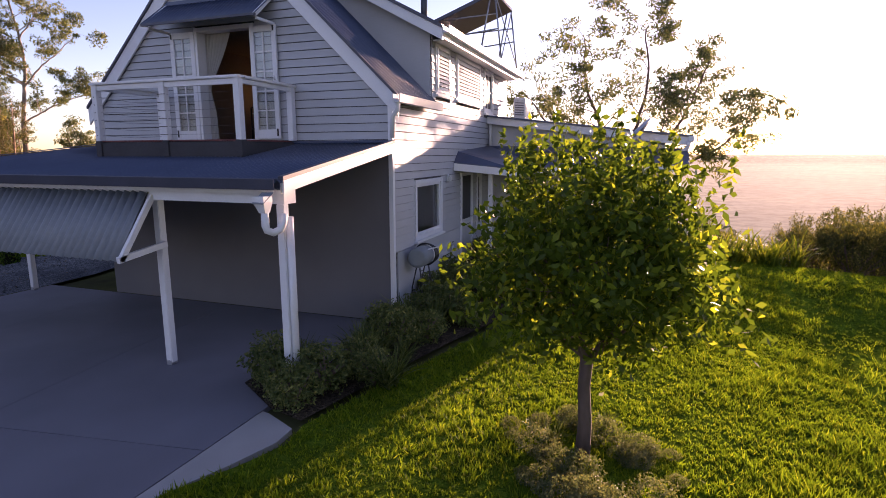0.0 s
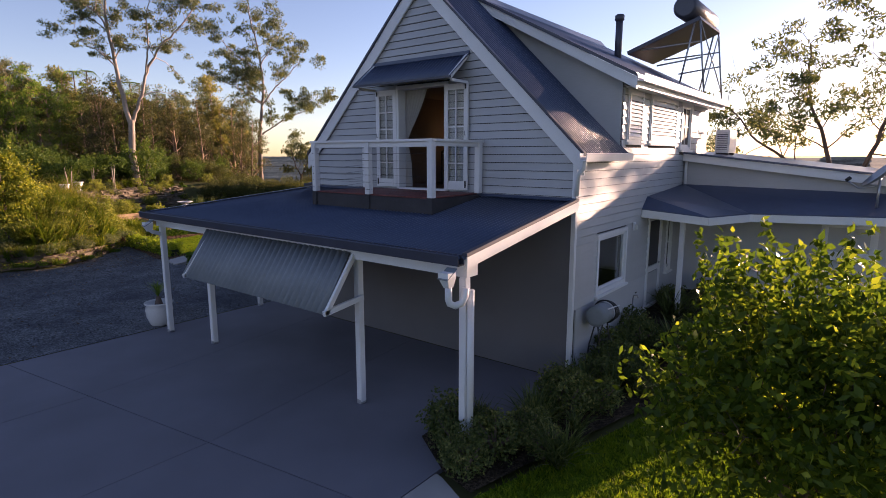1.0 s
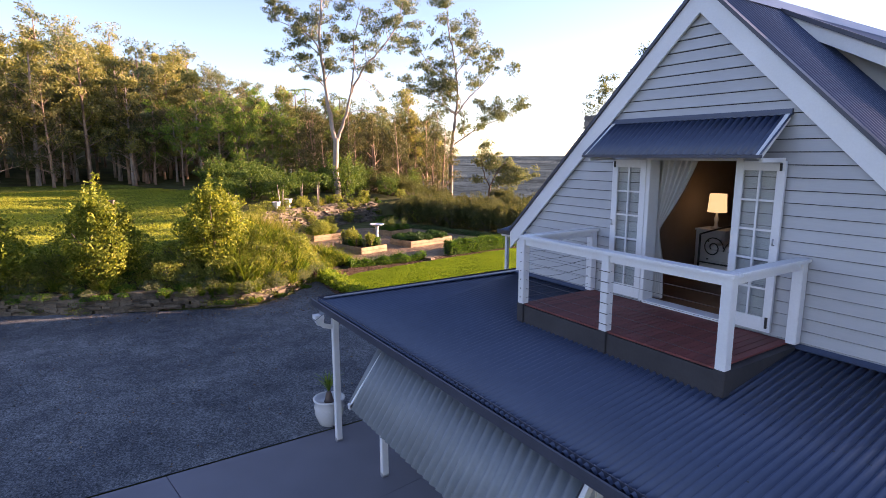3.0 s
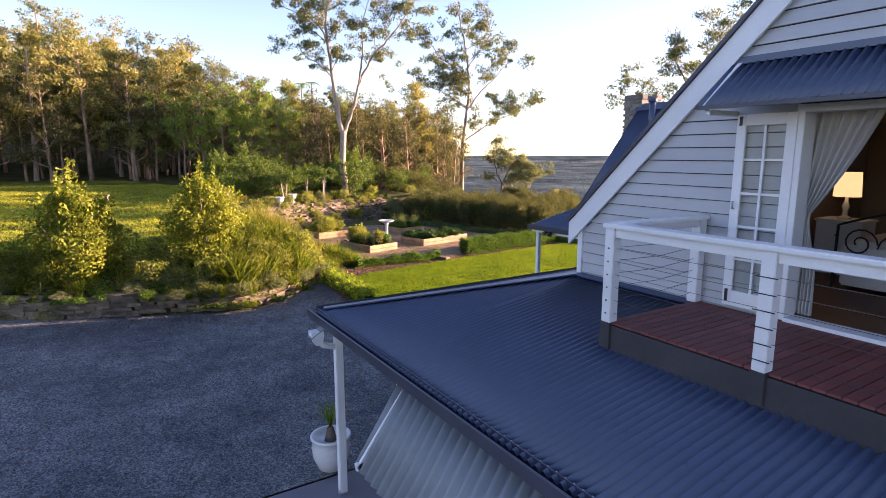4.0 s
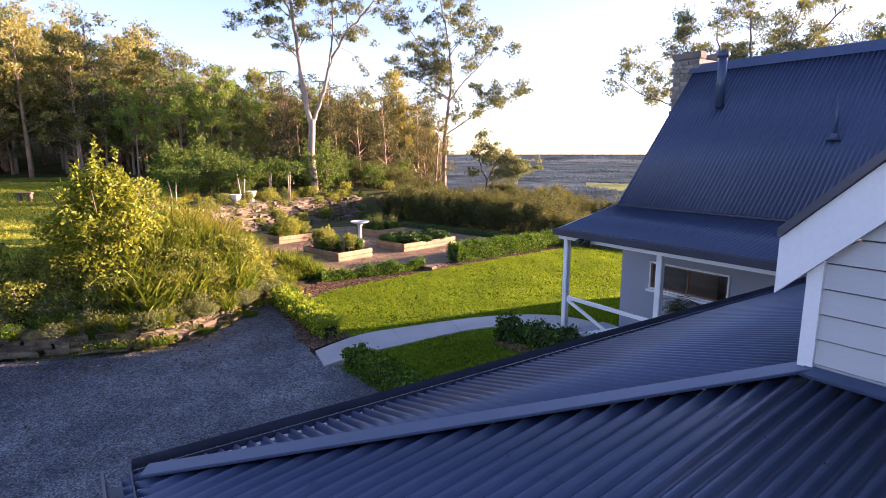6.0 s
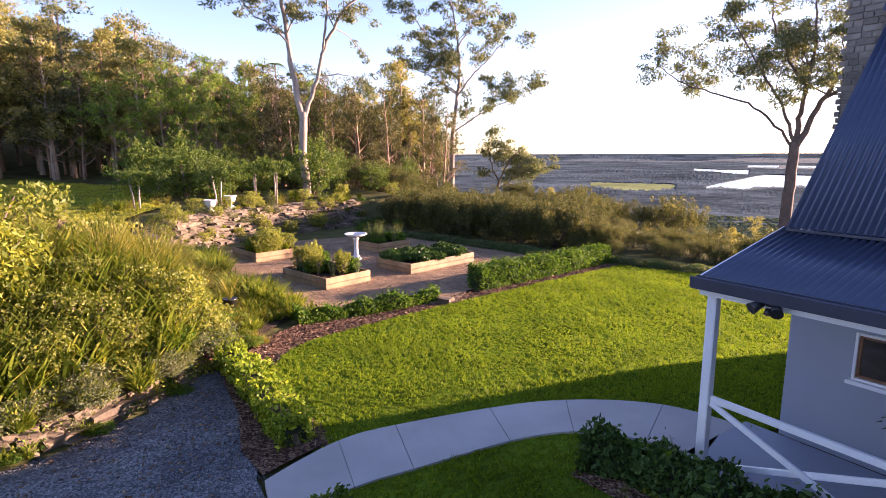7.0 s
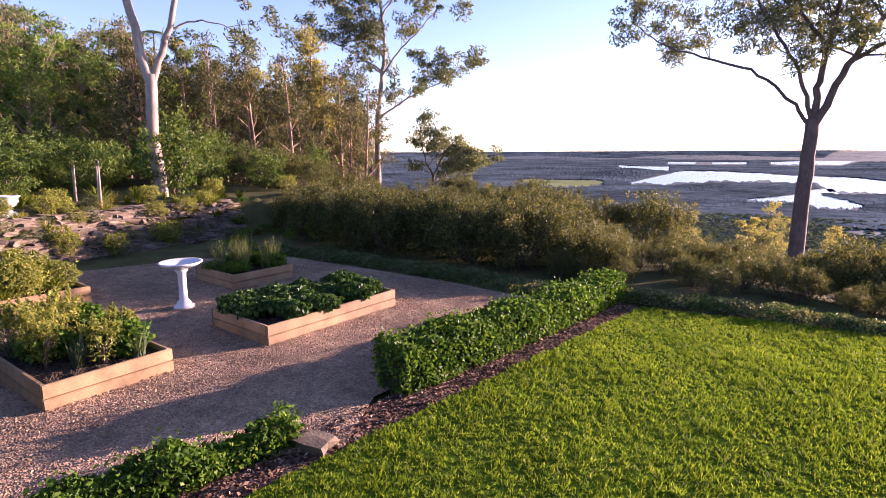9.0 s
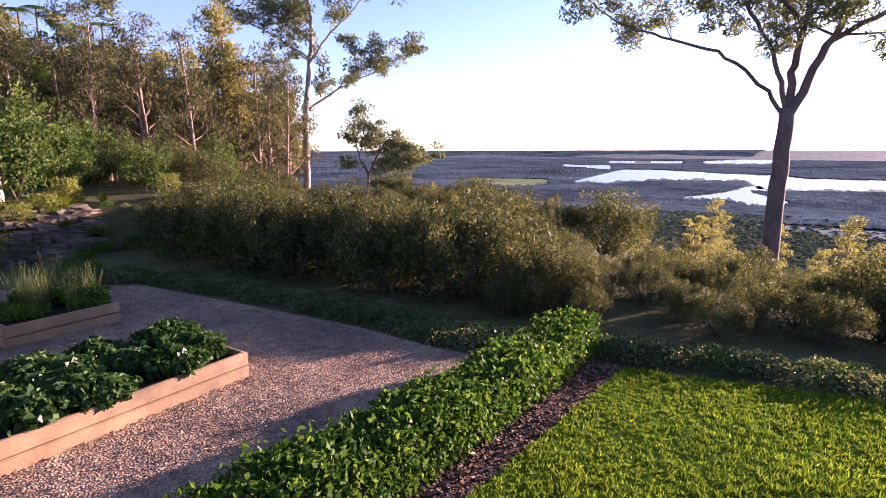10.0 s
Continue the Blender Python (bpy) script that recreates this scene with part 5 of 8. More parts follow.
def door_leaf(x, turn, handle):
    leaf = thing("french_door", "white glazed french door leaf folded open", "door", "french doors", "", (x, HY - 0.062, DZ0 + 0.03), turn)
    w, h = 0.52, Hh - 0.03
    s, b = 0.085, 0.15
    bm = bmesh.new()
    box(bm, 0, s, -0.018, 0.018, 0, h, 0.003); box(bm, w - s, w, -0.018, 0.018, 0, h, 0.003)
    box(bm, s, w - s, -0.017, 0.017, 0, b, 0.003); box(bm, s, w - s, -0.017, 0.017, h - 0.1, h, 0.003)
    lf = part("leaf_frame", bm, M_WHITE, leaf)
    part("glazing_bar", boxed(w / 2 - 0.011, w / 2 + 0.011, -0.014, 0.014, b, h - 0.1), M_WHITE, lf)
    n = 5
    for k in range(1, n):
        z = b + (h - 0.1 - b) * k / n
        part("glazing_bar", boxed(s, w - s, -0.013, 0.013, z - 0.011, z + 0.011), M_WHITE, lf)
    for k in range(n):
        z0, z1 = b + (h - 0.1 - b) * k / n, b + (h - 0.1 - b) * (k + 1) / n
        for a, c in ((s, w / 2), (w / 2, w - s)):
            pn = part("pane", boxed(a + 0.004, c - 0.004, -0.003, 0.003, z0 + 0.004, z1 - 0.004), M_GLASS, lf)
            pn.visible_shadow = False
    part("bolt", boxed(handle - 0.012, handle + 0.012, -0.032, -0.018, 0.04, 0.16), M_BLACK, leaf)
    part("latch", boxed(handle - 0.01, handle + 0.01, -0.034, -0.018, h - 0.1, h - 0.02), M_BLACK, leaf)
    part("handle", tubed([(handle, -0.02, h * 0.52), (handle, -0.05, h * 0.52), (handle + 0.0, -0.05, h * 0.52 + 0.07)], 0.008, 6), M_STEELGREY, leaf)
    return leaf


door_leaf(DX0 - 0.045 - 0.52, 1.5, 0.04)
door_leaf(DX1 + 0.0, -1.5, 0.48)


def curtain(x0, x1, y, z0, z1, tie, tie_z, foot, seed, waves=7):
    """A hanging curtain swept aside to a tie on its left, then falling free."""
    bm = bmesh.new()
    nz, nx = 30, 56
    V = []
    for i in range(nz + 1):
        z = z1 + (z0 - z1) * i / nz
        if z > tie_z:
            f = (z1 - z) / (z1 - tie_z)
            right = x1 + (tie - x1) * (0.75 * f + 0.25 * f * f)
        else:
            f = (tie_z - z) / (tie_z - z0)
            right = tie + (foot - tie) * float(smooth01(0, 0.6, f))
        row = []
        for k in range(nx + 1):
            g = k / nx
            row.append(bm.verts.new((x0 + (right - x0) * g, y + 0.03 * math.sin(g * waves * 6.283 + seed + 0.8 * math.sin(z * 3)), z)))
        V.append(row)
    for i in range(nz):
        for k in range(nx):
            bm.faces.new((V[i][k], V[i][k + 1], V[i + 1][k + 1], V[i + 1][k])).smooth = True
    bmesh.ops.solidify(bm, geom=bm.faces[:], thickness=0.004)
    return bm


solo("curtain", curtain(DX0 - 0.08, DX0 + 0.5, HY + 0.19, DZ0 + 0.03, DZ1 + 0.03, DX0 + 0.02, 3.9, DX0 + 0.12, 0.4), M_CURTAIN, "sheer white curtain swept back in the doorway", "curtain")
bed = thing("bed", "bed with white bedding and scrolled dark iron footboard", "bed", "", "", (-4.0, 4.75, 2.945))
part("mattress", boxed(-0.02, 1.5, 0.05, 1.85, 0.3, 0.56, bev=0.07), M_CURTAIN, bed)
part("valance", boxed(0.0, 1.48, 0.06, 1.84, 0.04, 0.32, bev=0.02), M_CURTAIN, bed)
for sx in (-0.04, 1.52):
    part("leg", tubed([(sx, 0.0, 0), (sx, 0.0, 0.72)], 0.016, 8), M_BLACK, bed)
part("footboard", tubed([(-0.04 + 1.56 * k / 24, -0.01, 0.72 + 0.2 * math.sin(k / 24 * 3.1416)) for k in range(25)], 0.013, 6), M_BLACK, bed)
part("cross_bar", tubed([(-0.04, -0.01, 0.3), (1.52, -0.01, 0.3)], 0.012, 6), M_BLACK, bed)
for cx, cz, r0, way in ((0.18, 0.54, 0.17, 1), (0.55, 0.5, 0.2, -1), (0.93, 0.5, 0.2, 1), (1.3, 0.54, 0.17, -1), (0.74, 0.72, 0.13, 1)):
    part("scroll", tubed([(cx + way * r0 * math.cos(k * 0.42) * (1 - k / 30), -0.012, cz + r0 * math.sin(k * 0.42) * (1 - k / 30)) for k in range(25)], 0.009, 6), M_BLACK, bed)
night = thing("bedside_table", "white painted bedside table with two drawers", "table", "", "", (-4.62, 5.55, 2.945))
part("body", boxed(0, 0.5, 0, 0.4, 0.0, 0.66, bev=0.006), M_WHITE, night)
part("table_top", boxed(-0.02, 0.52, -0.02, 0.41, 0.662, 0.69, bev=0.006), M_WHITE, night)
for k in range(2):
    dr = part("drawer", boxed(0.03, 0.47, -0.015, -0.001, 0.06 + 0.3 * k, 0.33 + 0.3 * k, bev=0.004), M_WHITE, night)
    part("knob", tubed([(0.25, -0.015, 0.2 + 0.3 * k), (0.25, -0.04, 0.2 + 0.3 * k)], 0.012, 8), M_BLACK, dr)
tl = thing("table_lamp", "table lamp with a cream drum shade, switched on", "lamp", "", "", (-4.38, 5.72, 3.637))
bm = bmesh.new()
lathe(bm, [(0.08, 0.0), (0.08, 0.02), (0.03, 0.04), (0.025, 0.1), (0.045, 0.16), (0.02, 0.22), (0.015, 0.3)], 18)
part("base", bm, M_CERAMIC, tl)
bm = bmesh.new()
lathe(bm, [(0.15, 0.28), (0.13, 0.58), (0.125, 0.58), (0.145, 0.285)], 28)
m_sh, n_sh, l_sh, p_sh = nodes("lamp_shade_cloth")
p_sh.inputs["Base Color"].default_value = (0.8, 0.72, 0.55, 1)
p_sh.inputs["Emission Color"].default_value = (1.0, 0.66, 0.28, 1)
p_sh.inputs["Emission Strength"].default_value = 0.2
part("shade", bm, m_sh, tl)

# steel awning over the french doors
hood = thing("door_awning", "dark corrugated steel awning over the french doors", "awning")
AX0, AX1, AZ1, AZ0, AD = -4.32, -2.03, 5.28, 4.86, 0.54
av = Vector((0, -AD, AZ0 - AZ1))
part("awning_sheet", corrugated((AX0, HY - 0.02, AZ1), (1, 0, 0), av, AX1 - AX0, lambda u: 0.0, lambda u: av.length), M_ROOF, hood)
part("flashing", boxed(AX0, AX1, HY - 0.06, HY - 0.012, AZ1 - 0.02, AZ1 + 0.04), M_ROOF, hood)
part("front_lip", boxed(AX0, AX1, HY - AD - 0.04, HY - AD - 0.005, AZ0 - 0.03, AZ0 + 0.004), M_GUTTER, hood)
for x in (AX0 + 0.06, AX1 - 0.04):
    part("rafter", beamed((x, HY - 0.04, AZ1 - 0.03), (x, HY - AD, AZ0 - 0.02), 0.045, 0.06), M_WHITE, hood)
    part("strut", beamed((x, HY - 0.04, AZ0 - 0.05), (x, HY - AD + 0.05, AZ0 - 0.05), 0.04, 0.045), M_WHITE, hood)

# big tilted awning hung from the carport beam
drop = thing("carport_awning", "pale weathered corrugated awning with white timber brackets", "awning")
CAX0, CAX1 = -5.72, -1.98
cv = Vector((0, -0.515, -0.77))
part("awning_sheet", corrugated((CAX0, 0.145, 2.29), (1, 0, 0), cv, CAX1 - CAX0 - 0.02, lambda u: 0.0, lambda u: cv.length, pitch=0.125, amp=0.027), M_ROOFLT, drop)
for x in (CAX0 + 0.03, CAX1 + 0.01):
    part("rafter", beamed((x, 0.18, 2.24), (x, -0.35, 1.51), 0.05, 0.07), M_WHITE, drop)
    part("bracket", beamed((x, 0.33, 1.62), (x, -0.38, 1.53), 0.05, 0.075), M_WHITE, drop)
part("rail", boxed(CAX0 + 0.06, CAX1 - 0.03, -0.32, -0.28, 1.535, 1.57), M_ROOFLT, drop)


def rain_head(x, y, side):
    h = thing("rain_head", "white rainwater head and curved downpipe on a post", "downpipe", "rain heads", "", (x, y, 0))
    bm = bmesh.new()
    top = [(-0.07, -0.08), (0.07, -0.08), (0.07, 0.07), (-0.07, 0.07)]
    a = [bm.verts.new((p[0], p[1] - 0.02, 2.30)) for p in top]
    b = [bm.verts.new((p[0] * 0.55, p[1] * 0.55, 2.12)) for p in top]
    c = [bm.verts.new((p[0], p[1] - 0.02, 2.24)) for p in top]
    for u, v in ((a, c), (c, b)):
        for i in range(4):
            bm.faces.new((u[i], u[(i + 1) % 4], v[(i + 1) % 4], v[i]))
    bm.faces.new(a); bm.faces.new(b[::-1])
    bmesh.ops.recalc_face_normals(bm, faces=bm.faces)
    hop = part("hopper", bm, M_WHITE, h)
    part("leaf_screen", beamed((0, -0.115, 2.225), (0, 0.07, 2.335), 0.15, 0.012), M_ROOFLT, hop)
    if side > 0:
        part("downpipe", tubed([(0, 0, 2.14), (0, 0, 1.98), (0.01, 0.01, 1.93), (0.05, 0.06, 1.90), (0.1, 0.12, 1.93), (0.12, 0.15, 2.0), (0.12, 0.17, 2.1)], 0.042, 10), M_WHITE, h)
    else:
        part("downpipe", tubed([(0, 0, 2.16), (0.0, 0.06, 2.1), (-0.02, 0.2, 2.05), (-0.08, 0.28, 2.0), (-0.1, 0.3, 1.9)], 0.04, 10), M_WHITE, h)
    part("pipe_drop", tubed([(0.10 * side, 0.30, 2.05), (0.10 * side, 0.30, 0.0)], 0.042, 10), M_WHITE, h)
    return h


rain_head(-0.11, -0.1, 1)
rain_head(-7.55, -0.06, -1)


def potted(x, y):
    p = thing("planter_pot", "white glazed pot with a small spiky palm", "planter", "", "", (x, y, 0.0))
    bm = bmesh.new()
    lathe(bm, [(0.16, 0.0), (0.19, 0.02), (0.26, 0.2), (0.27, 0.36), (0.245, 0.44), (0.285, 0.47), (0.285, 0.5), (0.25, 0.5), (0.235, 0.43), (0.02, 0.42)], 32)
    part("pot", bm, M_CERAMIC, p)
    for k in range(8):
        a = k * 0.785
        part("swag", tubed([(0.268 * math.cos(a + d), 0.268 * math.sin(a + d), 0.36 - 0.05 * math.sin((d) / 0.7 * 3.14)) for d in np.linspace(0.04, 0.74, 7)], 0.008, 5), M_CERAMIC, p)
    part("trunk", tubed([(0, 0, 0.4), (0.0, 0, 0.5), (0, 0, 0.62)], [0.1, 0.07, 0.04], 10), M_BARKD, p)
    rng = np.random.default_rng(5)
    V = []
    for k in range(90):
        a, lean, L = rng.uniform(0, 6.28), rng.uniform(0.05, 0.45), rng.uniform(0.3, 0.5)
        V += blade((0, 0, 0.6), a, lean, L, 0.012, 0.9)
    ob = new("fronds", raw_mesh("fronds", np.array(V), 4, M_LUSH))
    ob.parent = p
    return p


def blade(base, ang, lean, length, width, arch=0.6, seg=3):
    """Quads of one arching strap leaf."""
    b = np.array(base, float)
    d = np.array([math.cos(ang), math.sin(ang), 0.0])
    side = np.array([-d[1], d[0], 0.0])
    out, prev = [], None
    for k in range(seg + 1):
        f = k / seg
        th = lean + arch * f * f
        if k:
            b = b + (d * math.sin(th) + np.array([0, 0, math.cos(th)])) * (length / seg)
        w = width * (1 - 0.85 * f * f)
        cur = (b - side * w / 2, b + side * w / 2)
        if prev is not None:
            out += [prev[0], prev[1], cur[1], cur[0]]
        prev = cur
    return out


potted(-8.25, 0.3)

# roof things
solar = thing("solar_water_heater", "roof-mounted solar water heater with round tank on legs", "water heater")
part("collector", beamed((-1.62, 10.0, 6.06), (0.02, 10.0, 6.66), 1.9, 0.09, side=(0, 0, 1)), M_GUTTER, solar)
part("tank", tubed([(-0.3, 8.9, 6.92), (-0.3, 8.96, 6.92), (-0.3, 11.0, 6.92), (-0.3, 11.06, 6.92)], [0.2, 0.26, 0.26, 0.2], 24), M_GUTTER, solar)
for yy in (9.1, 10.9):
    part("leg", tubed([(0.0, yy, 6.66), (0.2, yy, 5.0)], 0.022, 6), M_STEELGREY, solar)
    part("leg", tubed([(-0.1, yy, 6.62), (-0.35, yy, 5.25)], 0.022, 6), M_STEELGREY, solar)
    part("strut", tubed([(-1.3, yy, 6.1), (0.06, yy, 6.15)], 0.018, 6), M_STEELGREY, solar)
    part("strut", tubed([(-0.9, yy, 5.7), (0.12, yy, 5.8)], 0.018, 6), M_STEELGREY, solar)
part("cross_brace", tubed([(0.02, 9.1, 6.6), (0.2, 10.9, 5.1)], 0.014, 6), M_STEELGREY, solar)
part("cross_brace", tubed([(0.02, 10.9, 6.6), (0.2, 9.1, 5.1)], 0.014, 6), M_STEELGREY, solar)
ac = thing("air_conditioner", "pale air conditioner outdoor unit on the wing roof", "air conditioner", "", "", (0.32, 10.05, 3.62))
part("case", boxed(0, 0.32, 0, 0.82, 0.02, 0.58, bev=0.02), M_WHITE, ac)
grl = part("grille", boxed(0.04, 0.28, -0.012, 0.0, 0.1, 0.5), M_GUTTER, ac)
for k in range(9):
    part("slat", boxed(0.04, 0.28, -0.02, -0.01, 0.11 + k * 0.045, 0.135 + k * 0.045), M_WHITE, grl)
part("foot", boxed(0.02, 0.3, 0.05, 0.11, -0.04, 0.02), M_BLACK, ac)
part("foot", boxed(0.02, 0.3, 0.7, 0.76, -0.04, 0.02), M_BLACK, ac)
dish = thing("satellite_dish", "grey satellite dish on a roof mast", "satellite dish", "", "", (3.6, 8.1, 2.62))
part("mast", tubed([(0, 0, 0), (0, 0, 0.55)], 0.022, 8), M_STEELGREY, dish)
bm = bmesh.new()
lathe(bm, [(0.02, -0.01), (0.2, 0.03), (0.33, 0.09), (0.335, 0.095), (0.2, 0.04), (0.02, 0.0)], 28)
bmesh.ops.transform(bm, matrix=pose(0.03, 0.0, 0.58, 8, -46, 0), verts=bm.verts)
part("reflector", bm, M_STEELGREY, dish)
part("arm", tubed([(0, 0.0, 0.42), (-0.3, -0.1, 0.36), (-0.48, -0.16, 0.5)], 0.014, 6), M_STEELGREY, dish)
part("receiver", tubed([(-0.5, -0.16, 0.5), (-0.44, -0.13, 0.56)], 0.035, 8), M_BLACK, dish)
flood = thing("flood_light", "twin black floodlights under the verandah eave", "light", "", "", (-11.55, 7.47, 2.48))
part("base", boxed(-0.045, 0.045, 0, 0.05, -0.04, 0.04, bev=0.008), M_BLACK, flood)
for s in (-1, 1):
    part("lamp", tubed([(s * 0.06, -0.01, -0.01), (s * 0.085, -0.06, -0.03), (s * 0.115, -0.12, -0.06)], [0.028, 0.042, 0.056], 12), M_BLACK, flood)
part("sensor", tubed([(0, -0.02, -0.06), (0, -0.06, -0.1)], 0.03, 8), M_BLACK, flood)
vent = thing("vent_pipe", "dark blue vent pipe on the steep rear roof", "vent", "", "", (-11.15, 10.65, 4.86))
part("pipe", tubed([(0, 0, 0), (0, 0, 0.95)], 0.085, 12), M_ROOF, vent)
part("cowl", tubed([(0, 0, 0.93), (0, 0, 0.95), (0, 0, 1.05)], [0.09, 0.12, 0.11], 12), M_ROOF, vent)
reel = thing("hose_reel", "hose reel with a grey drum on a dark two-legged stand", "hose reel", "", "", (0.22, 3.55, 0.0))
part("drum", tubed([(0, -0.2, 1.02), (0, -0.19, 1.02), (0, 0.17, 1.02), (0, 0.18, 1.02)], [0.12, 0.17, 0.17, 0.12], 20), M_ROOFLT, reel)
for k in range(5):
    bm = bmesh.new()
    tube(bm, [((0.19 + 0.004 * k) * math.cos(a), 0.2 + 0.022 * k, 1.02 + (0.19 - 0.006 * k) * math.sin(a)) for a in np.linspace(0, 6.2832, 25)], 0.014, 6, cap=False)
    part("coil", bm, M_BLACK, reel)
for yy in (-0.12, 0.28):
    part("leg", tubed([(0.0, yy, 1.0), (0.06, yy, 0.55), (0.02, yy + 0.05, 0.0)], 0.013, 6), M_BLACK, reel)
    part("leg", tubed([(0.0, yy, 1.0), (-0.12, yy, 0.5), (-0.16, yy, 0.0)], 0.013, 6), M_BLACK, reel)
part("crank_handle", tubed([(0.0, 0.3, 1.02), (0.02, 0.42, 1.02), (0.1, 0.46, 1.1)], 0.012, 6), M_WHITE, reel)
part("guide_bar", tubed([(0.2, -0.18, 1.18), (0.2, 0.3, 1.14)], 0.01, 6), M_WHITE, reel)

# ---- trees ----
def grow(rng, p, d, length, radius, depth, wood, tips, spread=0.6, lift=0.25, fork=(2, 3), shrink=0.72, taper=0.55):
    """One limb as a wandering tube, then its forks; ends are gathered in tips."""
    seg = 5 if depth > 1 else 3
    pts, rad = [p.copy()], [radius]
    for k in range(seg):
        d = (d + Vector(rng.normal(size=3) * 0.13) + Vector((0, 0, lift * 0.16))).normalized()
        p = p + d * (length / seg)
        pts.append(p.copy())
        rad.append(radius * (1 - (1 - taper) * (k + 1) / seg))
        if depth <= 2 and k > 0:
            tips.append((p.copy(), depth))
    wood.append((pts, rad, depth))
    if depth == 0:
        return
    n = rng.integers(fork[0], fork[1] + 1)
    ph = rng.uniform(0, 6.28)
    for k in range(n):
        a = ph + 6.283 * k / n + rng.normal() * 0.3
        side = d.orthogonal().normalized()
        side.rotate(Matrix.Rotation(a, 3, d))
        tilt = spread * rng.uniform(0.55, 1.2)
        nd = (d * math.cos(tilt) + side * math.sin(tilt)).normalized()
        grow(rng, p, nd, length * shrink * rng.uniform(0.75, 1.2), rad[-1] * rng.uniform(0.62, 0.8), depth - 1, wood, tips, spread, lift, fork, shrink, taper)


def bent(height, r0, r1, lean=(0, 0), seed=0, n=7):
    rng = np.random.default_rng(seed)
    out, x, y = [], 0.0, 0.0
    for k in range(n + 1):
        f = k / n
        out.append(((x + lean[0] * f, y + lean[1] * f, height * f - (0.4 if k == 0 else 0)), (r0 * (1.25 if k == 0 else 1)) + (r1 - r0) * f))
        x += rng.normal() * 0.02 * height / n
        y += rng.normal() * 0.02 * height / n
    return out


def leaf_clumps(rng, centres, radius, per, leaf, width, droop=0.6, squash=0.62):
    """Leaves gathered in separate hanging clumps, denser at their outsides, with air between them."""
    C = np.asarray(centres, float).reshape(-1, 3)
    d = rng.normal(size=(len(C), per, 3))
    d /= np.linalg.norm(d, axis=2)[:, :, None]
    rad = radius * rng.uniform(0.55, 1.25, (len(C), 1, 1)) * rng.uniform(0.12, 1.0, (len(C), per, 1)) ** 0.45
    P = (C[:, None, :] + d * rad * np.array([1, 1, squash])).reshape(-1, 3)
    return leaf_quads(rng, P, leaf, width, droop=droop, flat=0.6)


def big_gum(label, at, facing, stems, seed, bark, leafmat, leaf=(0.24, 0.06), clump=0.5, per=46, every=0.8, reach=1.6, hang=0.5):
    """A tall gum. stems: (points as across, up, deep from the base, first and last radius, share from which it sprouts); facing turns 'across' in the plan."""
    rng = np.random.default_rng(seed)
    t = thing("gum_tree", label, "tree", "", "", at)
    ca, sa = math.cos(radians(facing)), math.sin(radians(facing))
    wood, tips = bmesh.new(), []
    for i, (pts, r0, r1, start) in enumerate(stems):
        P = [np.array((a * ca - d * sa, a * sa + d * ca, u)) for a, u, d in pts]
        fine = catmull(P, 5)
        n = len(fine)
        fine = [p + (rng.normal(size=3) * (0.012 if i == 0 else 0.035) if 0 < k < n - 1 else 0) for k, p in enumerate(fine)]
        rad = [r0 + (r1 - r0) * (k / (n - 1)) ** 0.8 for k in range(n)]
        if i == 0:
            rad[0] *= 1.25
            part("trunk", tubed([tuple(p) for p in fine], rad, 12), bark, t)
        else:
            tube(wood, [tuple(p) for p in fine], rad, 8, cap=False)
        if start >= 1:
            continue
        run = 0.0
        for k in range(1, n):
            run += float(np.linalg.norm(fine[k] - fine[k - 1]))
            if k / (n - 1) < start or run < every:
                continue
            run = 0.0
            ahead = fine[k] - fine[k - 1]
            ahead /= np.linalg.norm(ahead) + 1e-9
            for _ in range(2):
                out = rng.normal(size=3); out[2] = abs(out[2]) * 0.5
                out -= ahead * out.dot(ahead)
                way = ahead * rng.uniform(0.3, 0.9) + out / (np.linalg.norm(out) + 1e-9) * rng.uniform(0.7, 1.2)
                limb, bits = [], []
                grow(rng, Vector(fine[k]), Vector(way).normalized(), reach * rng.uniform(0.5, 1.15) * (1.2 - 0.5 * k / n), max(0.014, rad[k] * 0.42), 1, limb, bits, 0.7, -0.1, (2, 4), 0.75)
                for p, r, dp in limb:
                    tube(wood, p, [max(x, 0.007) for x in r], 5, cap=False)
                tips += [b[0] for b in bits if rng.uniform() < 0.8]
        tips.append(Vector(fine[-1]))
    tagged(part("branchwork", wood, bark, t), "", "", "", "stuff")
    C = np.array([p[:] for p in tips]) + np.array([0, 0, -0.12])
    ob = new("crown", raw_mesh("crown", leaf_clumps(rng, C, clump, per, leaf[0], leaf[1], hang), 4, leafmat))
    ob.parent = t
    return t


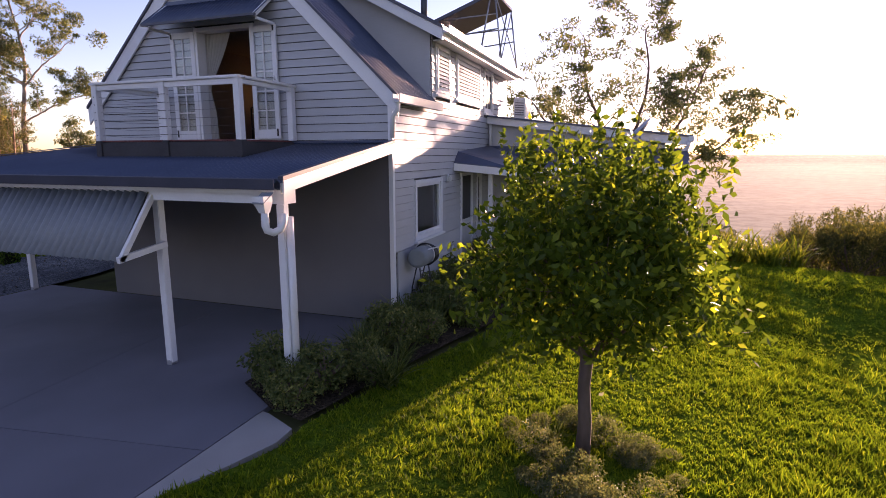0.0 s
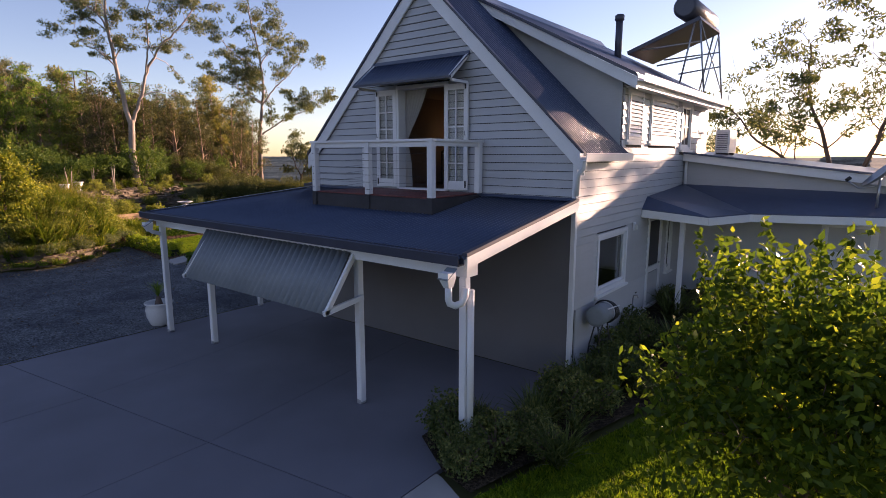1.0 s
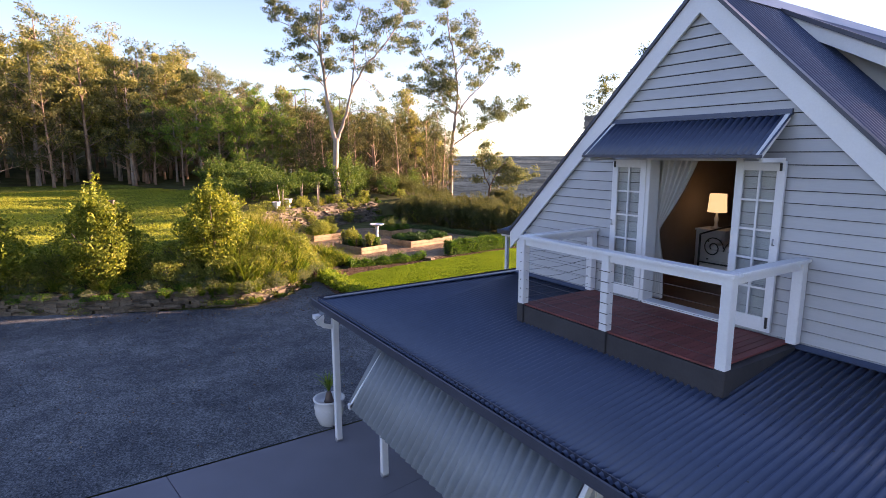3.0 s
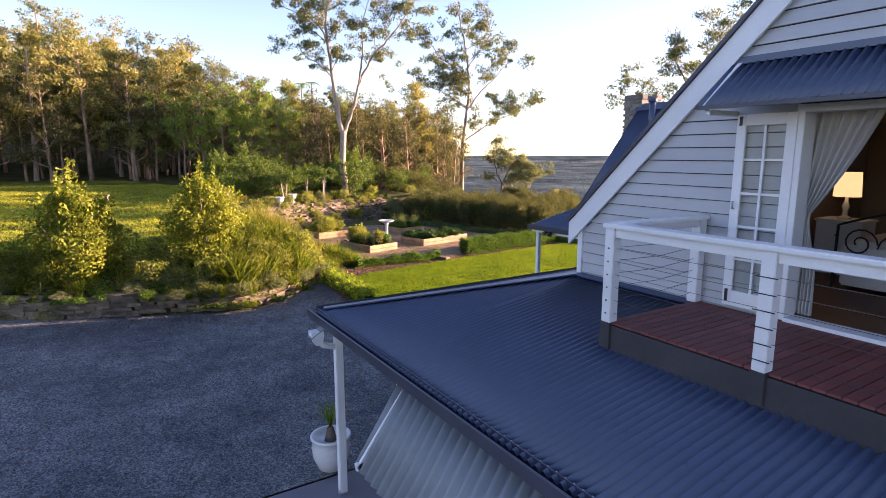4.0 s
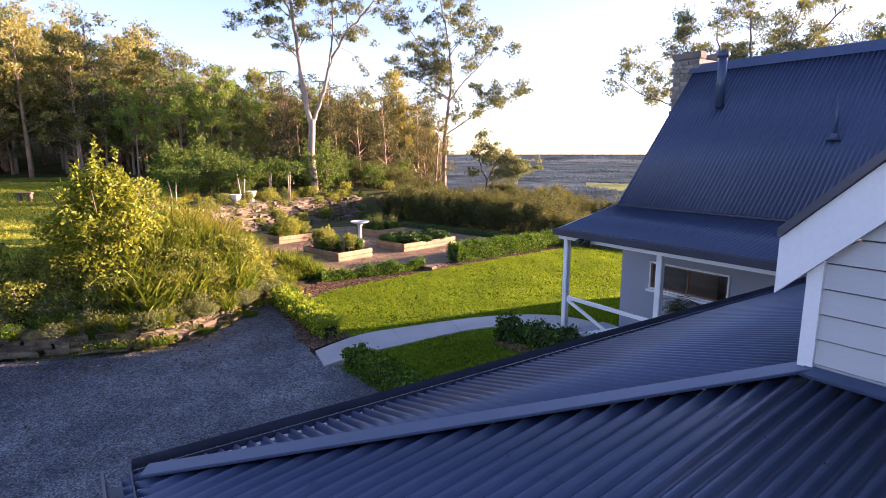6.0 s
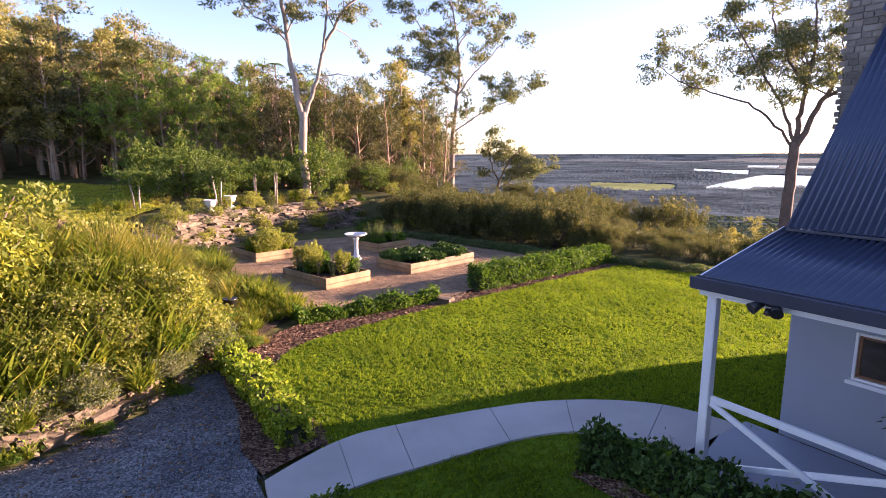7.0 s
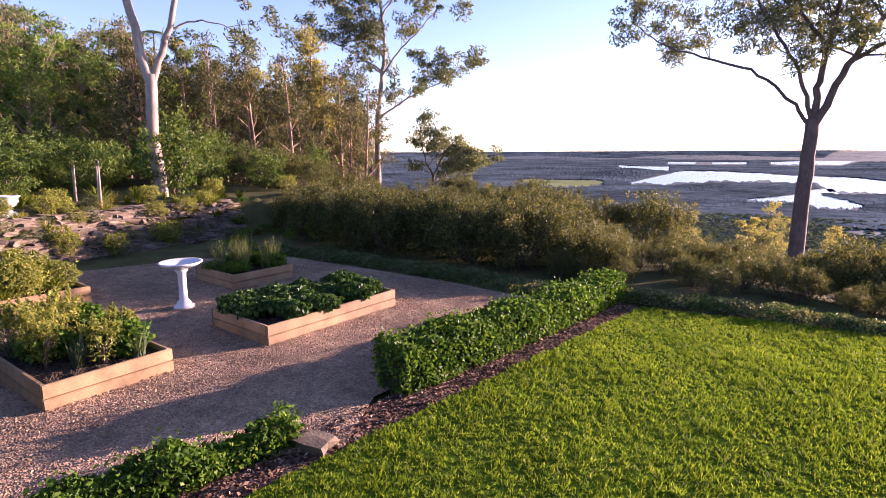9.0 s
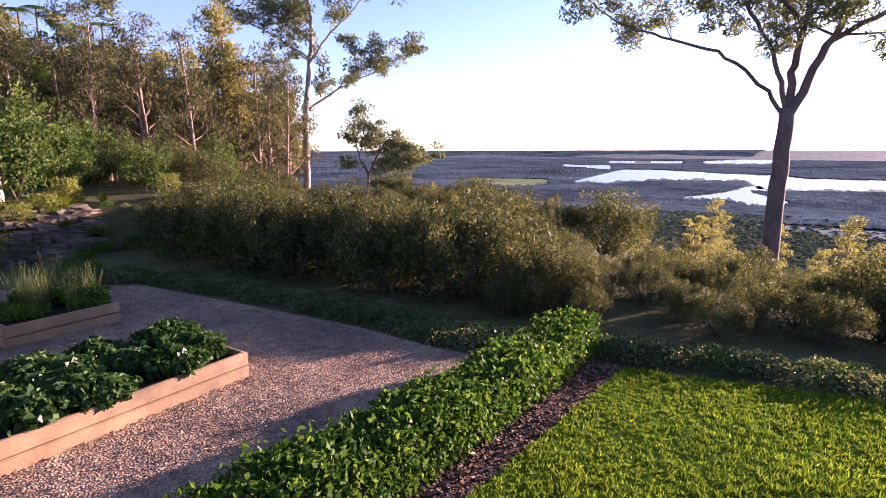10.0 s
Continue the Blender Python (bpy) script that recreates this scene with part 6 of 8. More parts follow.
# pale forked gum behind the rock garden
big_gum("tall pale-barked forked gum tree with sparse crown", (-39.9, 13.4, 0.7), 57.0,
        [([(0, -0.6, 0), (0.02, 1.2, 0), (-0.08, 3.2, 0), (0.05, 5.4, 0)], 0.27, 0.21, 1.0),
         ([(0.0, 5.1, 0), (-0.45, 7.6, 0), (-0.75, 10.0, 0.1), (-0.95, 12.6, 0), (-0.75, 15.2, 0.2), (-0.5, 17.5, 0)], 0.2, 0.04, 0.36),
         ([(0.08, 5.1, 0), (0.75, 7.1, 0.2), (1.3, 8.9, 0.3), (2.3, 10.6, 0.2), (3.6, 11.9, 0), (4.9, 13.8, 0.2), (5.3, 15.5, 0.3)], 0.15, 0.025, 0.42),
         ([(-0.9, 11.6, 0), (-1.7, 12.9, 0.2), (-3.0, 13.5, 0.3), (-4.5, 14.2, 0.2)], 0.07, 0.02, 0.3),
         ([(-0.6, 9.0, 0), (-1.5, 10.0, -0.3), (-2.4, 10.5, -0.5), (-2.9, 11.3, -0.4)], 0.06, 0.02, 0.3),
         ([(1.2, 8.7, 0.3), (1.6, 10.6, 0.0), (1.7, 12.8, -0.4), (2.4, 14.8, -0.3)], 0.08, 0.02, 0.3),
         ([(0.75, 7.1, 0.2), (1.9, 7.5, 0.5), (3.1, 7.2, 0.7)], 0.05, 0.015, 0.85)], 11, M_BARKW, M_EUCA, clump=0.45, per=50, every=0.9, reach=1.5)
# second gum, leafier, further off
big_gum("tall gum tree with pale trunk and layered crown", (-56.3, 34.8, -1.8), 57.0,
        [([(0, -0.6, 0), (0.1, 3.0, 0), (0.15, 6.0, 0), (0.3, 8.4, 0)], 0.32, 0.22, 1.0),
         ([(0.3, 8.2, 0), (0.7, 11.5, 0.2), (0.9, 14.5, 0), (0.5, 18.0, 0.3), (-0.2, 21.5, 0.2), (-0.4, 24.0, 0)], 0.21, 0.04, 0.2),
         ([(0.25, 7.6, 0), (1.8, 8.7, 0.3), (3.6, 9.8, 0.5), (5.4, 10.6, 0.4), (7.4, 11.6, 0.2)], 0.11, 0.03, 0.25),
         ([(0.6, 11.0, 0.1), (2.0, 13.0, -0.4), (3.8, 14.8, -0.6), (5.6, 16.8, -0.5)], 0.11, 0.03, 0.2),
         ([(0.85, 14.2, 0), (-0.8, 16.0, 0.4), (-2.6, 17.6, 0.6), (-4.4, 19.8, 0.3)], 0.1, 0.03, 0.2),
         ([(0.6, 11.4, 0.1), (-1.2, 12.6, -0.3), (-3.0, 13.6, -0.5), (-5.2, 14.4, -0.2)], 0.09, 0.03, 0.25),
         ([(0.8, 16.0, 0.1), (2.2, 18.4, 0.4), (3.4, 21.0, 0.6)], 0.08, 0.03, 0.2)], 5, M_BARKW, M_EUCA, leaf=(0.36, 0.1), clump=0.72, per=46, every=1.15, reach=2.1)
# smaller forked gum at its foot
big_gum("small spreading gum tree beyond the wattles", (-52.5, 37.5, -3.0), 57.0,
        [([(0, -0.6, 0), (0.2, 2.0, 0), (0.5, 4.2, 0)], 0.16, 0.12, 1.0), ([(0.5, 4.0, 0), (1.4, 5.8, 0.2), (2.6, 7.2, 0)], 0.09, 0.03, 0.2),
         ([(0.4, 4.0, 0), (-0.4, 6.0, 0.3), (-0.6, 8.0, 0.2)], 0.08, 0.03, 0.2), ([(0.3, 3.2, 0), (2.2, 4.4, -0.4), (4.2, 5.0, -0.5)], 0.07, 0.03, 0.2)], 61, M_BARKD, M_EUCA, leaf=(0.34, 0.1), clump=0.7, per=46, every=0.8, reach=1.5)
# dark gum on the slope beyond the lawn
big_gum("spreading gum tree silhouetted over the valley", (-23.3, 33.88, -4.4), 15.0,
        [([(-0.06, -0.8, 0), (-0.06, 2.5, 0), (-0.04, 5.5, 0), (0.0, 7.6, 0), (0.04, 8.7, 0)], 0.34, 0.24, 1.0),
         ([(0.0, 8.2, 0), (-0.9, 9.6, 0), (-2.4, 10.8, 0.2), (-4.4, 11.6, 0.3), (-6.0, 12.2, 0.2), (-7.4, 13.3, 0)], 0.085, 0.025, 0.55),
         ([(0.0, 8.5, 0), (0.1, 10.2, 0.2), (0.35, 12.0, 0), (0.5, 14.0, -0.3), (0.2, 16.4, 0)], 0.17, 0.04, 0.35),
         ([(0.08, 8.5, 0), (0.85, 10.3, 0), (1.7, 12.1, 0.3), (2.9, 13.8, 0.2), (4.8, 16.0, 0)], 0.18, 0.04, 0.35),
         ([(0.0, 8.6, 0), (-0.5, 10.2, -0.5), (-1.4, 11.9, -0.9), (-2.5, 13.8, -0.8), (-3.6, 15.6, -0.6)], 0.1, 0.03, 0.3),
         ([(0.3, 11.4, 0), (-0.7, 13.0, 0.6), (-1.6, 14.9, 0.9), (-1.9, 16.6, 1.0)], 0.09, 0.03, 0.2),
         ([(1.1, 10.9, 0.1), (3.0, 11.9, -0.6), (5.0, 12.9, -0.8), (7.2, 14.2, -0.5)], 0.1, 0.03, 0.3),
         ([(2.0, 12.4, 0.3), (2.2, 14.6, 0.9), (2.7, 16.8, 1.0)], 0.08, 0.03, 0.2)], 23, M_BARKD, M_EUCA, clump=0.55, per=60, every=0.75, reach=1.7)
# wide tree beyond the wing, against the sun
big_gum("wide spreading gum tree against the low sun", (2.3, 23.5, -2.8), 0.0,
        [([(0, -0.6, 0), (0.05, 2.0, 0), (-0.2, 4.4, 0)], 0.26, 0.2, 1.0), ([(-0.2, 4.2, 0), (-1.6, 5.8, 0), (-3.2, 7.0, 0.3), (-4.6, 8.6, 0.4)], 0.1, 0.03, 0.3),
         ([(-0.2, 4.3, 0), (-0.6, 6.6, 0.4), (-1.4, 8.8, 0.4), (-1.6, 11.0, 0.2)], 0.12, 0.03, 0.3), ([(-0.1, 4.3, 0), (0.9, 6.4, -0.3), (1.4, 8.8, -0.3), (1.2, 11.2, 0)], 0.12, 0.03, 0.3),
         ([(0.0, 3.8, 0), (1.8, 5.6, 0.3), (3.2, 7.4, 0.5), (4.0, 9.6, 0.4)], 0.11, 0.03, 0.3), ([(-0.1, 3.2, 0), (-2.0, 4.4, -0.4), (-4.0, 5.2, -0.5), (-5.8, 6.0, -0.3)], 0.08, 0.03, 0.35), ([(0.0, 3.4, 0), (2.4, 4.6, -0.5), (4.6, 5.8, -0.6), (6.2, 7.4, -0.3)], 0.09, 0.03, 0.35)], 37, M_BARKD, M_EUCA, leaf=(0.24, 0.07), clump=0.5, per=44, every=0.7, reach=1.8)

# citrus tree in the front lawn
lrng = np.random.default_rng(77)
citrus = thing("citrus_tree", "dense leafy citrus tree with slender trunk in a round bed", "tree", "", "", (3.3, -0.22, 0.0))
part("trunk", tubed([(0, 0, -0.05), (0.015, 0.0, 0.35), (-0.01, 0.02, 0.7), (0.01, 0.03, 1.05)], [0.075, 0.06, 0.055, 0.06], 10), M_BARKD, citrus)
wood, tips = [], []
for a in range(7):
    th = a * 0.9
    grow(lrng, Vector((0.01, 0.03, 0.95)), Vector((math.cos(th) * 0.9, math.sin(th) * 0.9, 0.6)).normalized(), 0.5, 0.032, 3, wood, tips, 0.6, 0.1, (2, 3), 0.72)
bm = bmesh.new()
for p, r, dp in wood:
    tube(bm, p, [max(x, 0.003) for x in r], 5, cap=False)
part("branchwork", bm, M_BARKD, citrus)
n = 13500
d = lrng.normal(size=(n, 3)); d /= np.linalg.norm(d, axis=1)[:, None]
lump = 0.80 + 0.27 * np.sin(d[:, 0] * 5 + 1) * np.sin(d[:, 1] * 5.5 + 2) + 0.12 * np.sin(d[:, 2] * 7 + d[:, 0] * 4)
lump += 0.10 * np.sin(d[:, 0] * 11 + d[:, 2] * 9) * np.sin(d[:, 1] * 12 + 1)
R = lump[:, None] * (lrng.uniform(0.2, 1.0, (n, 1)) ** 0.45) * (1 + 0.07 * lrng.normal(size=(n, 1)))
P = d * R * np.array([1.24, 1.24, 0.88]) + np.array([0.05, 0.05, 1.79])
for _ in range(60):                   # upright young shoots
    a, rr = lrng.uniform(0, 6.28), lrng.uniform(0.2, 0.95)
    base = np.array([rr * math.cos(a), rr * math.sin(a), 1.75 + 0.66 * math.sqrt(max(0, 1 - rr * rr / 1.3))])
    m = 26
    P = np.concatenate([P, base + np.stack([lrng.normal(size=m) * 0.045, lrng.normal(size=m) * 0.045, lrng.uniform(-0.1, 0.5 * (1.2 - 0.5 * rr), m)], 1)])
for _ in range(26):                   # taller leafy sprays that lean outwards
    a, rr, tall = lrng.uniform(0, 6.28), lrng.uniform(0.1, 1.0), lrng.uniform(0.35, 0.8)
    base = np.array([rr * math.cos(a), rr * math.sin(a), 1.76 + 0.66 * math.sqrt(max(0, 1 - rr * rr / 1.3))])
    m = 48
    up = lrng.uniform(-0.1, 1.0, m)
    wide = 0.08 * (1.15 - up)
    P = np.concatenate([P, base + np.stack([lrng.normal(size=m) * wide + 0.22 * rr * up * math.cos(a), lrng.normal(size=m) * wide + 0.22 * rr * up * math.sin(a), up * tall], 1)])
ob = new("crown", raw_mesh("crown", leaf_quads(lrng, P, 0.088, 0.04, droop=0.15), 4, M_CITRUS))
ob.parent = citrus


# ---- woodland: a few trees grown once and repeated ----
def stand(name, label, seed, h, mats, lean, low, reach, count, clump, per, leaf, droop, flat_top=0.0):
    """A woodland tree: slim trunk, limbs, and leaves in clumps with gaps."""
    r = np.random.default_rng(seed)
    t = thing(name, label, "tree", "woodland", "", (0, 0, -60))
    pts = bent(h * 0.86, h * 0.014, h * 0.004, lean, seed, 9)
    part("trunk", tubed([p for p, q in pts], [q for p, q in pts], 7), mats[0], t)
    bm, tips = bmesh.new(), []
    for k in range(count):
        f = low + (1 - low) * (k + r.uniform(0, 0.8)) / count
        i = min(int(f * 9), 8)
        p = Vector(pts[i][0]).lerp(Vector(pts[i + 1][0]), f * 9 - i)
        a = k * 2.4 + r.normal() * 0.5
        rise = 0.25 + 0.9 * f
        limb, bits = [], []
        grow(r, p, Vector((math.cos(a), math.sin(a), rise)).normalized(), h * reach * r.uniform(0.6, 1.2) * (1.25 - 0.75 * f * (1 - flat_top)), h * 0.0055 * (1.3 - f), 1, limb, bits, 0.6, 0.2, (1, 3), 0.7)
        for q, rr, dp in limb:
            tube(bm, q, [max(x, 0.012) for x in rr], 4, cap=False)
        tips += [b[0] for b in bits if r.uniform() < 0.5]
    tips.append(Vector(pts[-1][0]))
    tagged(part("branchwork", bm, mats[0], t), "", "", "", "stuff")
    ob = new("crown", raw_mesh("crown", leaf_clumps(r, [q[:] for q in tips], h * clump, per, leaf[0], leaf[1], droop), 4, mats[1]))
    ob.parent = t
    return t


def stand_gum(seed, h, mats, lean):
    return stand("woodland_gum", "slender woodland gum tree with olive crown", seed, h, mats, lean, 0.26, 0.14, 19, 0.06, 44, (0.46, 0.16), 0.5)


def stand_round(seed, h, mats):
    return stand("woodland_tree", "dense green broadleaf tree at the wood's edge", seed, h, mats, (0.1, 0), 0.2, 0.27, 20, 0.075, 64, (0.27, 0.075), 0.8, 0.5)


protos_gum = [stand_gum(101, 18, (M_BARKR, M_EUCA2), (0.4, 0.2)), stand_gum(102, 16, (M_BARKW, M_EUCA2), (-0.5, 0.1)), stand_gum(103, 20, (M_BARKR, M_EUCA), (0.2, -0.3)), stand_gum(104, 14, (M_BARKW, M_EUCA4), (0.0, 0.4))]
protos_round = [stand_round(111, 9, (M_BARKR, M_WOOD)), stand_round(112, 8, (M_BARKR, M_LUSH)), stand_round(113, 7, (M_BARKW, M_WOOD))]
protos_thin = [stand("thin_gum", "thin dark-leaved young gum in the thicket", s_, 9, (M_BARKR, M_THICKET), (0.3, -0.2), 0.12, 0.15, 16, 0.075, 40, (0.26, 0.065), 0.9) for s_ in (121, 122, 123)]
wrng = np.random.default_rng(9)


def plant(proto, x, y, s=1.0, sink=0.1):
    z = land1(x, y)
    m = pose(x, y, z - sink, 0, 0, float(wrng.uniform(0, 360))) @ Matrix.Diagonal((s, s, s * float(wrng.uniform(0.9, 1.12)), 1))
    return copy_thing(proto, m)


def polar(ang, r):
    return -10 - r * math.sin(radians(ang)), r * math.cos(radians(ang))


FAR = {"hill_woods": [], "slope_woods": []}


def far_tree(key, proto, x, y, s):
    """A tree too far off to be told apart: its crown and trunk join the mass."""
    m = pose(x, y, land1(x, y) - 0.1, 0, 0, float(wrng.uniform(0, 360))) @ Matrix.Diagonal((s, s, s * float(wrng.uniform(0.9, 1.12)), 1))
    FAR[key].append((proto, m))


# hill woodland behind the upper lawn
for k in range(230):
    ang, r = wrng.uniform(70, 120), wrng.uniform(0, 1)
    r = 60 + 85 * r ** 1.5 if ang > 80 else 56 + 60 * r
    x, y = polar(ang, r)
    sc = float(wrng.uniform(0.58, 0.9)) * (1.0 if ang > 82 else 0.85)
    if r > 84:
        far_tree("hill_woods", protos_gum[int(wrng.integers(0, 4))], x, y, sc)
    else:
        plant(protos_gum[int(wrng.integers(0, 4))], x, y, sc)
for k in range(64):
    x, y = polar(wrng.uniform(66, 87), wrng.uniform(62, 90))
    plant(protos_round[int(wrng.integers(0, 3))], x, y, float(wrng.uniform(0.55, 1.0)))
# lush trees along the near edge of the wood
for ang, r, s in ((84, 52, 0.95), (80, 50, 1.05), (77, 48, 1.0), (74, 50, 1.0), (71, 47, 0.85), (87, 58, 0.95), (68, 50, 0.85), (75, 44, 0.5), (65, 50, 0.6)):
    x, y = polar(ang, r)
    plant(protos_round[int(wrng.integers(0, 2))], x, y, s)
# trees behind the garden, down the slope
for k in range(66):
    ang = wrng.uniform(54, 72)
    x, y = polar(ang, wrng.uniform(50, 80))
    plant(protos_gum[int(wrng.integers(0, 4))], x, y, float(wrng.uniform(0.42, 0.68)))
# dark thicket of thin saplings and hanging leaves behind the garden
for k in range(46):
    x, y = polar(wrng.uniform(52, 71), wrng.uniform(41, 58))
    plant(protos_thin[k % 3], x, y, float(wrng.uniform(0.55, 1.0)))
for k in range(60):                   # low crowns that close the wood's foot
    x, y = polar(wrng.uniform(74, 108), wrng.uniform(54, 72))
    plant(protos_thin[k % 3] if k % 4 else protos_gum[k % 3], x, y, float(wrng.uniform(0.9, 1.35)) if k % 4 else float(wrng.uniform(0.6, 0.75)))
# taller gums closing the wood's skyline up the hill
for k, (x, y, top) in enumerate(((-70, -10.5, 17.4), (-67, -7.0, 16.8), (-72, -4.6, 17.0), (-66, -2.5, 15.6), (-70, 0.2, 16.0), (-67, 2.6, 15.0), (-71, 5.4, 15.2), (-66, 8.0, 13.6), (-70, 11.0, 12.8), (-66, 14.0, 11.4))):
    plant(protos_gum[k % 3], x, y, (top - land1(x, y)) / (16.6, 14.8, 18.4)[k % 3])
# wooded slope under the lookout, and beyond the wing
for k in range(150):
    ang = wrng.uniform(-25, 50)
    x, y = polar(ang, 75 + 190 * wrng.uniform(0, 1) ** 1.4)
    s = float(wrng.uniform(0.4, 0.75))
    if land1(x, y) + 18 * s < 2.0 - 0.05 * math.hypot(x + 15, y - 8):
        far_tree("slope_woods", protos_gum[int(wrng.integers(0, 4))], x, y, s)
for k in range(16):
    plant(protos_round[int(wrng.integers(0, 3))], float(wrng.uniform(13, 32)), float(wrng.uniform(12, 34)), float(wrng.uniform(0.35, 0.6)))
for key, label in (("hill_woods", "distant gum woodland covering the hill"), ("slope_woods", "distant gum woodland on the slope below")):
    for sort, mat in (("crown", M_EUCA2), ("trunk", M_BARKR)):
        sheets = []
        for proto, m in FAR[key]:
            me = next(c for c in proto.children if c.name.startswith(sort)).data
            co = np.empty(len(me.vertices) * 3, np.float32)
            me.vertices.foreach_get("co", co)
            faces = [p.vertices[:] for p in me.polygons if len(p.vertices) == 4]
            w = np.array(m)
            sheets.append((co.reshape(-1, 3) @ w[:3, :3].T + w[:3, 3])[np.array(faces).ravel()])
        name = key if sort == "crown" else key + "_trunks"
        tagged(new(name, raw_mesh(name, np.concatenate(sheets), 4, mat)), label if sort == "crown" else "slim trunks of the " + label, "woods", "", "stuff")
for pr in protos_gum + protos_round + protos_thin:
    x, y = polar(wrng.uniform(84, 100), wrng.uniform(90, 120))
    pr.matrix_basis = pose(x, y, land1(x, y) - 0.1)


def frond_tree(seed, h):
    """A slim palm-like tree: bare stem, a whorl of arching fronds."""
    r = np.random.default_rng(seed)
    t = thing("tree_fern", "slim bare-stemmed tree with a flat whorl of fronds", "tree", "woodland", "", (0, 0, -60))
    part("stem", tubed([(0, 0, -0.3), (0.1, 0, h * 0.5), (0.05, 0.1, h)], [0.11, 0.08, 0.06], 6), M_BARKD, t)
    V = []
    for k in range(13):
        a = k * 0.483 + r.normal() * 0.1
        d = np.array([math.cos(a), math.sin(a), 0]); side = np.array([-d[1], d[0], 0])
        L = r.uniform(1.3, 1.9)
        for i in range(14):
            f = (i + 1) / 14
            c = np.array([0.05, 0.1, h]) + d * L * f + np.array([0, 0, 0.45 * f - 1.5 * f * f])
            for sg in (-1, 1):
                w = 0.5 * (1 - 0.7 * f)
                e = c + side * sg * w + d * 0.15 + np.array([0, 0, -0.12 * w])
                V += [c - d * 0.04, c + d * 0.06, e + d * 0.02, e - d * 0.02]
    ob = new("fronds", raw_mesh("fronds", np.array(V), 4, M_LUSH))
    ob.parent = t
    return t


fern_proto = frond_tree(3, 11.0)
for ang, r, s in ((72.5, 60, 0.95), (71.3, 61, 1.0), (70.2, 60, 1.0), (67.5, 62, 0.95)):
    x, y = polar(ang, r)
    plant(fern_proto, x, y, s)
fx, fy = polar(66.3, 58)
fern_proto.matrix_basis = pose(fx, fy, land1(fx, fy) - 0.1)


# young trees with pale stems on the terrace
def sapling(seed, h, label):
    r = np.random.default_rng(seed)
    t = thing("young_tree", label, "tree", "terrace saplings", "", (0, 0, -60))
    for sx, lean in ((-0.09, -0.1), (0.1, 0.16)):
        part("stem", tubed([(sx, 0, -0.1), (sx + lean * 0.2, 0.02, h * 0.3), (sx + lean, 0.04, h * 0.72)], [0.045, 0.038, 0.025], 7), M_BARKW, t, "pale bare stem")
    tips = [(float(q[0]), float(q[1]), h * 0.78 + float(q[2])) for q in r.normal(size=(34, 3)) * np.array([0.6, 0.6, 0.22])]
    ob = new("crown", raw_mesh("crown", leaf_clumps(r, tips, 0.26, 34, 0.2, 0.05, 0.7), 4, M_LUSHD))
    ob.parent = t
    return t


young = [sapling(5, 2.4, "young dark-leaved fruit tree with a pale stem"), sapling(6, 2.0, "small dark-leaved fruit tree with a pale stem")]
for k, (x, y) in enumerate(((-36.0, 7.8), (-37.3, 4.6))):
    plant(young[k % 2], x, y, 1.0, 0.0)
young[0].matrix_basis = pose(-37.5, 10.9, land1(-37.5, 10.9))
young[1].matrix_basis = pose(-39.9, 10.5, land1(-39.9, 10.5))
bench = thing("garden_bench", "small stone slab bench on the upper lawn", "bench", "", "", (-41.6, -1.95, land1(-41.6, -1.95) + 0.02), 70)
part("seat", boxed(-0.38, 0.38, -0.18, 0.18, 0.42, 0.5, bev=0.02), M_STONE, bench)
for s in (-1, 1):
    part("leg", boxed(s * 0.24 - 0.08, s * 0.24 + 0.08, -0.16, 0.16, 0.0, 0.4, bev=0.02), M_STONE, bench)

# ---- shrubs, hedges and grasses ----
def clump(name, label, category, mat, seed, n, height, width, lean=(0.1, 0.8), arch=0.7, base=0.12, group=""):
    """A tuft of arching strap leaves."""
    r = np.random.default_rng(seed)
    V = []
    for k in range(n):
        a = r.uniform(0, 6.283)
        rr = base * math.sqrt(r.uniform())
        b = r.uniform(0, 6.283)
        V += blade((rr * math.cos(b), rr * math.sin(b), -0.02), a, r.uniform(*lean), height * r.uniform(0.6, 1.15), width, arch * r.uniform(0.5, 1.3), 4)
    return tagged(new(name, raw_mesh(name, np.array(V), 4, mat)), label, category, group)


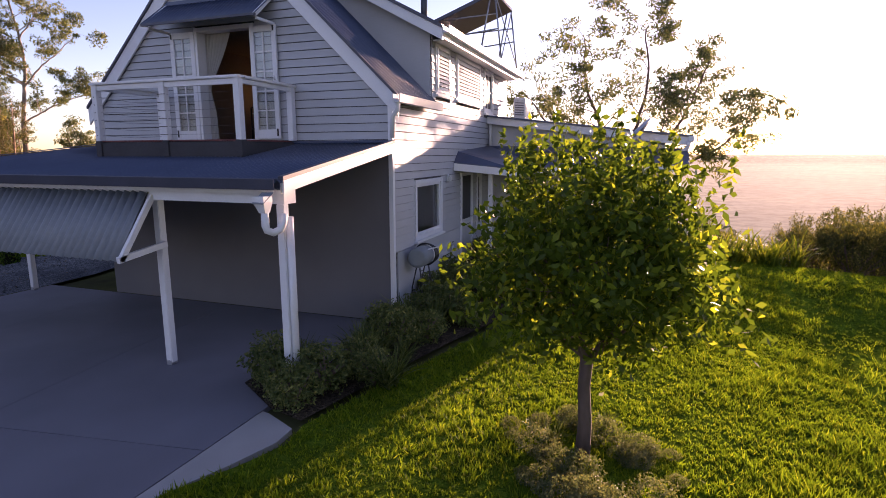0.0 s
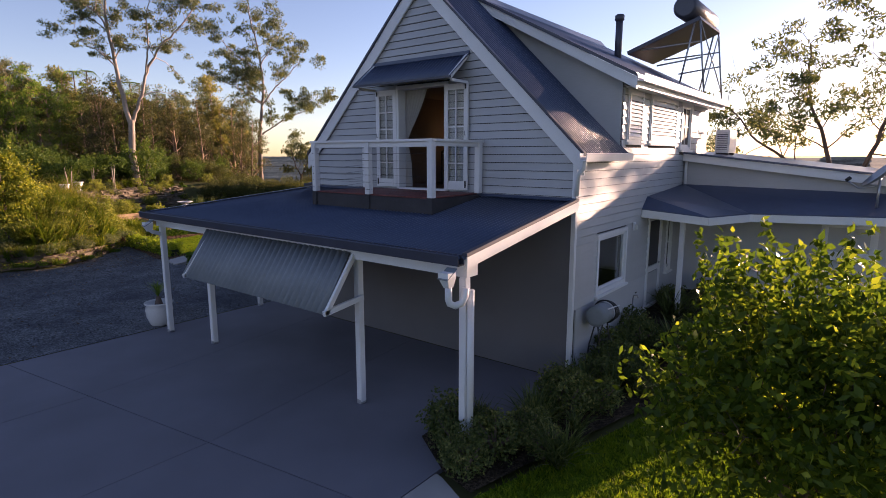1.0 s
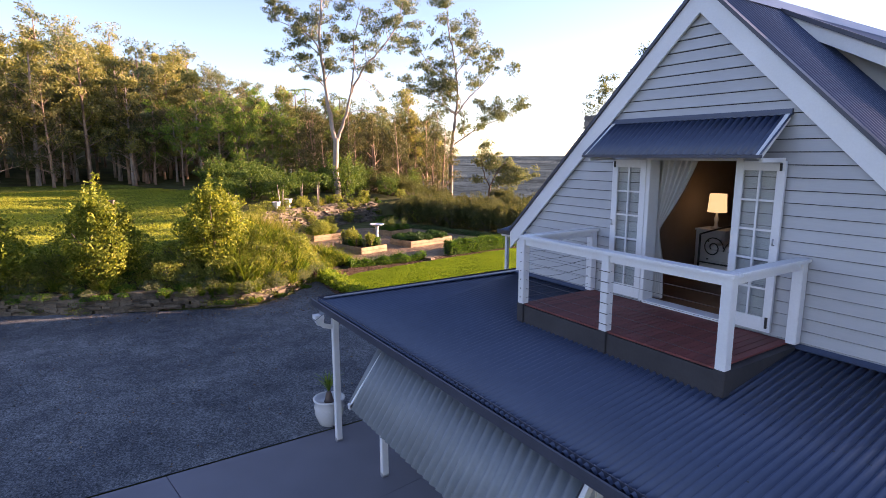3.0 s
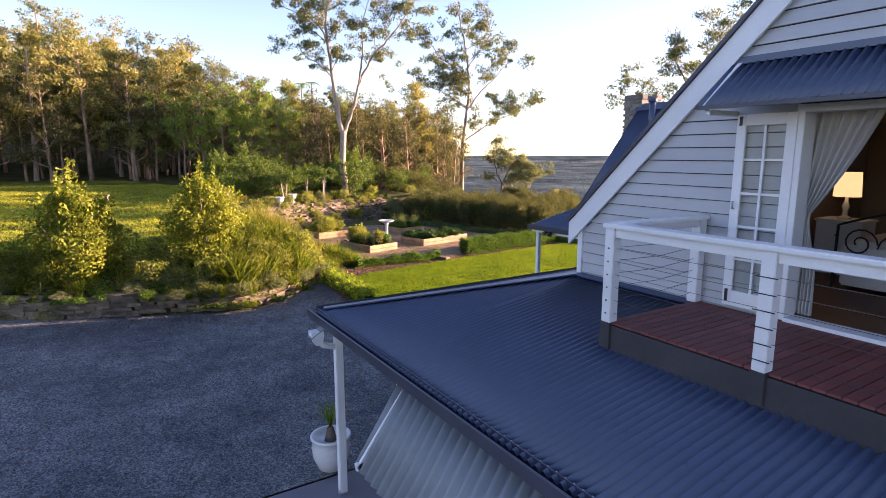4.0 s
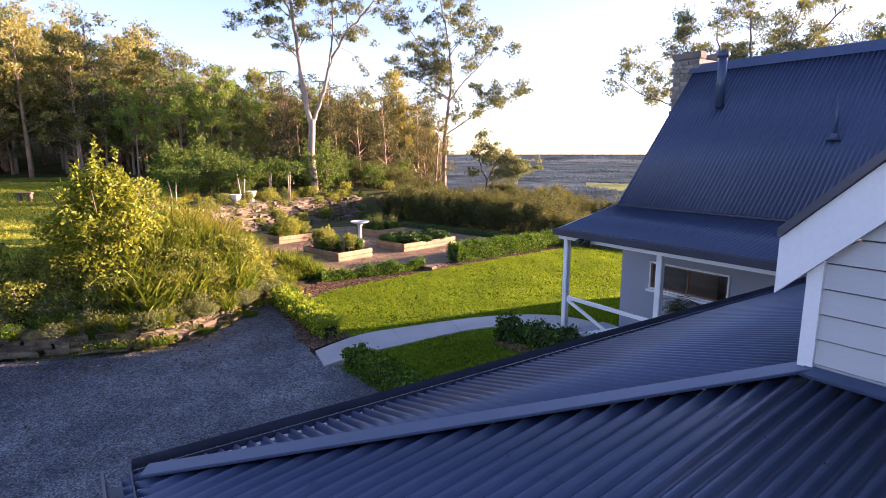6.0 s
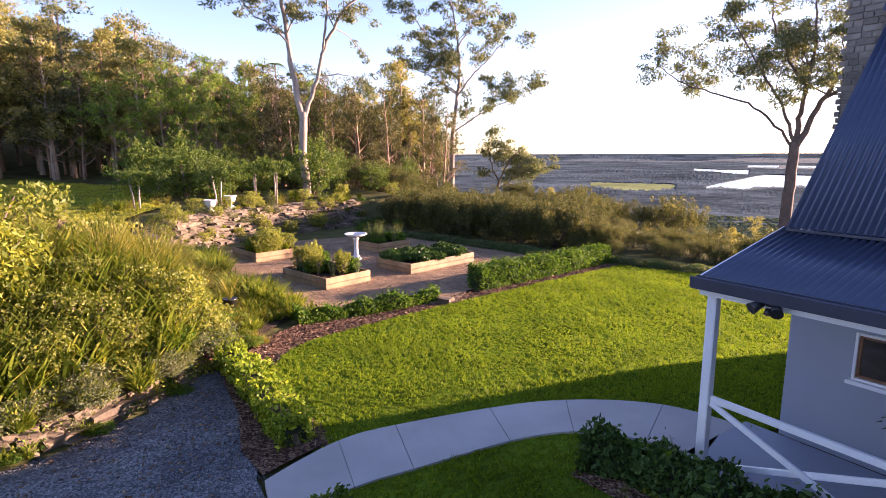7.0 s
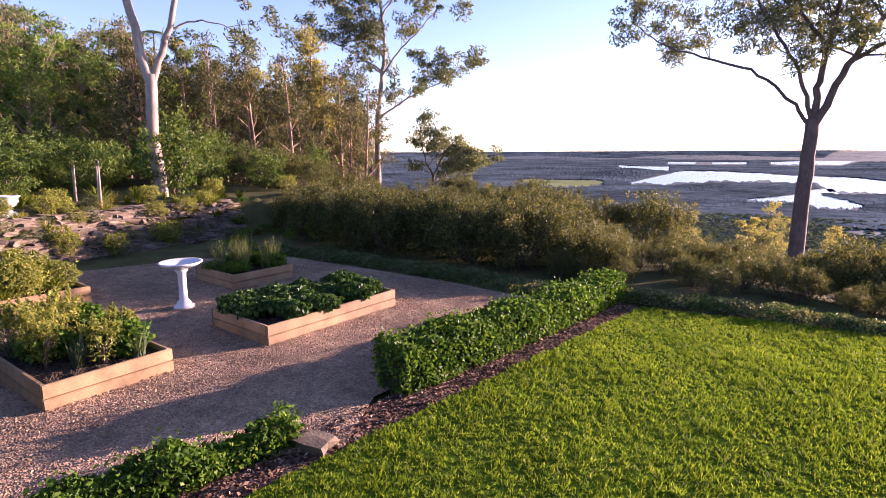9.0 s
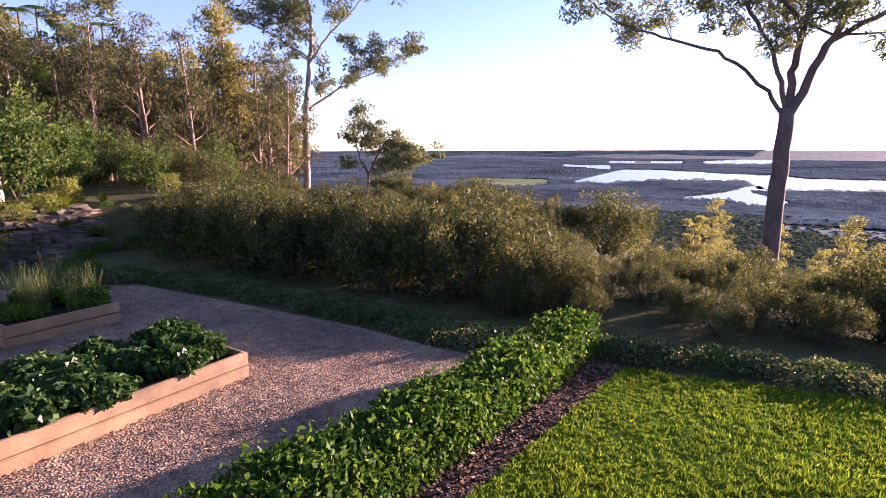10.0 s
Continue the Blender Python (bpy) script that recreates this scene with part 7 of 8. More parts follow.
def bush(name, label, mat, seed, radii, n, leaf, width=0.5, category="shrub", group="", up=0.0, stems=True, cone=0.0, plumes=0):
    """A shrub: stems under an uneven cloud of leaves that reaches the ground."""
    r = np.random.default_rng(seed)
    t = thing(name, label, category, group)
    d = r.normal(size=(n, 3)); d /= np.linalg.norm(d, axis=1)[:, None]
    f = 0.82 + 0.16 * np.sin(d[:, 0] * 6 + seed) * np.sin(d[:, 1] * 5 + seed * 2) + 0.14 * np.sin(d[:, 2] * 8 + seed)
    P = d * (f * r.uniform(0.4, 1, n) ** 0.4)[:, None] * np.array(radii)
    for _ in range(plumes):           # long feathery shoots
        e = r.normal(size=3); e[2] = abs(e[2]) + 0.35; e /= np.linalg.norm(e)
        m = 46
        q = e * r.uniform(0.6, r.uniform(1.1, 1.45), m)[:, None] + r.normal(size=(m, 3)) * 0.055
        P = np.concatenate([P, q * np.array(radii)])
    if cone:
        k = 1 - cone * (P[:, 2] / radii[2] * 0.5 + 0.5)
        P[:, 0] *= k * (1 + cone * 0.3); P[:, 1] *= k * (1 + cone * 0.3)
    P[:, 2] += radii[2] * 0.92
    P = P[P[:, 2] > 0.01]
    ob = new("foliage", raw_mesh("foliage", leaf_quads(r, P, leaf, leaf * width, droop=-up, flat=0.5), 4, mat))
    ob.parent = t
    if stems:
        bm = bmesh.new()
        for k in range(6):
            a = r.uniform(0, 6.28)
            e = Vector((math.cos(a) * radii[0] * 0.6, math.sin(a) * radii[1] * 0.6, radii[2] * r.uniform(0.9, 1.5)))
            tube(bm, [(0, 0, -0.05), e * 0.4 + Vector((0, 0, 0.1)), e], [0.03, 0.022, 0.008], 5)
        part("branchwork", bm, M_BARKD, t)
    return t


def wattle(seed):
    """A bush of many upright feathery heads over a dark inside."""
    r = np.random.default_rng(seed)
    t = thing("wattle_bush", "feathery olive wattle bush past the garden edge", "shrub", "wattle bushes")
    d = r.normal(size=(84, 3)); d[:, 2] = np.abs(d[:, 2]) * 0.9 - 0.15; d /= np.linalg.norm(d, axis=1)[:, None]
    bump = 0.86 + 0.2 * np.sin(d[:, 0] * 4 + seed) * np.sin(d[:, 1] * 4 + 2 * seed)
    heads = d * (bump * r.uniform(0.72, 1.08, 84))[:, None] * np.array([1.5, 1.5, 1.25]) + np.array([0, 0, 1.15])
    inner = r.normal(size=(60, 3)) * np.array([0.62, 0.62, 0.42]) + np.array([0, 0, 0.85])
    V = np.concatenate([leaf_clumps(r, heads, 0.25, 54, 0.15, 0.03, -0.9, 1.5), leaf_clumps(r, inner, 0.4, 26, 0.15, 0.035, -0.4, 1.0)])
    ob = new("foliage", raw_mesh("foliage", V, 4, M_WATTLE))
    ob.parent = t
    bm = bmesh.new()
    for k in range(0, 84, 9):
        e = Vector(heads[k])
        tube(bm, [(0, 0, -0.05), e * 0.5 + Vector((0, 0, -0.1)), e], [0.03, 0.02, 0.007], 5)
    part("branchwork", bm, M_BARKD, t)
    return t


P_STRAP = [clump("strap_leaf_plant", "bright green strap-leaved clump on the bank", "plant", M_AGAP, s, 64, 0.62, 0.042, group="bank plants") for s in (1, 2)]
P_TALLSTRAP = [clump("strap_leaf_plant", "tall glossy strap-leaved clump on the bank", "plant", M_AGAP, s, 80, 0.85, 0.046, (0.05, 0.75), 0.8, 0.3, "bank plants") for s in (3, 4)]
P_DARKSTRAP = [clump("strap_leaf_plant", "dark arching strap-leaved clump in the side bed", "plant", M_DARKSTRAP, s, 80, 0.75, 0.034, group="side bed") for s in (9, 10)]
P_GRASS = [clump("ornamental_grass", "fountain of golden ornamental grass", "grass", M_STRAW, s, 300, 1.2, 0.012, (0.1, 1.0), 1.0, 0.2, "bank plants") for s in (5, 6)]
P_DRY = [clump("ornamental_grass", "pale dry ornamental grass tuft", "grass", M_STRAW, s, 150, 0.75, 0.01, (0.05, 0.9), 0.8, 0.12, "bank plants") for s in (7, 8)]
P_SHRUB = [bush("shrub", "rounded olive-green garden shrub", M_SHRUB, s, (0.6, 0.6, 0.5), 1500, 0.075, group="bank plants") for s in (21, 22)]
P_LOW = [bush("groundcover", "low dark green groundcover mound", M_HEDGE, s, (0.5, 0.5, 0.22), 1100, 0.06, group="bank plants", stems=False) for s in (23, 24)]
P_GREY = [bush("groundcover", "grey-green silvery groundcover mound", M_EUCA, s, (0.5, 0.5, 0.24), 1300, 0.05, group="bank plants", stems=False) for s in (25, 26)]
P_GOLD = [bush("golden_shrub", "upright golden-green clipped lilly pilly shrub", M_GOLD, s, (1.7, 1.7, 1.42), 10000, 0.125, 0.42, group="golden shrubs", cone=0.72, up=0.4, plumes=22) for s in (27, 28)]
P_WATTLE = [wattle(s) for s in (29, 30, 31)]
P_LUSHBUSH = [bush("lush_bush", "green leafy bush below the wood's edge, darkened in colour for the wood's shade", M_LUSHD, s, (1.2, 1.2, 1.1), 3200, 0.13, 0.34, group="understory", up=-0.3, plumes=14) for s in (35, 36)]
P_DARKBUSH = [bush("dark_shrub", "dark dense shrub in the house's shade", M_EUCA4, s, (0.55, 0.55, 0.42), 1500, 0.07, group="side bed") for s in (33, 34)]
srng = np.random.default_rng(14)
ONCE = {}


def put(protos, x, y, s=1.0, tall=1.0, z=None):
    fresh = [q for q in protos if q.name not in ONCE]
    pr = fresh[0] if fresh else protos[int(srng.integers(0, len(protos)))]
    zz = land1(x, y) if z is None else z
    m = pose(x, y, zz, 0, 0, float(srng.uniform(0, 360))) @ Matrix.Diagonal((s, s, s * tall, 1))
    if pr.name not in ONCE:           # the first use moves the grown one itself
        ONCE[pr.name] = 1
        pr.matrix_basis = m
        return pr
    return copy_thing(pr, m)


# the bank above the stone wall
wl = catmull(WALL_LINE[1:], 10)
for i, (x, y) in enumerate(wl):
    if y < -9:
        continue
    for row in range(5):
        ox = row * 0.55 + srng.uniform(-0.15, 0.15)
        px, py = x - 0.3 - ox + 0.1 * row, y + srng.uniform(-0.2, 0.2)
        if i % 2 and row > 2:
            continue
        k = srng.uniform()
        if row == 0:
            put(P_GREY if k < 0.5 else P_DRY, x - 0.12, py, float(srng.uniform(0.45, 0.7)), z=0.42)
            if k < 0.1:
                put(P_STRAP, x + 0.22, py, float(srng.uniform(0.35, 0.55)), z=0.0)
            put(P_GREY if k < 0.4 else (P_LOW if k < 0.7 else P_STRAP), px, py, float(srng.uniform(0.6, 1.0)))
        elif row < 3:
            put(P_STRAP if k < 0.35 else (P_SHRUB if k < 0.65 else (P_DRY if k < 0.8 else P_GREY)), px, py, float(srng.uniform(0.7, 1.1)))
        else:
            put(P_SHRUB if k < 0.5 else (P_DRY if k < 0.8 else P_STRAP), px, py, float(srng.uniform(0.6, 1.0)))
rl0 = catmull(ROCK_LINE[1:], 8)
# low cover over the bank, some of it spilling over the stones
def cover(name, label, spots, mat, seed, leaf=0.05, per=300):
    """Many small leaf mounds grown together."""
    r = np.random.default_rng(seed)
    P = []
    for x, y, z, s in spots:
        d = r.normal(size=(per, 3)); d /= np.linalg.norm(d, axis=1)[:, None]; d[:, 2] = np.abs(d[:, 2])
        P.append(np.array([x, y, z]) + d * (s * r.uniform(0.5, 1, (per, 1)) ** 0.5) * np.array([1, 1, 0.6]))
    ob = new(name, raw_mesh(name, leaf_quads(r, np.concatenate(P), leaf, leaf * 0.5, droop=-0.2, flat=0.5), 4, mat))
    return tagged(ob, label, "groundcover", "", "stuff")


terr = []
for k in range(190):
    x, y = rl0[int(srng.integers(0, len(rl0) - 1))]
    d = srng.uniform(0.0, 1.9)
    px, py = float(x - 0.85 * d), float(y + 0.5 * d)
    terr.append((px, py, land1(px, py), float(srng.uniform(0.12, 0.3))))
cover("terrace_groundcover", "small green plants between the terrace stones", terr, M_AGAP, 85, 0.06, 160)
spots = [[], []]
for k in range(420):
    x, y = wl[int(srng.integers(0, len(wl) - 1))]
    if y > -9:
        d = srng.uniform(0.05, 2.5)
        px, py = float(x - 0.96 * d), float(y + 0.25 * d)
        spots[int(srng.uniform() < 0.4)].append((px, py, land1(px, py), float(srng.uniform(0.25, 0.5))))
for x, y in wl:
    if -9 < y < -0.8 and srng.uniform() < 0.75:
        spots[1].append((float(x + srng.uniform(-0.1, 0.1)), float(y + srng.uniform(-0.2, 0.2)), float(srng.uniform(0.38, 0.5)), float(srng.uniform(0.18, 0.34))))
cover("bank_groundcover", "grey-green low shrubs covering the bank", spots[0], M_SHRUB, 81, 0.06)
cover("bank_groundcover", "dark green low cover spilling over the stones", spots[1], M_HEDGE, 82)
# big mound of straps and golden grass at the bank's end
for k in range(150):
    x, y = srng.uniform(-23.3, -18.3), srng.uniform(0.6, 5.2)
    s = side_of(TERRACE, np.array([x]), np.array([y]))[0]
    if s < 0.25 or s > 4.2:
        continue
    if s < 2.3:
        put(P_TALLSTRAP, x, y, float(srng.uniform(0.9, 1.25)))
    else:
        put(P_GRASS if srng.uniform() < 0.65 else P_TALLSTRAP, x, y, float(srng.uniform(0.9, 1.3)))
for x, y, s in ((-21.4, 2.6, 1.5), (-21.8, 3.4, 1.5), (-22.6, 2.9, 1.4), (-22.2, 4.2, 1.15), (-20.8, 3.4, 1.1), (-23.3, 3.9, 1.1), (-24.4, 4.4, 1.0), (-20.6, -3.7, 0.9), (-20.9, -5.0, 0.9), (-19.6, -1.1, 0.8)):
    put(P_GRASS, x, y, s)
for x, y, s in ((-23.0, 1.6, 1.5), (-24.5, 2.8, 1.6), (-23.8, 3.6, 1.3), (-26.0, 3.8, 1.3)):
    put(P_SHRUB, x, y, s, 1.3)
for x, y, s in ((-19.9, 0.6, 1.0), (-20.4, -2.8, 1.08), (-21.2, -6.2, 1.05), (-22.6, -9.6, 1.0)):
    put(P_GOLD, x, y, s)
for x, y in wl:                       # straps and shrubs hanging over the wall's end
    if -1.2 < y < 5.2:
        put(P_STRAP if srng.uniform() < 0.6 else P_GREY, float(x + srng.uniform(-0.05, 0.2)), float(y + srng.uniform(-0.2, 0.2)), float(srng.uniform(0.55, 0.85)), z=0.36)
        if srng.uniform() < 0.3:
            put(P_LOW, float(x + srng.uniform(0.1, 0.3)), float(y + srng.uniform(-0.2, 0.2)), float(srng.uniform(0.4, 0.6)), z=0.0)
# strip between bank and gravel garden
for k in range(46):
    f = srng.uniform()
    x, y = -20.6 - 2.6 * f + srng.uniform(-0.5, 0.5), 5.5 + 0.55 * f + srng.uniform(-0.5, 0.5)
    put(P_STRAP if k % 3 else P_DRY, x, y, float(srng.uniform(0.5, 0.8)))
for k in range(26):
    x, y = srng.uniform(-21.6, -19.7), srng.uniform(4.0, 5.3)
    put(P_LOW if k % 3 == 0 else (P_STRAP if k % 3 == 1 else P_DRY), x, y, float(srng.uniform(0.4, 0.75)))
for k in range(22):
    x, y = srng.uniform(-25.0, -21.4), srng.uniform(5.8, 6.7)
    put(P_STRAP, x, y, float(srng.uniform(0.7, 1.0)))
for k in range(40):
    x, y = srng.uniform(-25.5, -21.8), srng.uniform(4.6, 6.0)
    put(P_STRAP if k % 2 else P_DRY, x, y, float(srng.uniform(0.6, 1.0)))
for k in range(54):
    x = srng.uniform(-30.5, -21.8)
    y = float(np.interp(x, [-30.5, -29.0, -25.5, -21.8], [6.2, 5.7, 5.6, 6.2])) + srng.uniform(-0.35, 0.3)
    put(P_TALLSTRAP if k % 3 else P_STRAP, x, y, float(srng.uniform(0.75, 1.1)))
# rock garden and terrace plants
rl = catmull(ROCK_LINE, 8)
for i, (x, y) in enumerate(rl):
    for k in range(3):
        px, py = x - srng.uniform(-0.2, 2.6), y + srng.uniform(-0.6, 0.9)
        q = srng.uniform()
        put(P_STRAP if q < 0.3 else (P_GREY if q < 0.5 else (P_SHRUB if q < 0.75 else P_DRY)), px, py, float(srng.uniform(0.5, 0.95)))
for k in range(64):
    x, y = srng.uniform(-52, -39.5), srng.uniform(5.5, 27)
    put(P_LUSHBUSH if y < 18 or k % 5 == 0 else P_WATTLE, x, y, float(srng.uniform(0.8, 1.5)) * (1.0 if y < 18 else 0.75))
for k in range(26):
    x, y = srng.uniform(-39.5, -36.8), srng.uniform(3, 15)
    put(P_STRAP if k % 3 else P_DRY, x, y, float(srng.uniform(0.9, 1.4)))
for k in range(40):
    x, y = srng.uniform(-38, -33.2), srng.uniform(13.8, 21)
    put(P_LOW if k % 3 else P_SHRUB, x, y, float(srng.uniform(0.6, 1.1)))
# wattle bushes beyond the garden and the lawn
def wattle_at(x, y, top):
    """A wattle rooted on the slope and grown up to the height given."""
    sc = min(max((top - land1(x, y)) / 2.3, 0.3 + 0.12 * float(srng.uniform())), 1.5)
    put(P_WATTLE, x, y, sc, 1.0)


for k in range(56):                   # tall group past the gravel garden
    x = -36.5 + 13.4 * (k + srng.uniform(0, 1)) / 56
    y = float(np.interp(x, [-36.5, -32.0, -28.0, -23.0], [16.8, 16.8, 17.6, 18.6])) + srng.uniform(0, 2.6)
    wattle_at(x, y, 1.95 + srng.uniform(-0.5, 0.25) - 0.9 * float(smooth01(-25.6, -23.4, x)))
for k in range(78):                   # lower group past the lawn, set back down the slope
    x = -24.0 + 17 * (k + srng.uniform(0, 1)) / 78
    front = k % 5 < 2
    y = float(np.interp(x, [-26.5, -23.4, -22.0, -16.1, -7.0], [17.3, 17.9, 18.9, 21.0, 23.4])) + (srng.uniform(0.3, 1.6) if front else srng.uniform(2.6, 5.4))
    wattle_at(x, y, srng.uniform(-0.3, 0.25) if front else srng.uniform(0.55, 1.15) - 0.25 * float(smooth01(-17, -13, x)))
for k in range(100):                  # and on down the slope
    x, y = srng.uniform(-44, -28) if k < 50 else srng.uniform(-30, -6), srng.uniform(20.5, 34)
    wattle_at(x, y, 1.75 - 0.03 * (y - 22) + srng.uniform(-0.4, 0.2) if x < -29 else 0.2 - 0.1 * (y - 22))
for k in range(16):
    x, y = srng.uniform(5.0, 17), srng.uniform(14, 21)
    put(P_WATTLE, x, y, float(srng.uniform(0.75, 1.15)), 1.1)
for x, y, sc in ((7.6, 11.2, 0.5), (8.6, 10.6, 0.58), (9.4, 11.4, 0.62), (10.6, 9.8, 0.66), (11.6, 9.4, 0.8), (12.2, 7.8, 0.85), (13.2, 8.2, 1.0), (13.4, 6.0, 0.95), (8.6, 12.6, 0.7), (14.2, 6.3, 1.0), (9.6, 13.2, 0.8), (10.8, 12.4, 0.9), (12.0, 11.2, 0.95), (11.4, 13.8, 1.0)):
    put(P_WATTLE, x, y, sc * 1.15, 1.2)
for x, y, sc in ((5.3, 8.7, 0.9), (5.8, 9.0, 1.0), (6.4, 8.8, 0.95), (6.9, 9.3, 1.0), (4.9, 9.2, 0.8)):
    put(P_TALLSTRAP, x, y, sc)
# low border along the lawn's and the gravel's far edge
border = catmull([(-33.0, 13.4), (-31.0, 15.2), (-28.0, 16.0), (-25.2, 16.7), (-23.4, 16.9), (-22.0, 17.9), (-18.7, 19.1), (-16.1, 20.1), (-12.0, 21.5), (-8.0, 22.2)], 9)
edge_spots = [[], []]
for i, (x, y) in enumerate(border):
    for k in range(4):
        px, py = float(x + srng.uniform(-0.3, 0.3)), float(y + srng.uniform(-0.25, 0.35))
        edge_spots[k % 2].append((px, py, land1(px, py), float(srng.uniform(0.28, 0.42))))
cover("edge_groundcover", "low grey-green edging along the lawn's end", edge_spots[0], M_EUCA, 83)
cover("edge_groundcover", "low dark green edging along the lawn's end", edge_spots[1], M_HEDGE2, 84)
# bed along the side of the house, and round the citrus tree
for k in range(70):
    y = srng.uniform(-0.25, 8.2)
    wid = 0.9 + 0.10 * y
    x = srng.uniform(0.05 if y > 0.9 else -0.45, wid * 0.95 + 0.1)
    q = srng.uniform()
    put(P_DARKBUSH if q < 0.4 else P_DARKSTRAP, x, y, float(srng.uniform(0.6, 1.0)))
for x, y, sc in ((-0.42, 0.3, 0.75), (-0.12, 0.05, 0.8), (0.22, -0.22, 0.8), (0.3, 0.3, 0.9), (-0.1, 0.55, 0.7)):
    put(P_DARKBUSH, x, y, sc)
for k in range(44):
    a, rr = srng.uniform(0, 6.28), 0.1 + 0.72 * math.sqrt(srng.uniform())
    put(P_GREY if k % 5 else P_DARKSTRAP, 3.3 + rr * math.cos(a), -0.22 + rr * math.sin(a), float(srng.uniform(0.35, 0.52)) * (1.0 if k % 5 else 0.6), 1.2)


def hedge(name, label, line, width, height, seed, density=1000, leaf=0.075, mat=None, ragged=0.0):
    """A clipped hedge along a line: solid near-black green core and a skin of leaves with a ragged outline."""
    r = np.random.default_rng(seed)
    t = thing(name, label, "hedge")
    L = catmull(line, 10)
    bm = bmesh.new()
    prev = None
    for i, p in enumerate(L):
        q = L[min(i + 1, len(L) - 1)] - L[max(i - 1, 0)]
        n = np.array([-q[1], q[0]]) / (np.linalg.norm(q) + 1e-9)
        z = land1(*p)
        w, h = width * 0.36 * (1 - 0.6 * ragged), height * 0.78 * (1 - 0.8 * ragged)
        ring = [bm.verts.new((p[0] + n[0] * a, p[1] + n[1] * a, z + b)) for a, b in ((-w, 0), (-w, h), (w, h), (w, 0))]
        if prev:
            for k in range(3):
                bm.faces.new((prev[k], prev[k + 1], ring[k + 1], ring[k]))
        else:
            bm.faces.new(ring)
        prev = ring
    bm.faces.new(prev[::-1])
    bmesh.ops.recalc_face_normals(bm, faces=bm.faces)
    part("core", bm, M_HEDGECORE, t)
    P = []
    for a, b in zip(L, L[1:]):
        q = b - a
        ln = np.linalg.norm(q)
        n = np.array([-q[1], q[0]]) / (ln + 1e-9)
        m = int(density * ln * (2 * height + width))
        f = r.uniform(0, 1, m)
        per = r.uniform(0, 2 * height + width, m)
        side = np.where(per < height, -width / 2, np.where(per < height + width, per - height - width / 2, width / 2))
        up = np.where(per < height, per, np.where(per < height + width, height, 2 * height + width - per))
        base = a + f[:, None] * q
        wob = 0.05 * np.sin(base[:, 0] * 5 + seed) + 0.05 * np.sin(base[:, 1] * 4.3 + up * 6)
        wob = wob + 0.05 * np.sin(base[:, 0] * 17 + up * 9 + seed) * np.sin(base[:, 1] * 15 + side * 11)
        dip = 1 - ragged * (0.5 + 0.5 * np.sin(base[:, 1] * 4.7 + base[:, 0] * 3.9 + seed) * np.sin(base[:, 1] * 2.3 + base[:, 0] * 5.1))
        inn = (1 - r.uniform(0, 0.28, m) + wob) * (0.4 + 0.6 * dip)
        xy = base + n * (side * inn)[:, None]
        z = land(xy[:, 0], xy[:, 1]) + up * dip * (1 - r.uniform(0, 0.1, m) + wob) + np.where(r.uniform(size=m) < 0.08, r.uniform(0, 0.14, m), 0)
        P.append(np.column_stack([xy, z]))
    # the two ends
    for p, q in ((L[0], L[1]), (L[-1], L[-2])):
        d = (p - q) / np.linalg.norm(p - q)
        n = np.array([-d[1], d[0]])
        m = int(density * width * height)
        xy = p + d * r.uniform(-0.08, 0.06, (m, 1)) + n * r.uniform(-width / 2, width / 2, (m, 1))
        P.append(np.column_stack([xy, land(xy[:, 0], xy[:, 1]) + r.uniform(0, height, m)]))
    ob = new("leaves", raw_mesh("leaves", leaf_quads(r, np.concatenate(P), leaf, leaf * 0.55, droop=-0.4, flat=0.5), 4, mat or M_HEDGE))
    ob.parent = t
    return t


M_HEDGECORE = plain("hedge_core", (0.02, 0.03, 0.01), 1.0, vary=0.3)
hedge("hedge", "clipped bright green hedge between gravel and lawn", [(-21.35, 11.5), (-21.5, 13.5), (-21.7, 15.6), (-21.95, 17.6)], 0.64, 0.64, 1, 1700, 0.072)
hedge("hedge", "low leafy hedge by the gravel garden", [(-20.95, 6.2), (-20.95, 7.4), (-20.95, 8.6), (-21.0, 9.9)], 0.48, 0.42, 2, 1400, 0.07, None, 0.55)
hedge("hedge", "low bright hedge along the driveway's end", [(-15.9, 4.4), (-16.7, 4.4), (-17.5, 4.4), (-18.4, 4.36), (-19.3, 4.25)], 0.55, 0.5, 3, 800, 0.085, M_LIME, 0.5)
hedge("hedge", "low hedge edging the shaded lawn patch", [(-14.1, 4.07), (-13.2, 4.15), (-12.3, 4.18), (-11.1, 4.14)], 0.45, 0.4, 4, 1100, 0.075)
hedge("hedge", "shaded shrub hedge along the verandah", [(-13.05, 6.85), (-12.4, 7.05), (-11.6, 7.2), (-10.6, 7.25)], 0.55, 0.5, 5, 1100, 0.08, M_HEDGE2, 0.45)

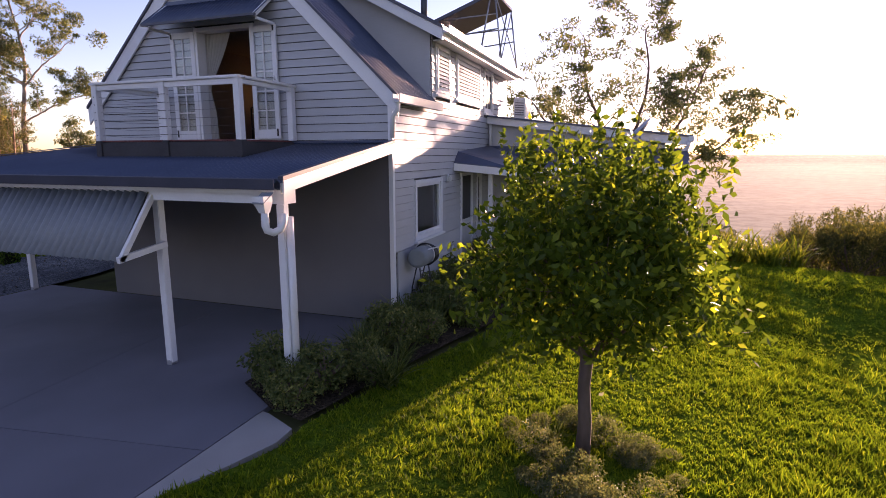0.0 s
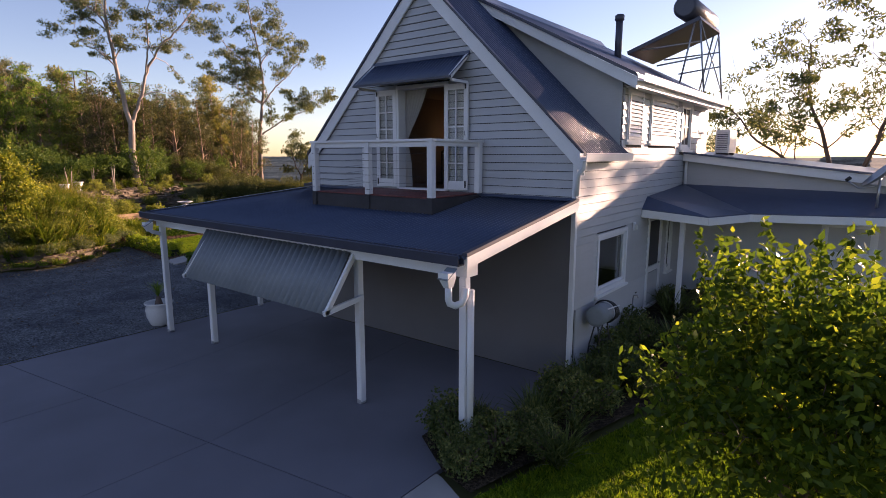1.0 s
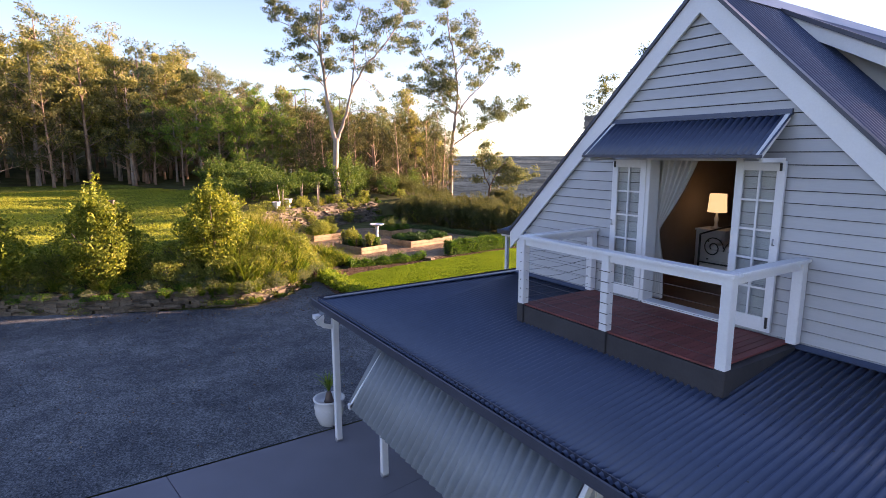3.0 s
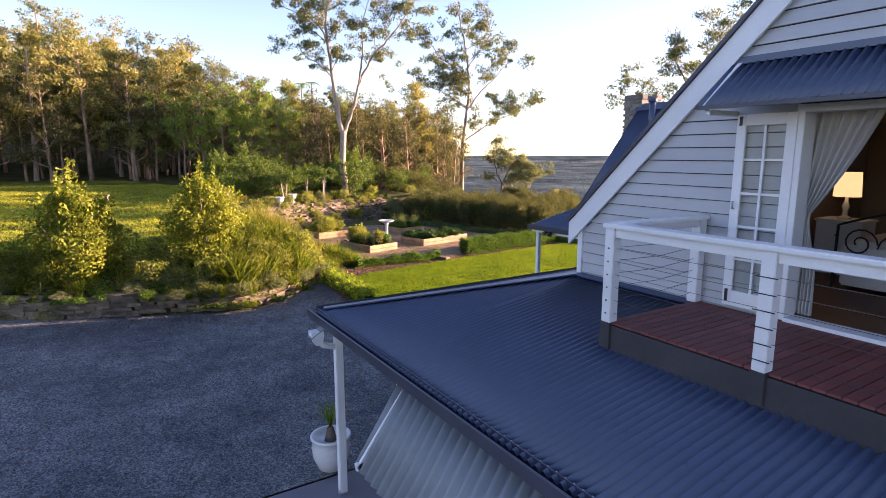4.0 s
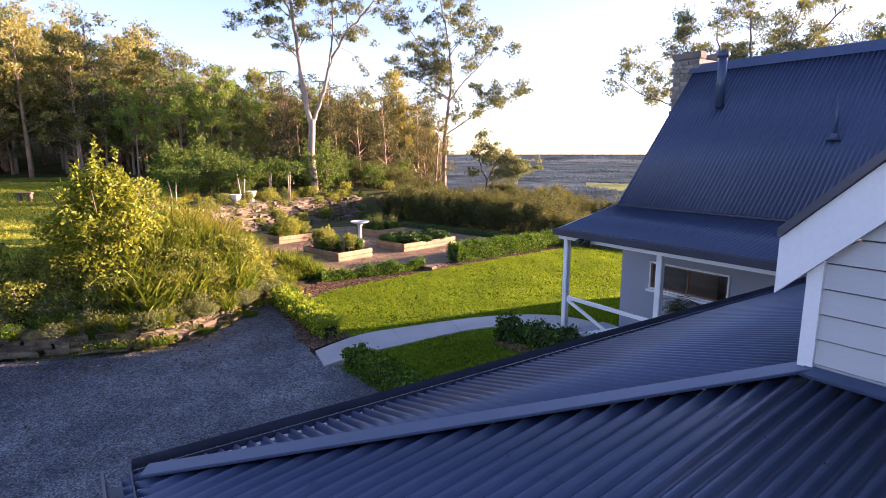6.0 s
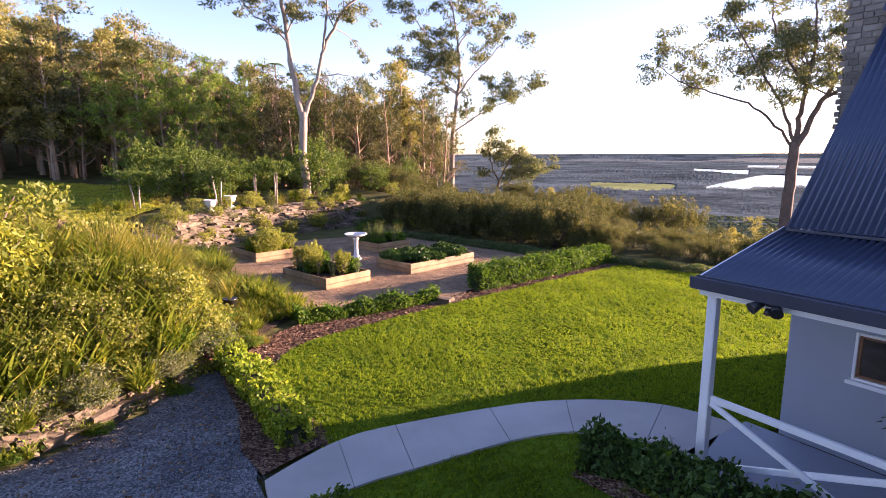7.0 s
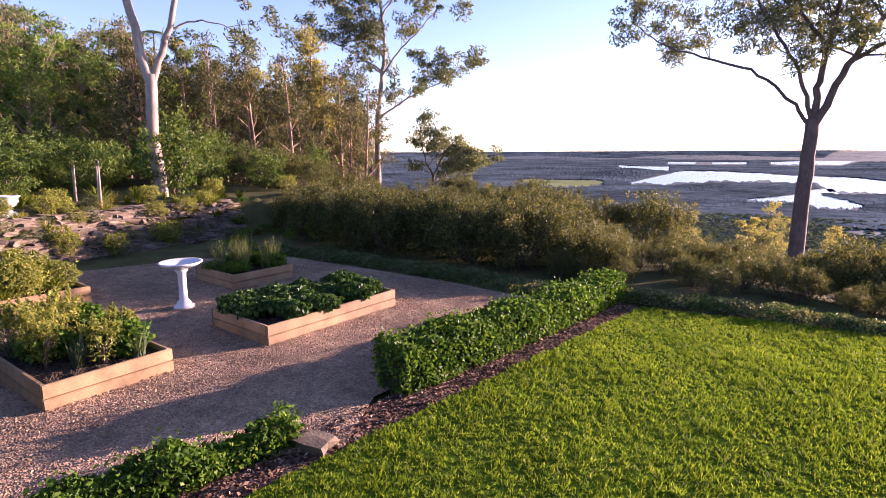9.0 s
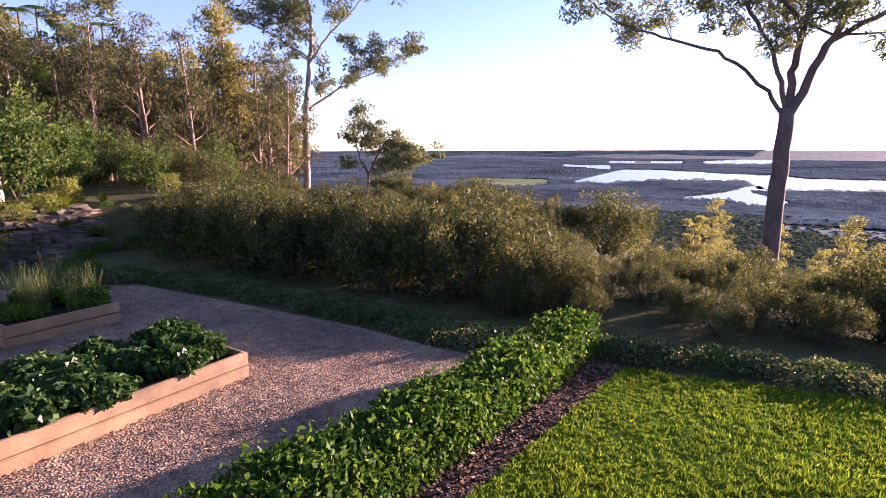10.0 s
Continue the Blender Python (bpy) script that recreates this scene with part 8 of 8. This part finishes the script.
# ---- raised beds, birdbath, urns, stone walls ----
def raised_bed(x, y, turn, w, d, label):
    """Two courses of sleepers round a bed of soil; x along the long front."""
    b = thing("raised_bed", label, "garden bed", "raised beds", "", (x, y, land1(x, y) - 0.02), turn)
    t, h = 0.06, 0.185
    bv = 0.012
    for c in range(2):
        z0, z1 = c * h + 0.012 * c, (c + 1) * h
        o = 0.003 * c
        part("sleeper", boxed(0, w, o, t + o, z0, z1, bev=bv), M_SLEEPER, b)
        part("sleeper", boxed(0, w, d - t - o, d - o, z0, z1, bev=bv), M_SLEEPER, b)
        part("sleeper", boxed(o, t + o, t + 0.004, d - t - 0.004, z0, z1, bev=bv), M_SLEEPER, b)
        part("sleeper", boxed(w - t - o, w - o, t + 0.004, d - t - 0.004, z0, z1, bev=bv), M_SLEEPER, b)
    bm = bmesh.new()
    bmesh.ops.create_grid(bm, x_segments=20, y_segments=14, size=0.5)
    for v in bm.verts:
        v.co = Vector((t + (v.co.x + 0.5) * (w - 2 * t), t + (v.co.y + 0.5) * (d - 2 * t), 0.30 + 0.02 * math.sin(v.co.x * 31) * math.cos(v.co.y * 23)))
    part("soil", bm, M_SOIL, b)
    return b


P_VEG = [bush("vegetable_plant", "broad-leaved green vegetable in a raised bed", M_HEDGE, s, (0.26, 0.26, 0.22), 520, 0.095, 0.55, "plant", "bed plants", 0.2, False) for s in (41, 42)]
P_STRAWB = [bush("strawberry_plant", "low dark strawberry plants filling a raised bed", M_HEDGE2, s, (0.26, 0.26, 0.12), 520, 0.075, 0.75, "plant", "bed plants", 0.0, False) for s in (43, 44)]
P_ONION = [clump("leek_plant", "tall grey-green leek clump in a raised bed", "plant", M_EUCA3, s, 34, 0.5, 0.022, (0.02, 0.35), 0.35, 0.09, "bed plants") for s in (45, 46)]

P_HERB = [bush("herb_plant", "tall yellow-green flowering herb in a raised bed", M_SHRUB, s, (0.24, 0.24, 0.3), 420, 0.06, 0.35, "plant", "bed plants", 0.5, True, 0.0, 16) for s in (49, 50)]
P_STALK = [clump("stalk_plant", "tall thin dark green stalk plant in a raised bed", "plant", M_EUCA4, s, 60, 1.2, 0.016, (0.0, 0.2), 0.2, 0.2, "bed plants") for s in (47, 48)]


def fill(x, y, turn, w, d, protos, n, s0, s1):
    a = radians(turn)
    for k in range(n):
        u, v = srng.uniform(0.15, w - 0.15), srng.uniform(0.15, d - 0.15)
        put(protos[k % len(protos)], x + u * math.cos(a) - v * math.sin(a), y + u * math.sin(a) + v * math.cos(a), float(srng.uniform(s0, s1)), z=land1(x, y) + 0.28)


BEDS = [(-23.58, 7.93, 103.0, 1.62, 2.3), (-24.0, 10.95, 101.0, 3.02, 1.75), (-28.75, 7.4, 101.0, 1.9, 1.9), (-28.1, 11.9, 101.0, 1.65, 1.7)]
raised_bed(*BEDS[0], "timber sleeper bed of mixed vegetables on gravel")
raised_bed(*BEDS[1], "long timber sleeper bed of strawberry plants on gravel")
raised_bed(*BEDS[2], "timber sleeper bed of yellow-green herbs on gravel")
raised_bed(*BEDS[3], "timber sleeper bed with tall green stalks on gravel")
fill(*BEDS[0], [P_VEG, P_ONION, P_HERB, P_VEG, P_ONION, P_VEG], 24, 0.75, 1.2)
for u, v, sc in ((0.35, 1.3, 1.2), (0.3, 1.8, 1.3), (0.7, 1.7, 1.25), (0.6, 2.0, 1.2), (1.0, 2.0, 1.1), (0.35, 0.9, 1.0)):
    a = radians(BEDS[0][2])
    put(P_HERB, BEDS[0][0] + u * math.cos(a) - v * math.sin(a), BEDS[0][1] + u * math.sin(a) + v * math.cos(a), sc, 1.15, z=land1(*BEDS[0][:2]) + 0.28)
fill(*BEDS[1], [P_STRAWB], 46, 0.9, 1.2)
fill(*BEDS[2], [P_STRAP, P_HERB, P_STRAP, P_HERB, P_SHRUB], 34, 0.6, 1.1)
fill(*BEDS[3], [P_LOW, P_STALK, P_VEG, P_STALK, P_LOW], 28, 0.6, 1.0)

bx, by = -27.3, 10.6
bath = thing("birdbath", "white stone birdbath on a turned pedestal", "birdbath", "", "", (bx, by, land1(bx, by) + 0.02))
bm = bmesh.new()
lathe(bm, [(0.2, 0.0), (0.2, 0.05), (0.15, 0.07), (0.13, 0.13), (0.085, 0.17), (0.075, 0.45), (0.085, 0.72), (0.13, 0.78), (0.11, 0.8)], 28)
part("pedestal", bm, M_CERAMIC, bath)
bm = bmesh.new()
lathe(bm, [(0.1, 0.8), (0.16, 0.82), (0.33, 0.88), (0.41, 0.93), (0.41, 0.955), (0.38, 0.955), (0.3, 0.91), (0.1, 0.87), (0.01, 0.865)], 36)
part("bowl", bm, M_CERAMIC, bath)


def urn(x, y):
    u = thing("garden_urn", "white classical garden urn on the rock terrace", "urn", "urns", "", (x, y, land1(x, y) - 0.03))
    part("plinth", boxed(-0.2, 0.2, -0.2, 0.2, 0, 0.12, bev=0.01), M_CERAMIC, u)
    bm = bmesh.new()
    lathe(bm, [(0.16, 0.12), (0.16, 0.16), (0.08, 0.2), (0.07, 0.26), (0.18, 0.34), (0.25, 0.46), (0.24, 0.56), (0.3, 0.6), (0.3, 0.64), (0.25, 0.64), (0.2, 0.56), (0.02, 0.54)], 28)
    part("bowl", bm, M_CERAMIC, u)
    return u


urn(-35.4, 7.3)
urn(-36.4, 8.4)


def stone_mesh(seed):
    r = np.random.default_rng(seed)
    bm = bmesh.new()
    bmesh.ops.create_cube(bm, size=1.0)
    bmesh.ops.subdivide_edges(bm, edges=bm.edges[:], cuts=1, use_grid_fill=True)
    for v in bm.verts:
        v.co = v.co * (0.82 + 0.2 * (1.0 if abs(v.co.x) + abs(v.co.y) + abs(v.co.z) < 1.1 else 0.7)) + Vector(r.normal(size=3) * 0.06)
    return mesh_of("stone", bm, M_STONE)


STONES = [stone_mesh(60 + k) for k in range(6)]


def stone(parent, x, y, z, sx, sy, sz, turn, tilt=0.0):
    ob = new("stone", STONES[int(srng.integers(0, 6))])
    ob.parent = parent
    ob.matrix_basis = pose(x, y, z, float(srng.normal() * 3), tilt + float(srng.normal() * 3), turn) @ Matrix.Diagonal((sx, sy, sz, 1))


wall = thing("stone_wall", "dry-stacked field stone retaining wall along the driveway", "wall", "", "structure")
line = catmull(WALL_LINE[1:], 14)
line = [p for p in line if p[1] > -10.5]
for c in range(5):
    z = 0.06 + c * 0.115
    pos = 0.0
    nxt = srng.uniform(0.1, 0.3)
    for a, b in zip(line, line[1:]):
        q = b - a
        ln = float(np.linalg.norm(q))
        ang = math.degrees(math.atan2(q[1], q[0]))
        while nxt < pos + ln:
            f = (nxt - pos) / ln
            p = a + q * f
            w = float(srng.uniform(0.16, 0.46))
            if c < 4 or srng.uniform() < 0.6:
                nrm = np.array([-q[1], q[0]]) / ln
                p = p + nrm * (0.04 * c + srng.uniform(-0.04, 0.04))
                stone(wall, float(p[0]), float(p[1]), z - 0.03, w * 1.04, 0.3, float(srng.uniform(0.11, 0.16)), ang)
            nxt += w
        pos += ln
rocks = thing("rock_terrace", "stepped terrace of flat tan field stones", "rockery", "", "structure")
line = catmull(ROCK_LINE[1:], 12)
for c in range(9):
    for i, p in enumerate(line):
        if srng.uniform() < 0.12:
            continue
        off = 0.08 + c * 0.16 + srng.uniform(-0.06, 0.06)
        q = line[min(i + 1, len(line) - 1)] - line[max(i - 1, 0)]
        nrm = np.array([-q[1], q[0]]) / np.linalg.norm(q)
        pp = p + nrm * off + q * srng.uniform(-0.2, 0.2)
        stone(rocks, float(pp[0]), float(pp[1]), land1(*pp) + 0.03, float(srng.uniform(0.35, 0.8)), float(srng.uniform(0.3, 0.5)), float(srng.uniform(0.12, 0.2)), math.degrees(math.atan2(q[1], q[0])) + float(srng.normal() * 15))
pot2 = thing("plant_pot", "small black nursery pot with a dry grassy plant", "planter", "", "", (-21.85, 4.95, land1(-21.85, 4.95)))
bm = bmesh.new()
lathe(bm, [(0.11, 0.0), (0.15, 0.3), (0.165, 0.3), (0.165, 0.33), (0.14, 0.33), (0.02, 0.29)], 20)
part("pot", bm, M_BLACK, pot2)
V = []
for k in range(60):
    V += blade((0, 0, 0.28), srng.uniform(0, 6.28), srng.uniform(0.05, 0.6), srng.uniform(0.5, 0.9), 0.01, 0.6)
ob = new("grass_tuft", raw_mesh("grass_tuft", np.array(V), 4, M_STRAW)); ob.parent = pot2
vmulch = [(-13.0, 6.5), (-12.2, 6.6), (-10.6, 6.55), (-9.2, 6.3), (-9.2, 7.5), (-13.2, 7.3)]
structure("verandah_mulch", poly_sheet("verandah_mulch", vmulch, M_MULCH, 0.03, 0.5), "dark bark mulch under the verandah hedge", "mulch")
fern = thing("potted_fern", "potted fern palm on a slim white stem on the verandah", "plant", "", "", (-10.5, 8.75, BZ))
bm = bmesh.new()
lathe(bm, [(0.13, 0.0), (0.17, 0.26), (0.18, 0.28), (0.15, 0.28), (0.02, 0.25)], 20)
part("pot", bm, M_BLACK, fern)
part("stem", tubed([(0, 0, 0.2), (0.03, 0.0, 0.5), (-0.02, 0.02, 0.78)], 0.02, 6), M_CERAMIC, fern)
part("stem", tubed([(0.03, 0.02, 0.2), (0.09, 0.03, 0.45), (0.02, 0.02, 0.76)], 0.014, 6), M_CERAMIC, fern)
V = []
for k in range(26):                   # feathery fronds: rows of leaflets along an arching midrib
    a, out, tall = srng.uniform(0, 6.28), srng.uniform(0.3, 0.58), srng.uniform(0.05, 0.3)
    for i in range(12):
        f = (i + 1) / 12
        c = (out * f * math.cos(a), out * f * math.sin(a), 0.78 + tall * math.sin(f * 2.6) - 0.18 * f * f)
        for sg in (-1, 1):
            V += blade(c, a + sg * 1.2, 1.45, 0.13 * (1.15 - 0.7 * f), 0.022, 0.5, 2)
ob = new("fronds", raw_mesh("fronds", np.array(V), 4, M_DARKSTRAP)); ob.parent = fern
hmulch = [(-15.45, 3.82), (-15.72, 4.86), (-16.6, 4.9), (-18.2, 4.85), (-19.2, 4.7), (-19.3, 4.2), (-18.4, 4.05), (-17.2, 3.98), (-16.2, 3.75)]
structure("hedge_mulch", poly_sheet("hedge_mulch", hmulch, M_MULCH, 0.022, 0.5), "brown bark mulch round the low drive hedge", "mulch")
tblock = thing("timber_step", "red-brown timber sleeper step at the bank's foot", "step", "", "", (-19.35, 3.9, land1(-19.35, 3.9)), 20)
for k in range(2):
    part("sleeper", boxed(-0.3, 0.3, -0.1, 0.1, 0.01 + 0.15 * k, 0.155 + 0.15 * k, bev=0.01), M_DECK, tblock)
edge_rock = thing("edging_stone", "pale sandstone lump beside the footpath", "stone", "", "", (-16.02, 4.35, 0.0))
stone(edge_rock, 0, 0, 0.06, 0.3, 0.24, 0.2, 60)
edge_rock = thing("edging_stone", "pale sandstone block at the lawn's corner", "stone", "", "", (-20.7, 10.05, 0.0))
stone(edge_rock, 0, 0, 0.05, 0.4, 0.28, 0.16, 20)

# bark chips, fallen leaves and lawn blades


def scatter(outline, n, seed):
    r = np.random.default_rng(seed)
    xs = [p[0] for p in outline]; ys = [p[1] for p in outline]
    P = np.column_stack([r.uniform(min(xs), max(xs), n), r.uniform(min(ys), max(ys), n)])
    return P[in_poly(outline, P[:, 0], P[:, 1])], r


def chips(name, outline, n, seed, size, mat, label, lift=0.02):
    P, r = scatter(outline, n, seed)
    C = np.column_stack([P, land(P[:, 0], P[:, 1]) + lift + r.uniform(0, 0.015, len(P))])
    q = leaf_quads(r, C, size, size * 0.5, flat=3.0, spread=0.25)
    return tagged(new(name, raw_mesh(name, q, 4, mat)), label, "mulch", "", "stuff")


M_CHIP = leafy("bark_chips", (0.07, 0.035, 0.025), (0.18, 0.105, 0.07), (0.42, 0.31, 0.24), 0.0, 0.85)
chips("bark_chips", MULCH, 26000, 32, 0.07, M_CHIP, "loose brown bark chips")
M_PEBB = leafy("loose_pebbles", (0.19, 0.13, 0.085), (0.32, 0.23, 0.15), (0.46, 0.35, 0.24), 0.0, 0.9)
chips("pebbles", GRAVEL, 80000, 33, 0.034, M_PEBB, "loose tan pebbles on the garden gravel", 0.028)


def turf(name, outline, per_m2, seed, height, label, near=None, mat=None, wide=0.006, tufted=0.45):
    """Grass blades over a lawn, in tufts, kept to the near part if given."""
    xs = [p[0] for p in outline]; ys = [p[1] for p in outline]
    n = int((max(xs) - min(xs)) * (max(ys) - min(ys)) * per_m2)
    P, r = scatter(outline, n // 6, seed)
    lush = np.repeat(r.uniform(0.45, 1.45, len(P)), 6)
    P = np.repeat(P, 6, axis=0) + r.normal(size=(len(P) * 6, 2)) * 0.014
    if near:
        keep = (P[:, 0] > near[0]) & (P[:, 0] < near[1]) & (P[:, 1] > near[2]) & (P[:, 1] < near[3])
        lush = lush[keep]
        P = P[(P[:, 0] > near[0]) & (P[:, 0] < near[1]) & (P[:, 1] > near[2]) & (P[:, 1] < near[3])]
    patch = np.sin(P[:, 0] * 2.3 + np.sin(P[:, 1] * 1.7)) * np.sin(P[:, 1] * 2.9 + np.sin(P[:, 0] * 2.1)) + 0.6 * np.sin(P[:, 0] * 7.1 + P[:, 1] * 3.3) * np.sin(P[:, 1] * 6.3)
    big = np.sin(P[:, 0] * 0.9 + 1.7 * np.sin(P[:, 1] * 0.5)) * np.sin(P[:, 1] * 1.1 + np.sin(P[:, 0] * 0.7))
    h = height * (1 + tufted * patch + 0.3 * big) * r.uniform(0.6, 1.2, len(P)) * lush
    h = np.maximum(h, height * 0.55)
    B = np.column_stack([P, land(P[:, 0], P[:, 1]) + 0.012])
    a = r.uniform(0, 6.283, len(P))
    side = np.column_stack([np.cos(a), np.sin(a), np.zeros(len(P))]) * (wide * r.uniform(0.7, 1.6, len(P)))[:, None]
    tip = np.column_stack([r.normal(size=len(P)) * 0.5, r.normal(size=len(P)) * 0.5, np.ones(len(P))]) * h[:, None]
    return tagged(new(name, raw_mesh(name, np.stack([B - side, B + side, B + tip], 1), 3, mat or M_BLADE)), label, "grass", "", "stuff")


turf("lawn_blades", LAWN, 3000, 51, 0.042, "short green blades of the garden lawn", tufted=0.25)
M_LITTER = leafy("fallen_leaves", (0.09, 0.05, 0.03), (0.2, 0.13, 0.08), (0.4, 0.3, 0.2), 0.0, 0.9)
chips("fallen_leaves", [(-19.4, 4.2), (-18.3, 1.5), (-18.4, -0.5), (-19.5, -4.0), (-17.8, -4.0), (-16.6, 0.0), (-15.6, 3.6), (-17.2, 4.2)], 1500, 71, 0.07, M_LITTER, "brown fallen leaves along the driveway's edge", 0.012)
chips("fallen_leaves", [(-8.2, -6), (-8.2, 5.5), (-16, 4), (-18.4, -3), (-21, -8)], 900, 72, 0.06, M_LITTER, "scattered dry leaves on the driveway", 0.012)
chips("drive_stones", [(-8.2, -7), (-8.2, 6.5), (-14.6, 3.8), (-17.6, 4.2), (-18.0, -1), (-20, -7)], 34000, 73, 0.042, leafy("loose_stones", (0.06, 0.065, 0.072), (0.12, 0.125, 0.135), (0.24, 0.24, 0.25), 0.0, 0.9), "loose grey stones on the driveway", 0.008)
turf("lawn_blades", LAWN2, 1800, 52, 0.042, "short shaded grass blades")
turf("lawn_blades", LAWN3, 2900, 53, 0.042, "short green blades of the front lawn", (0, 6.2, -3.5, 9))
turf("lawn_blades", LAWN3, 900, 56, 0.055, "rough tufty blades of the outer front lawn", (4.6, 11, -3.5, 9), None, 0.006, 0.75)
turf("lawn_blades", upper, 330, 54, 0.08, "blades of the upper lawn with sunlight put into their colour", (-60, -20, -16, 6), M_LITDRYBLADE, 0.012)
turf("lawn_blades", LAWN3, 160, 55, 0.07, "thin green blades of the outer front lawn", (0, 16, -13, -3.5))


def gather(kind, keep, x, y, name, label):
    """Past the number kept, the plants of a kind that stand furthest from (x, y) grow together into one mass."""
    obs = sorted((o for o in bpy.data.objects if o.name.split(".")[0] == kind), key=lambda o: math.hypot(o.matrix_basis.translation.x - x, o.matrix_basis.translation.y - y))
    lots = {}
    for o in obs[keep:]:
        co = np.empty(len(o.data.vertices) * 3, np.float32)
        o.data.vertices.foreach_get("co", co)
        idx = np.empty(len(o.data.loops), np.int32)
        o.data.loops.foreach_get("vertex_index", idx)
        w = np.array(o.matrix_basis)
        lots.setdefault(o.data.materials[0].name, []).append((co.reshape(-1, 3) @ w[:3, :3].T + w[:3, 3])[idx])
        bpy.data.objects.remove(o)
    for key, sheets in lots.items():
        tagged(new(name, raw_mesh(name, np.concatenate(sheets), 4, bpy.data.materials[key])), label, "plants", "", "stuff")


gather("strap_leaf_plant", 285, -18.0, 5.0, "strap_leaf_drift", "drift of green strap-leaved plants in the beds")
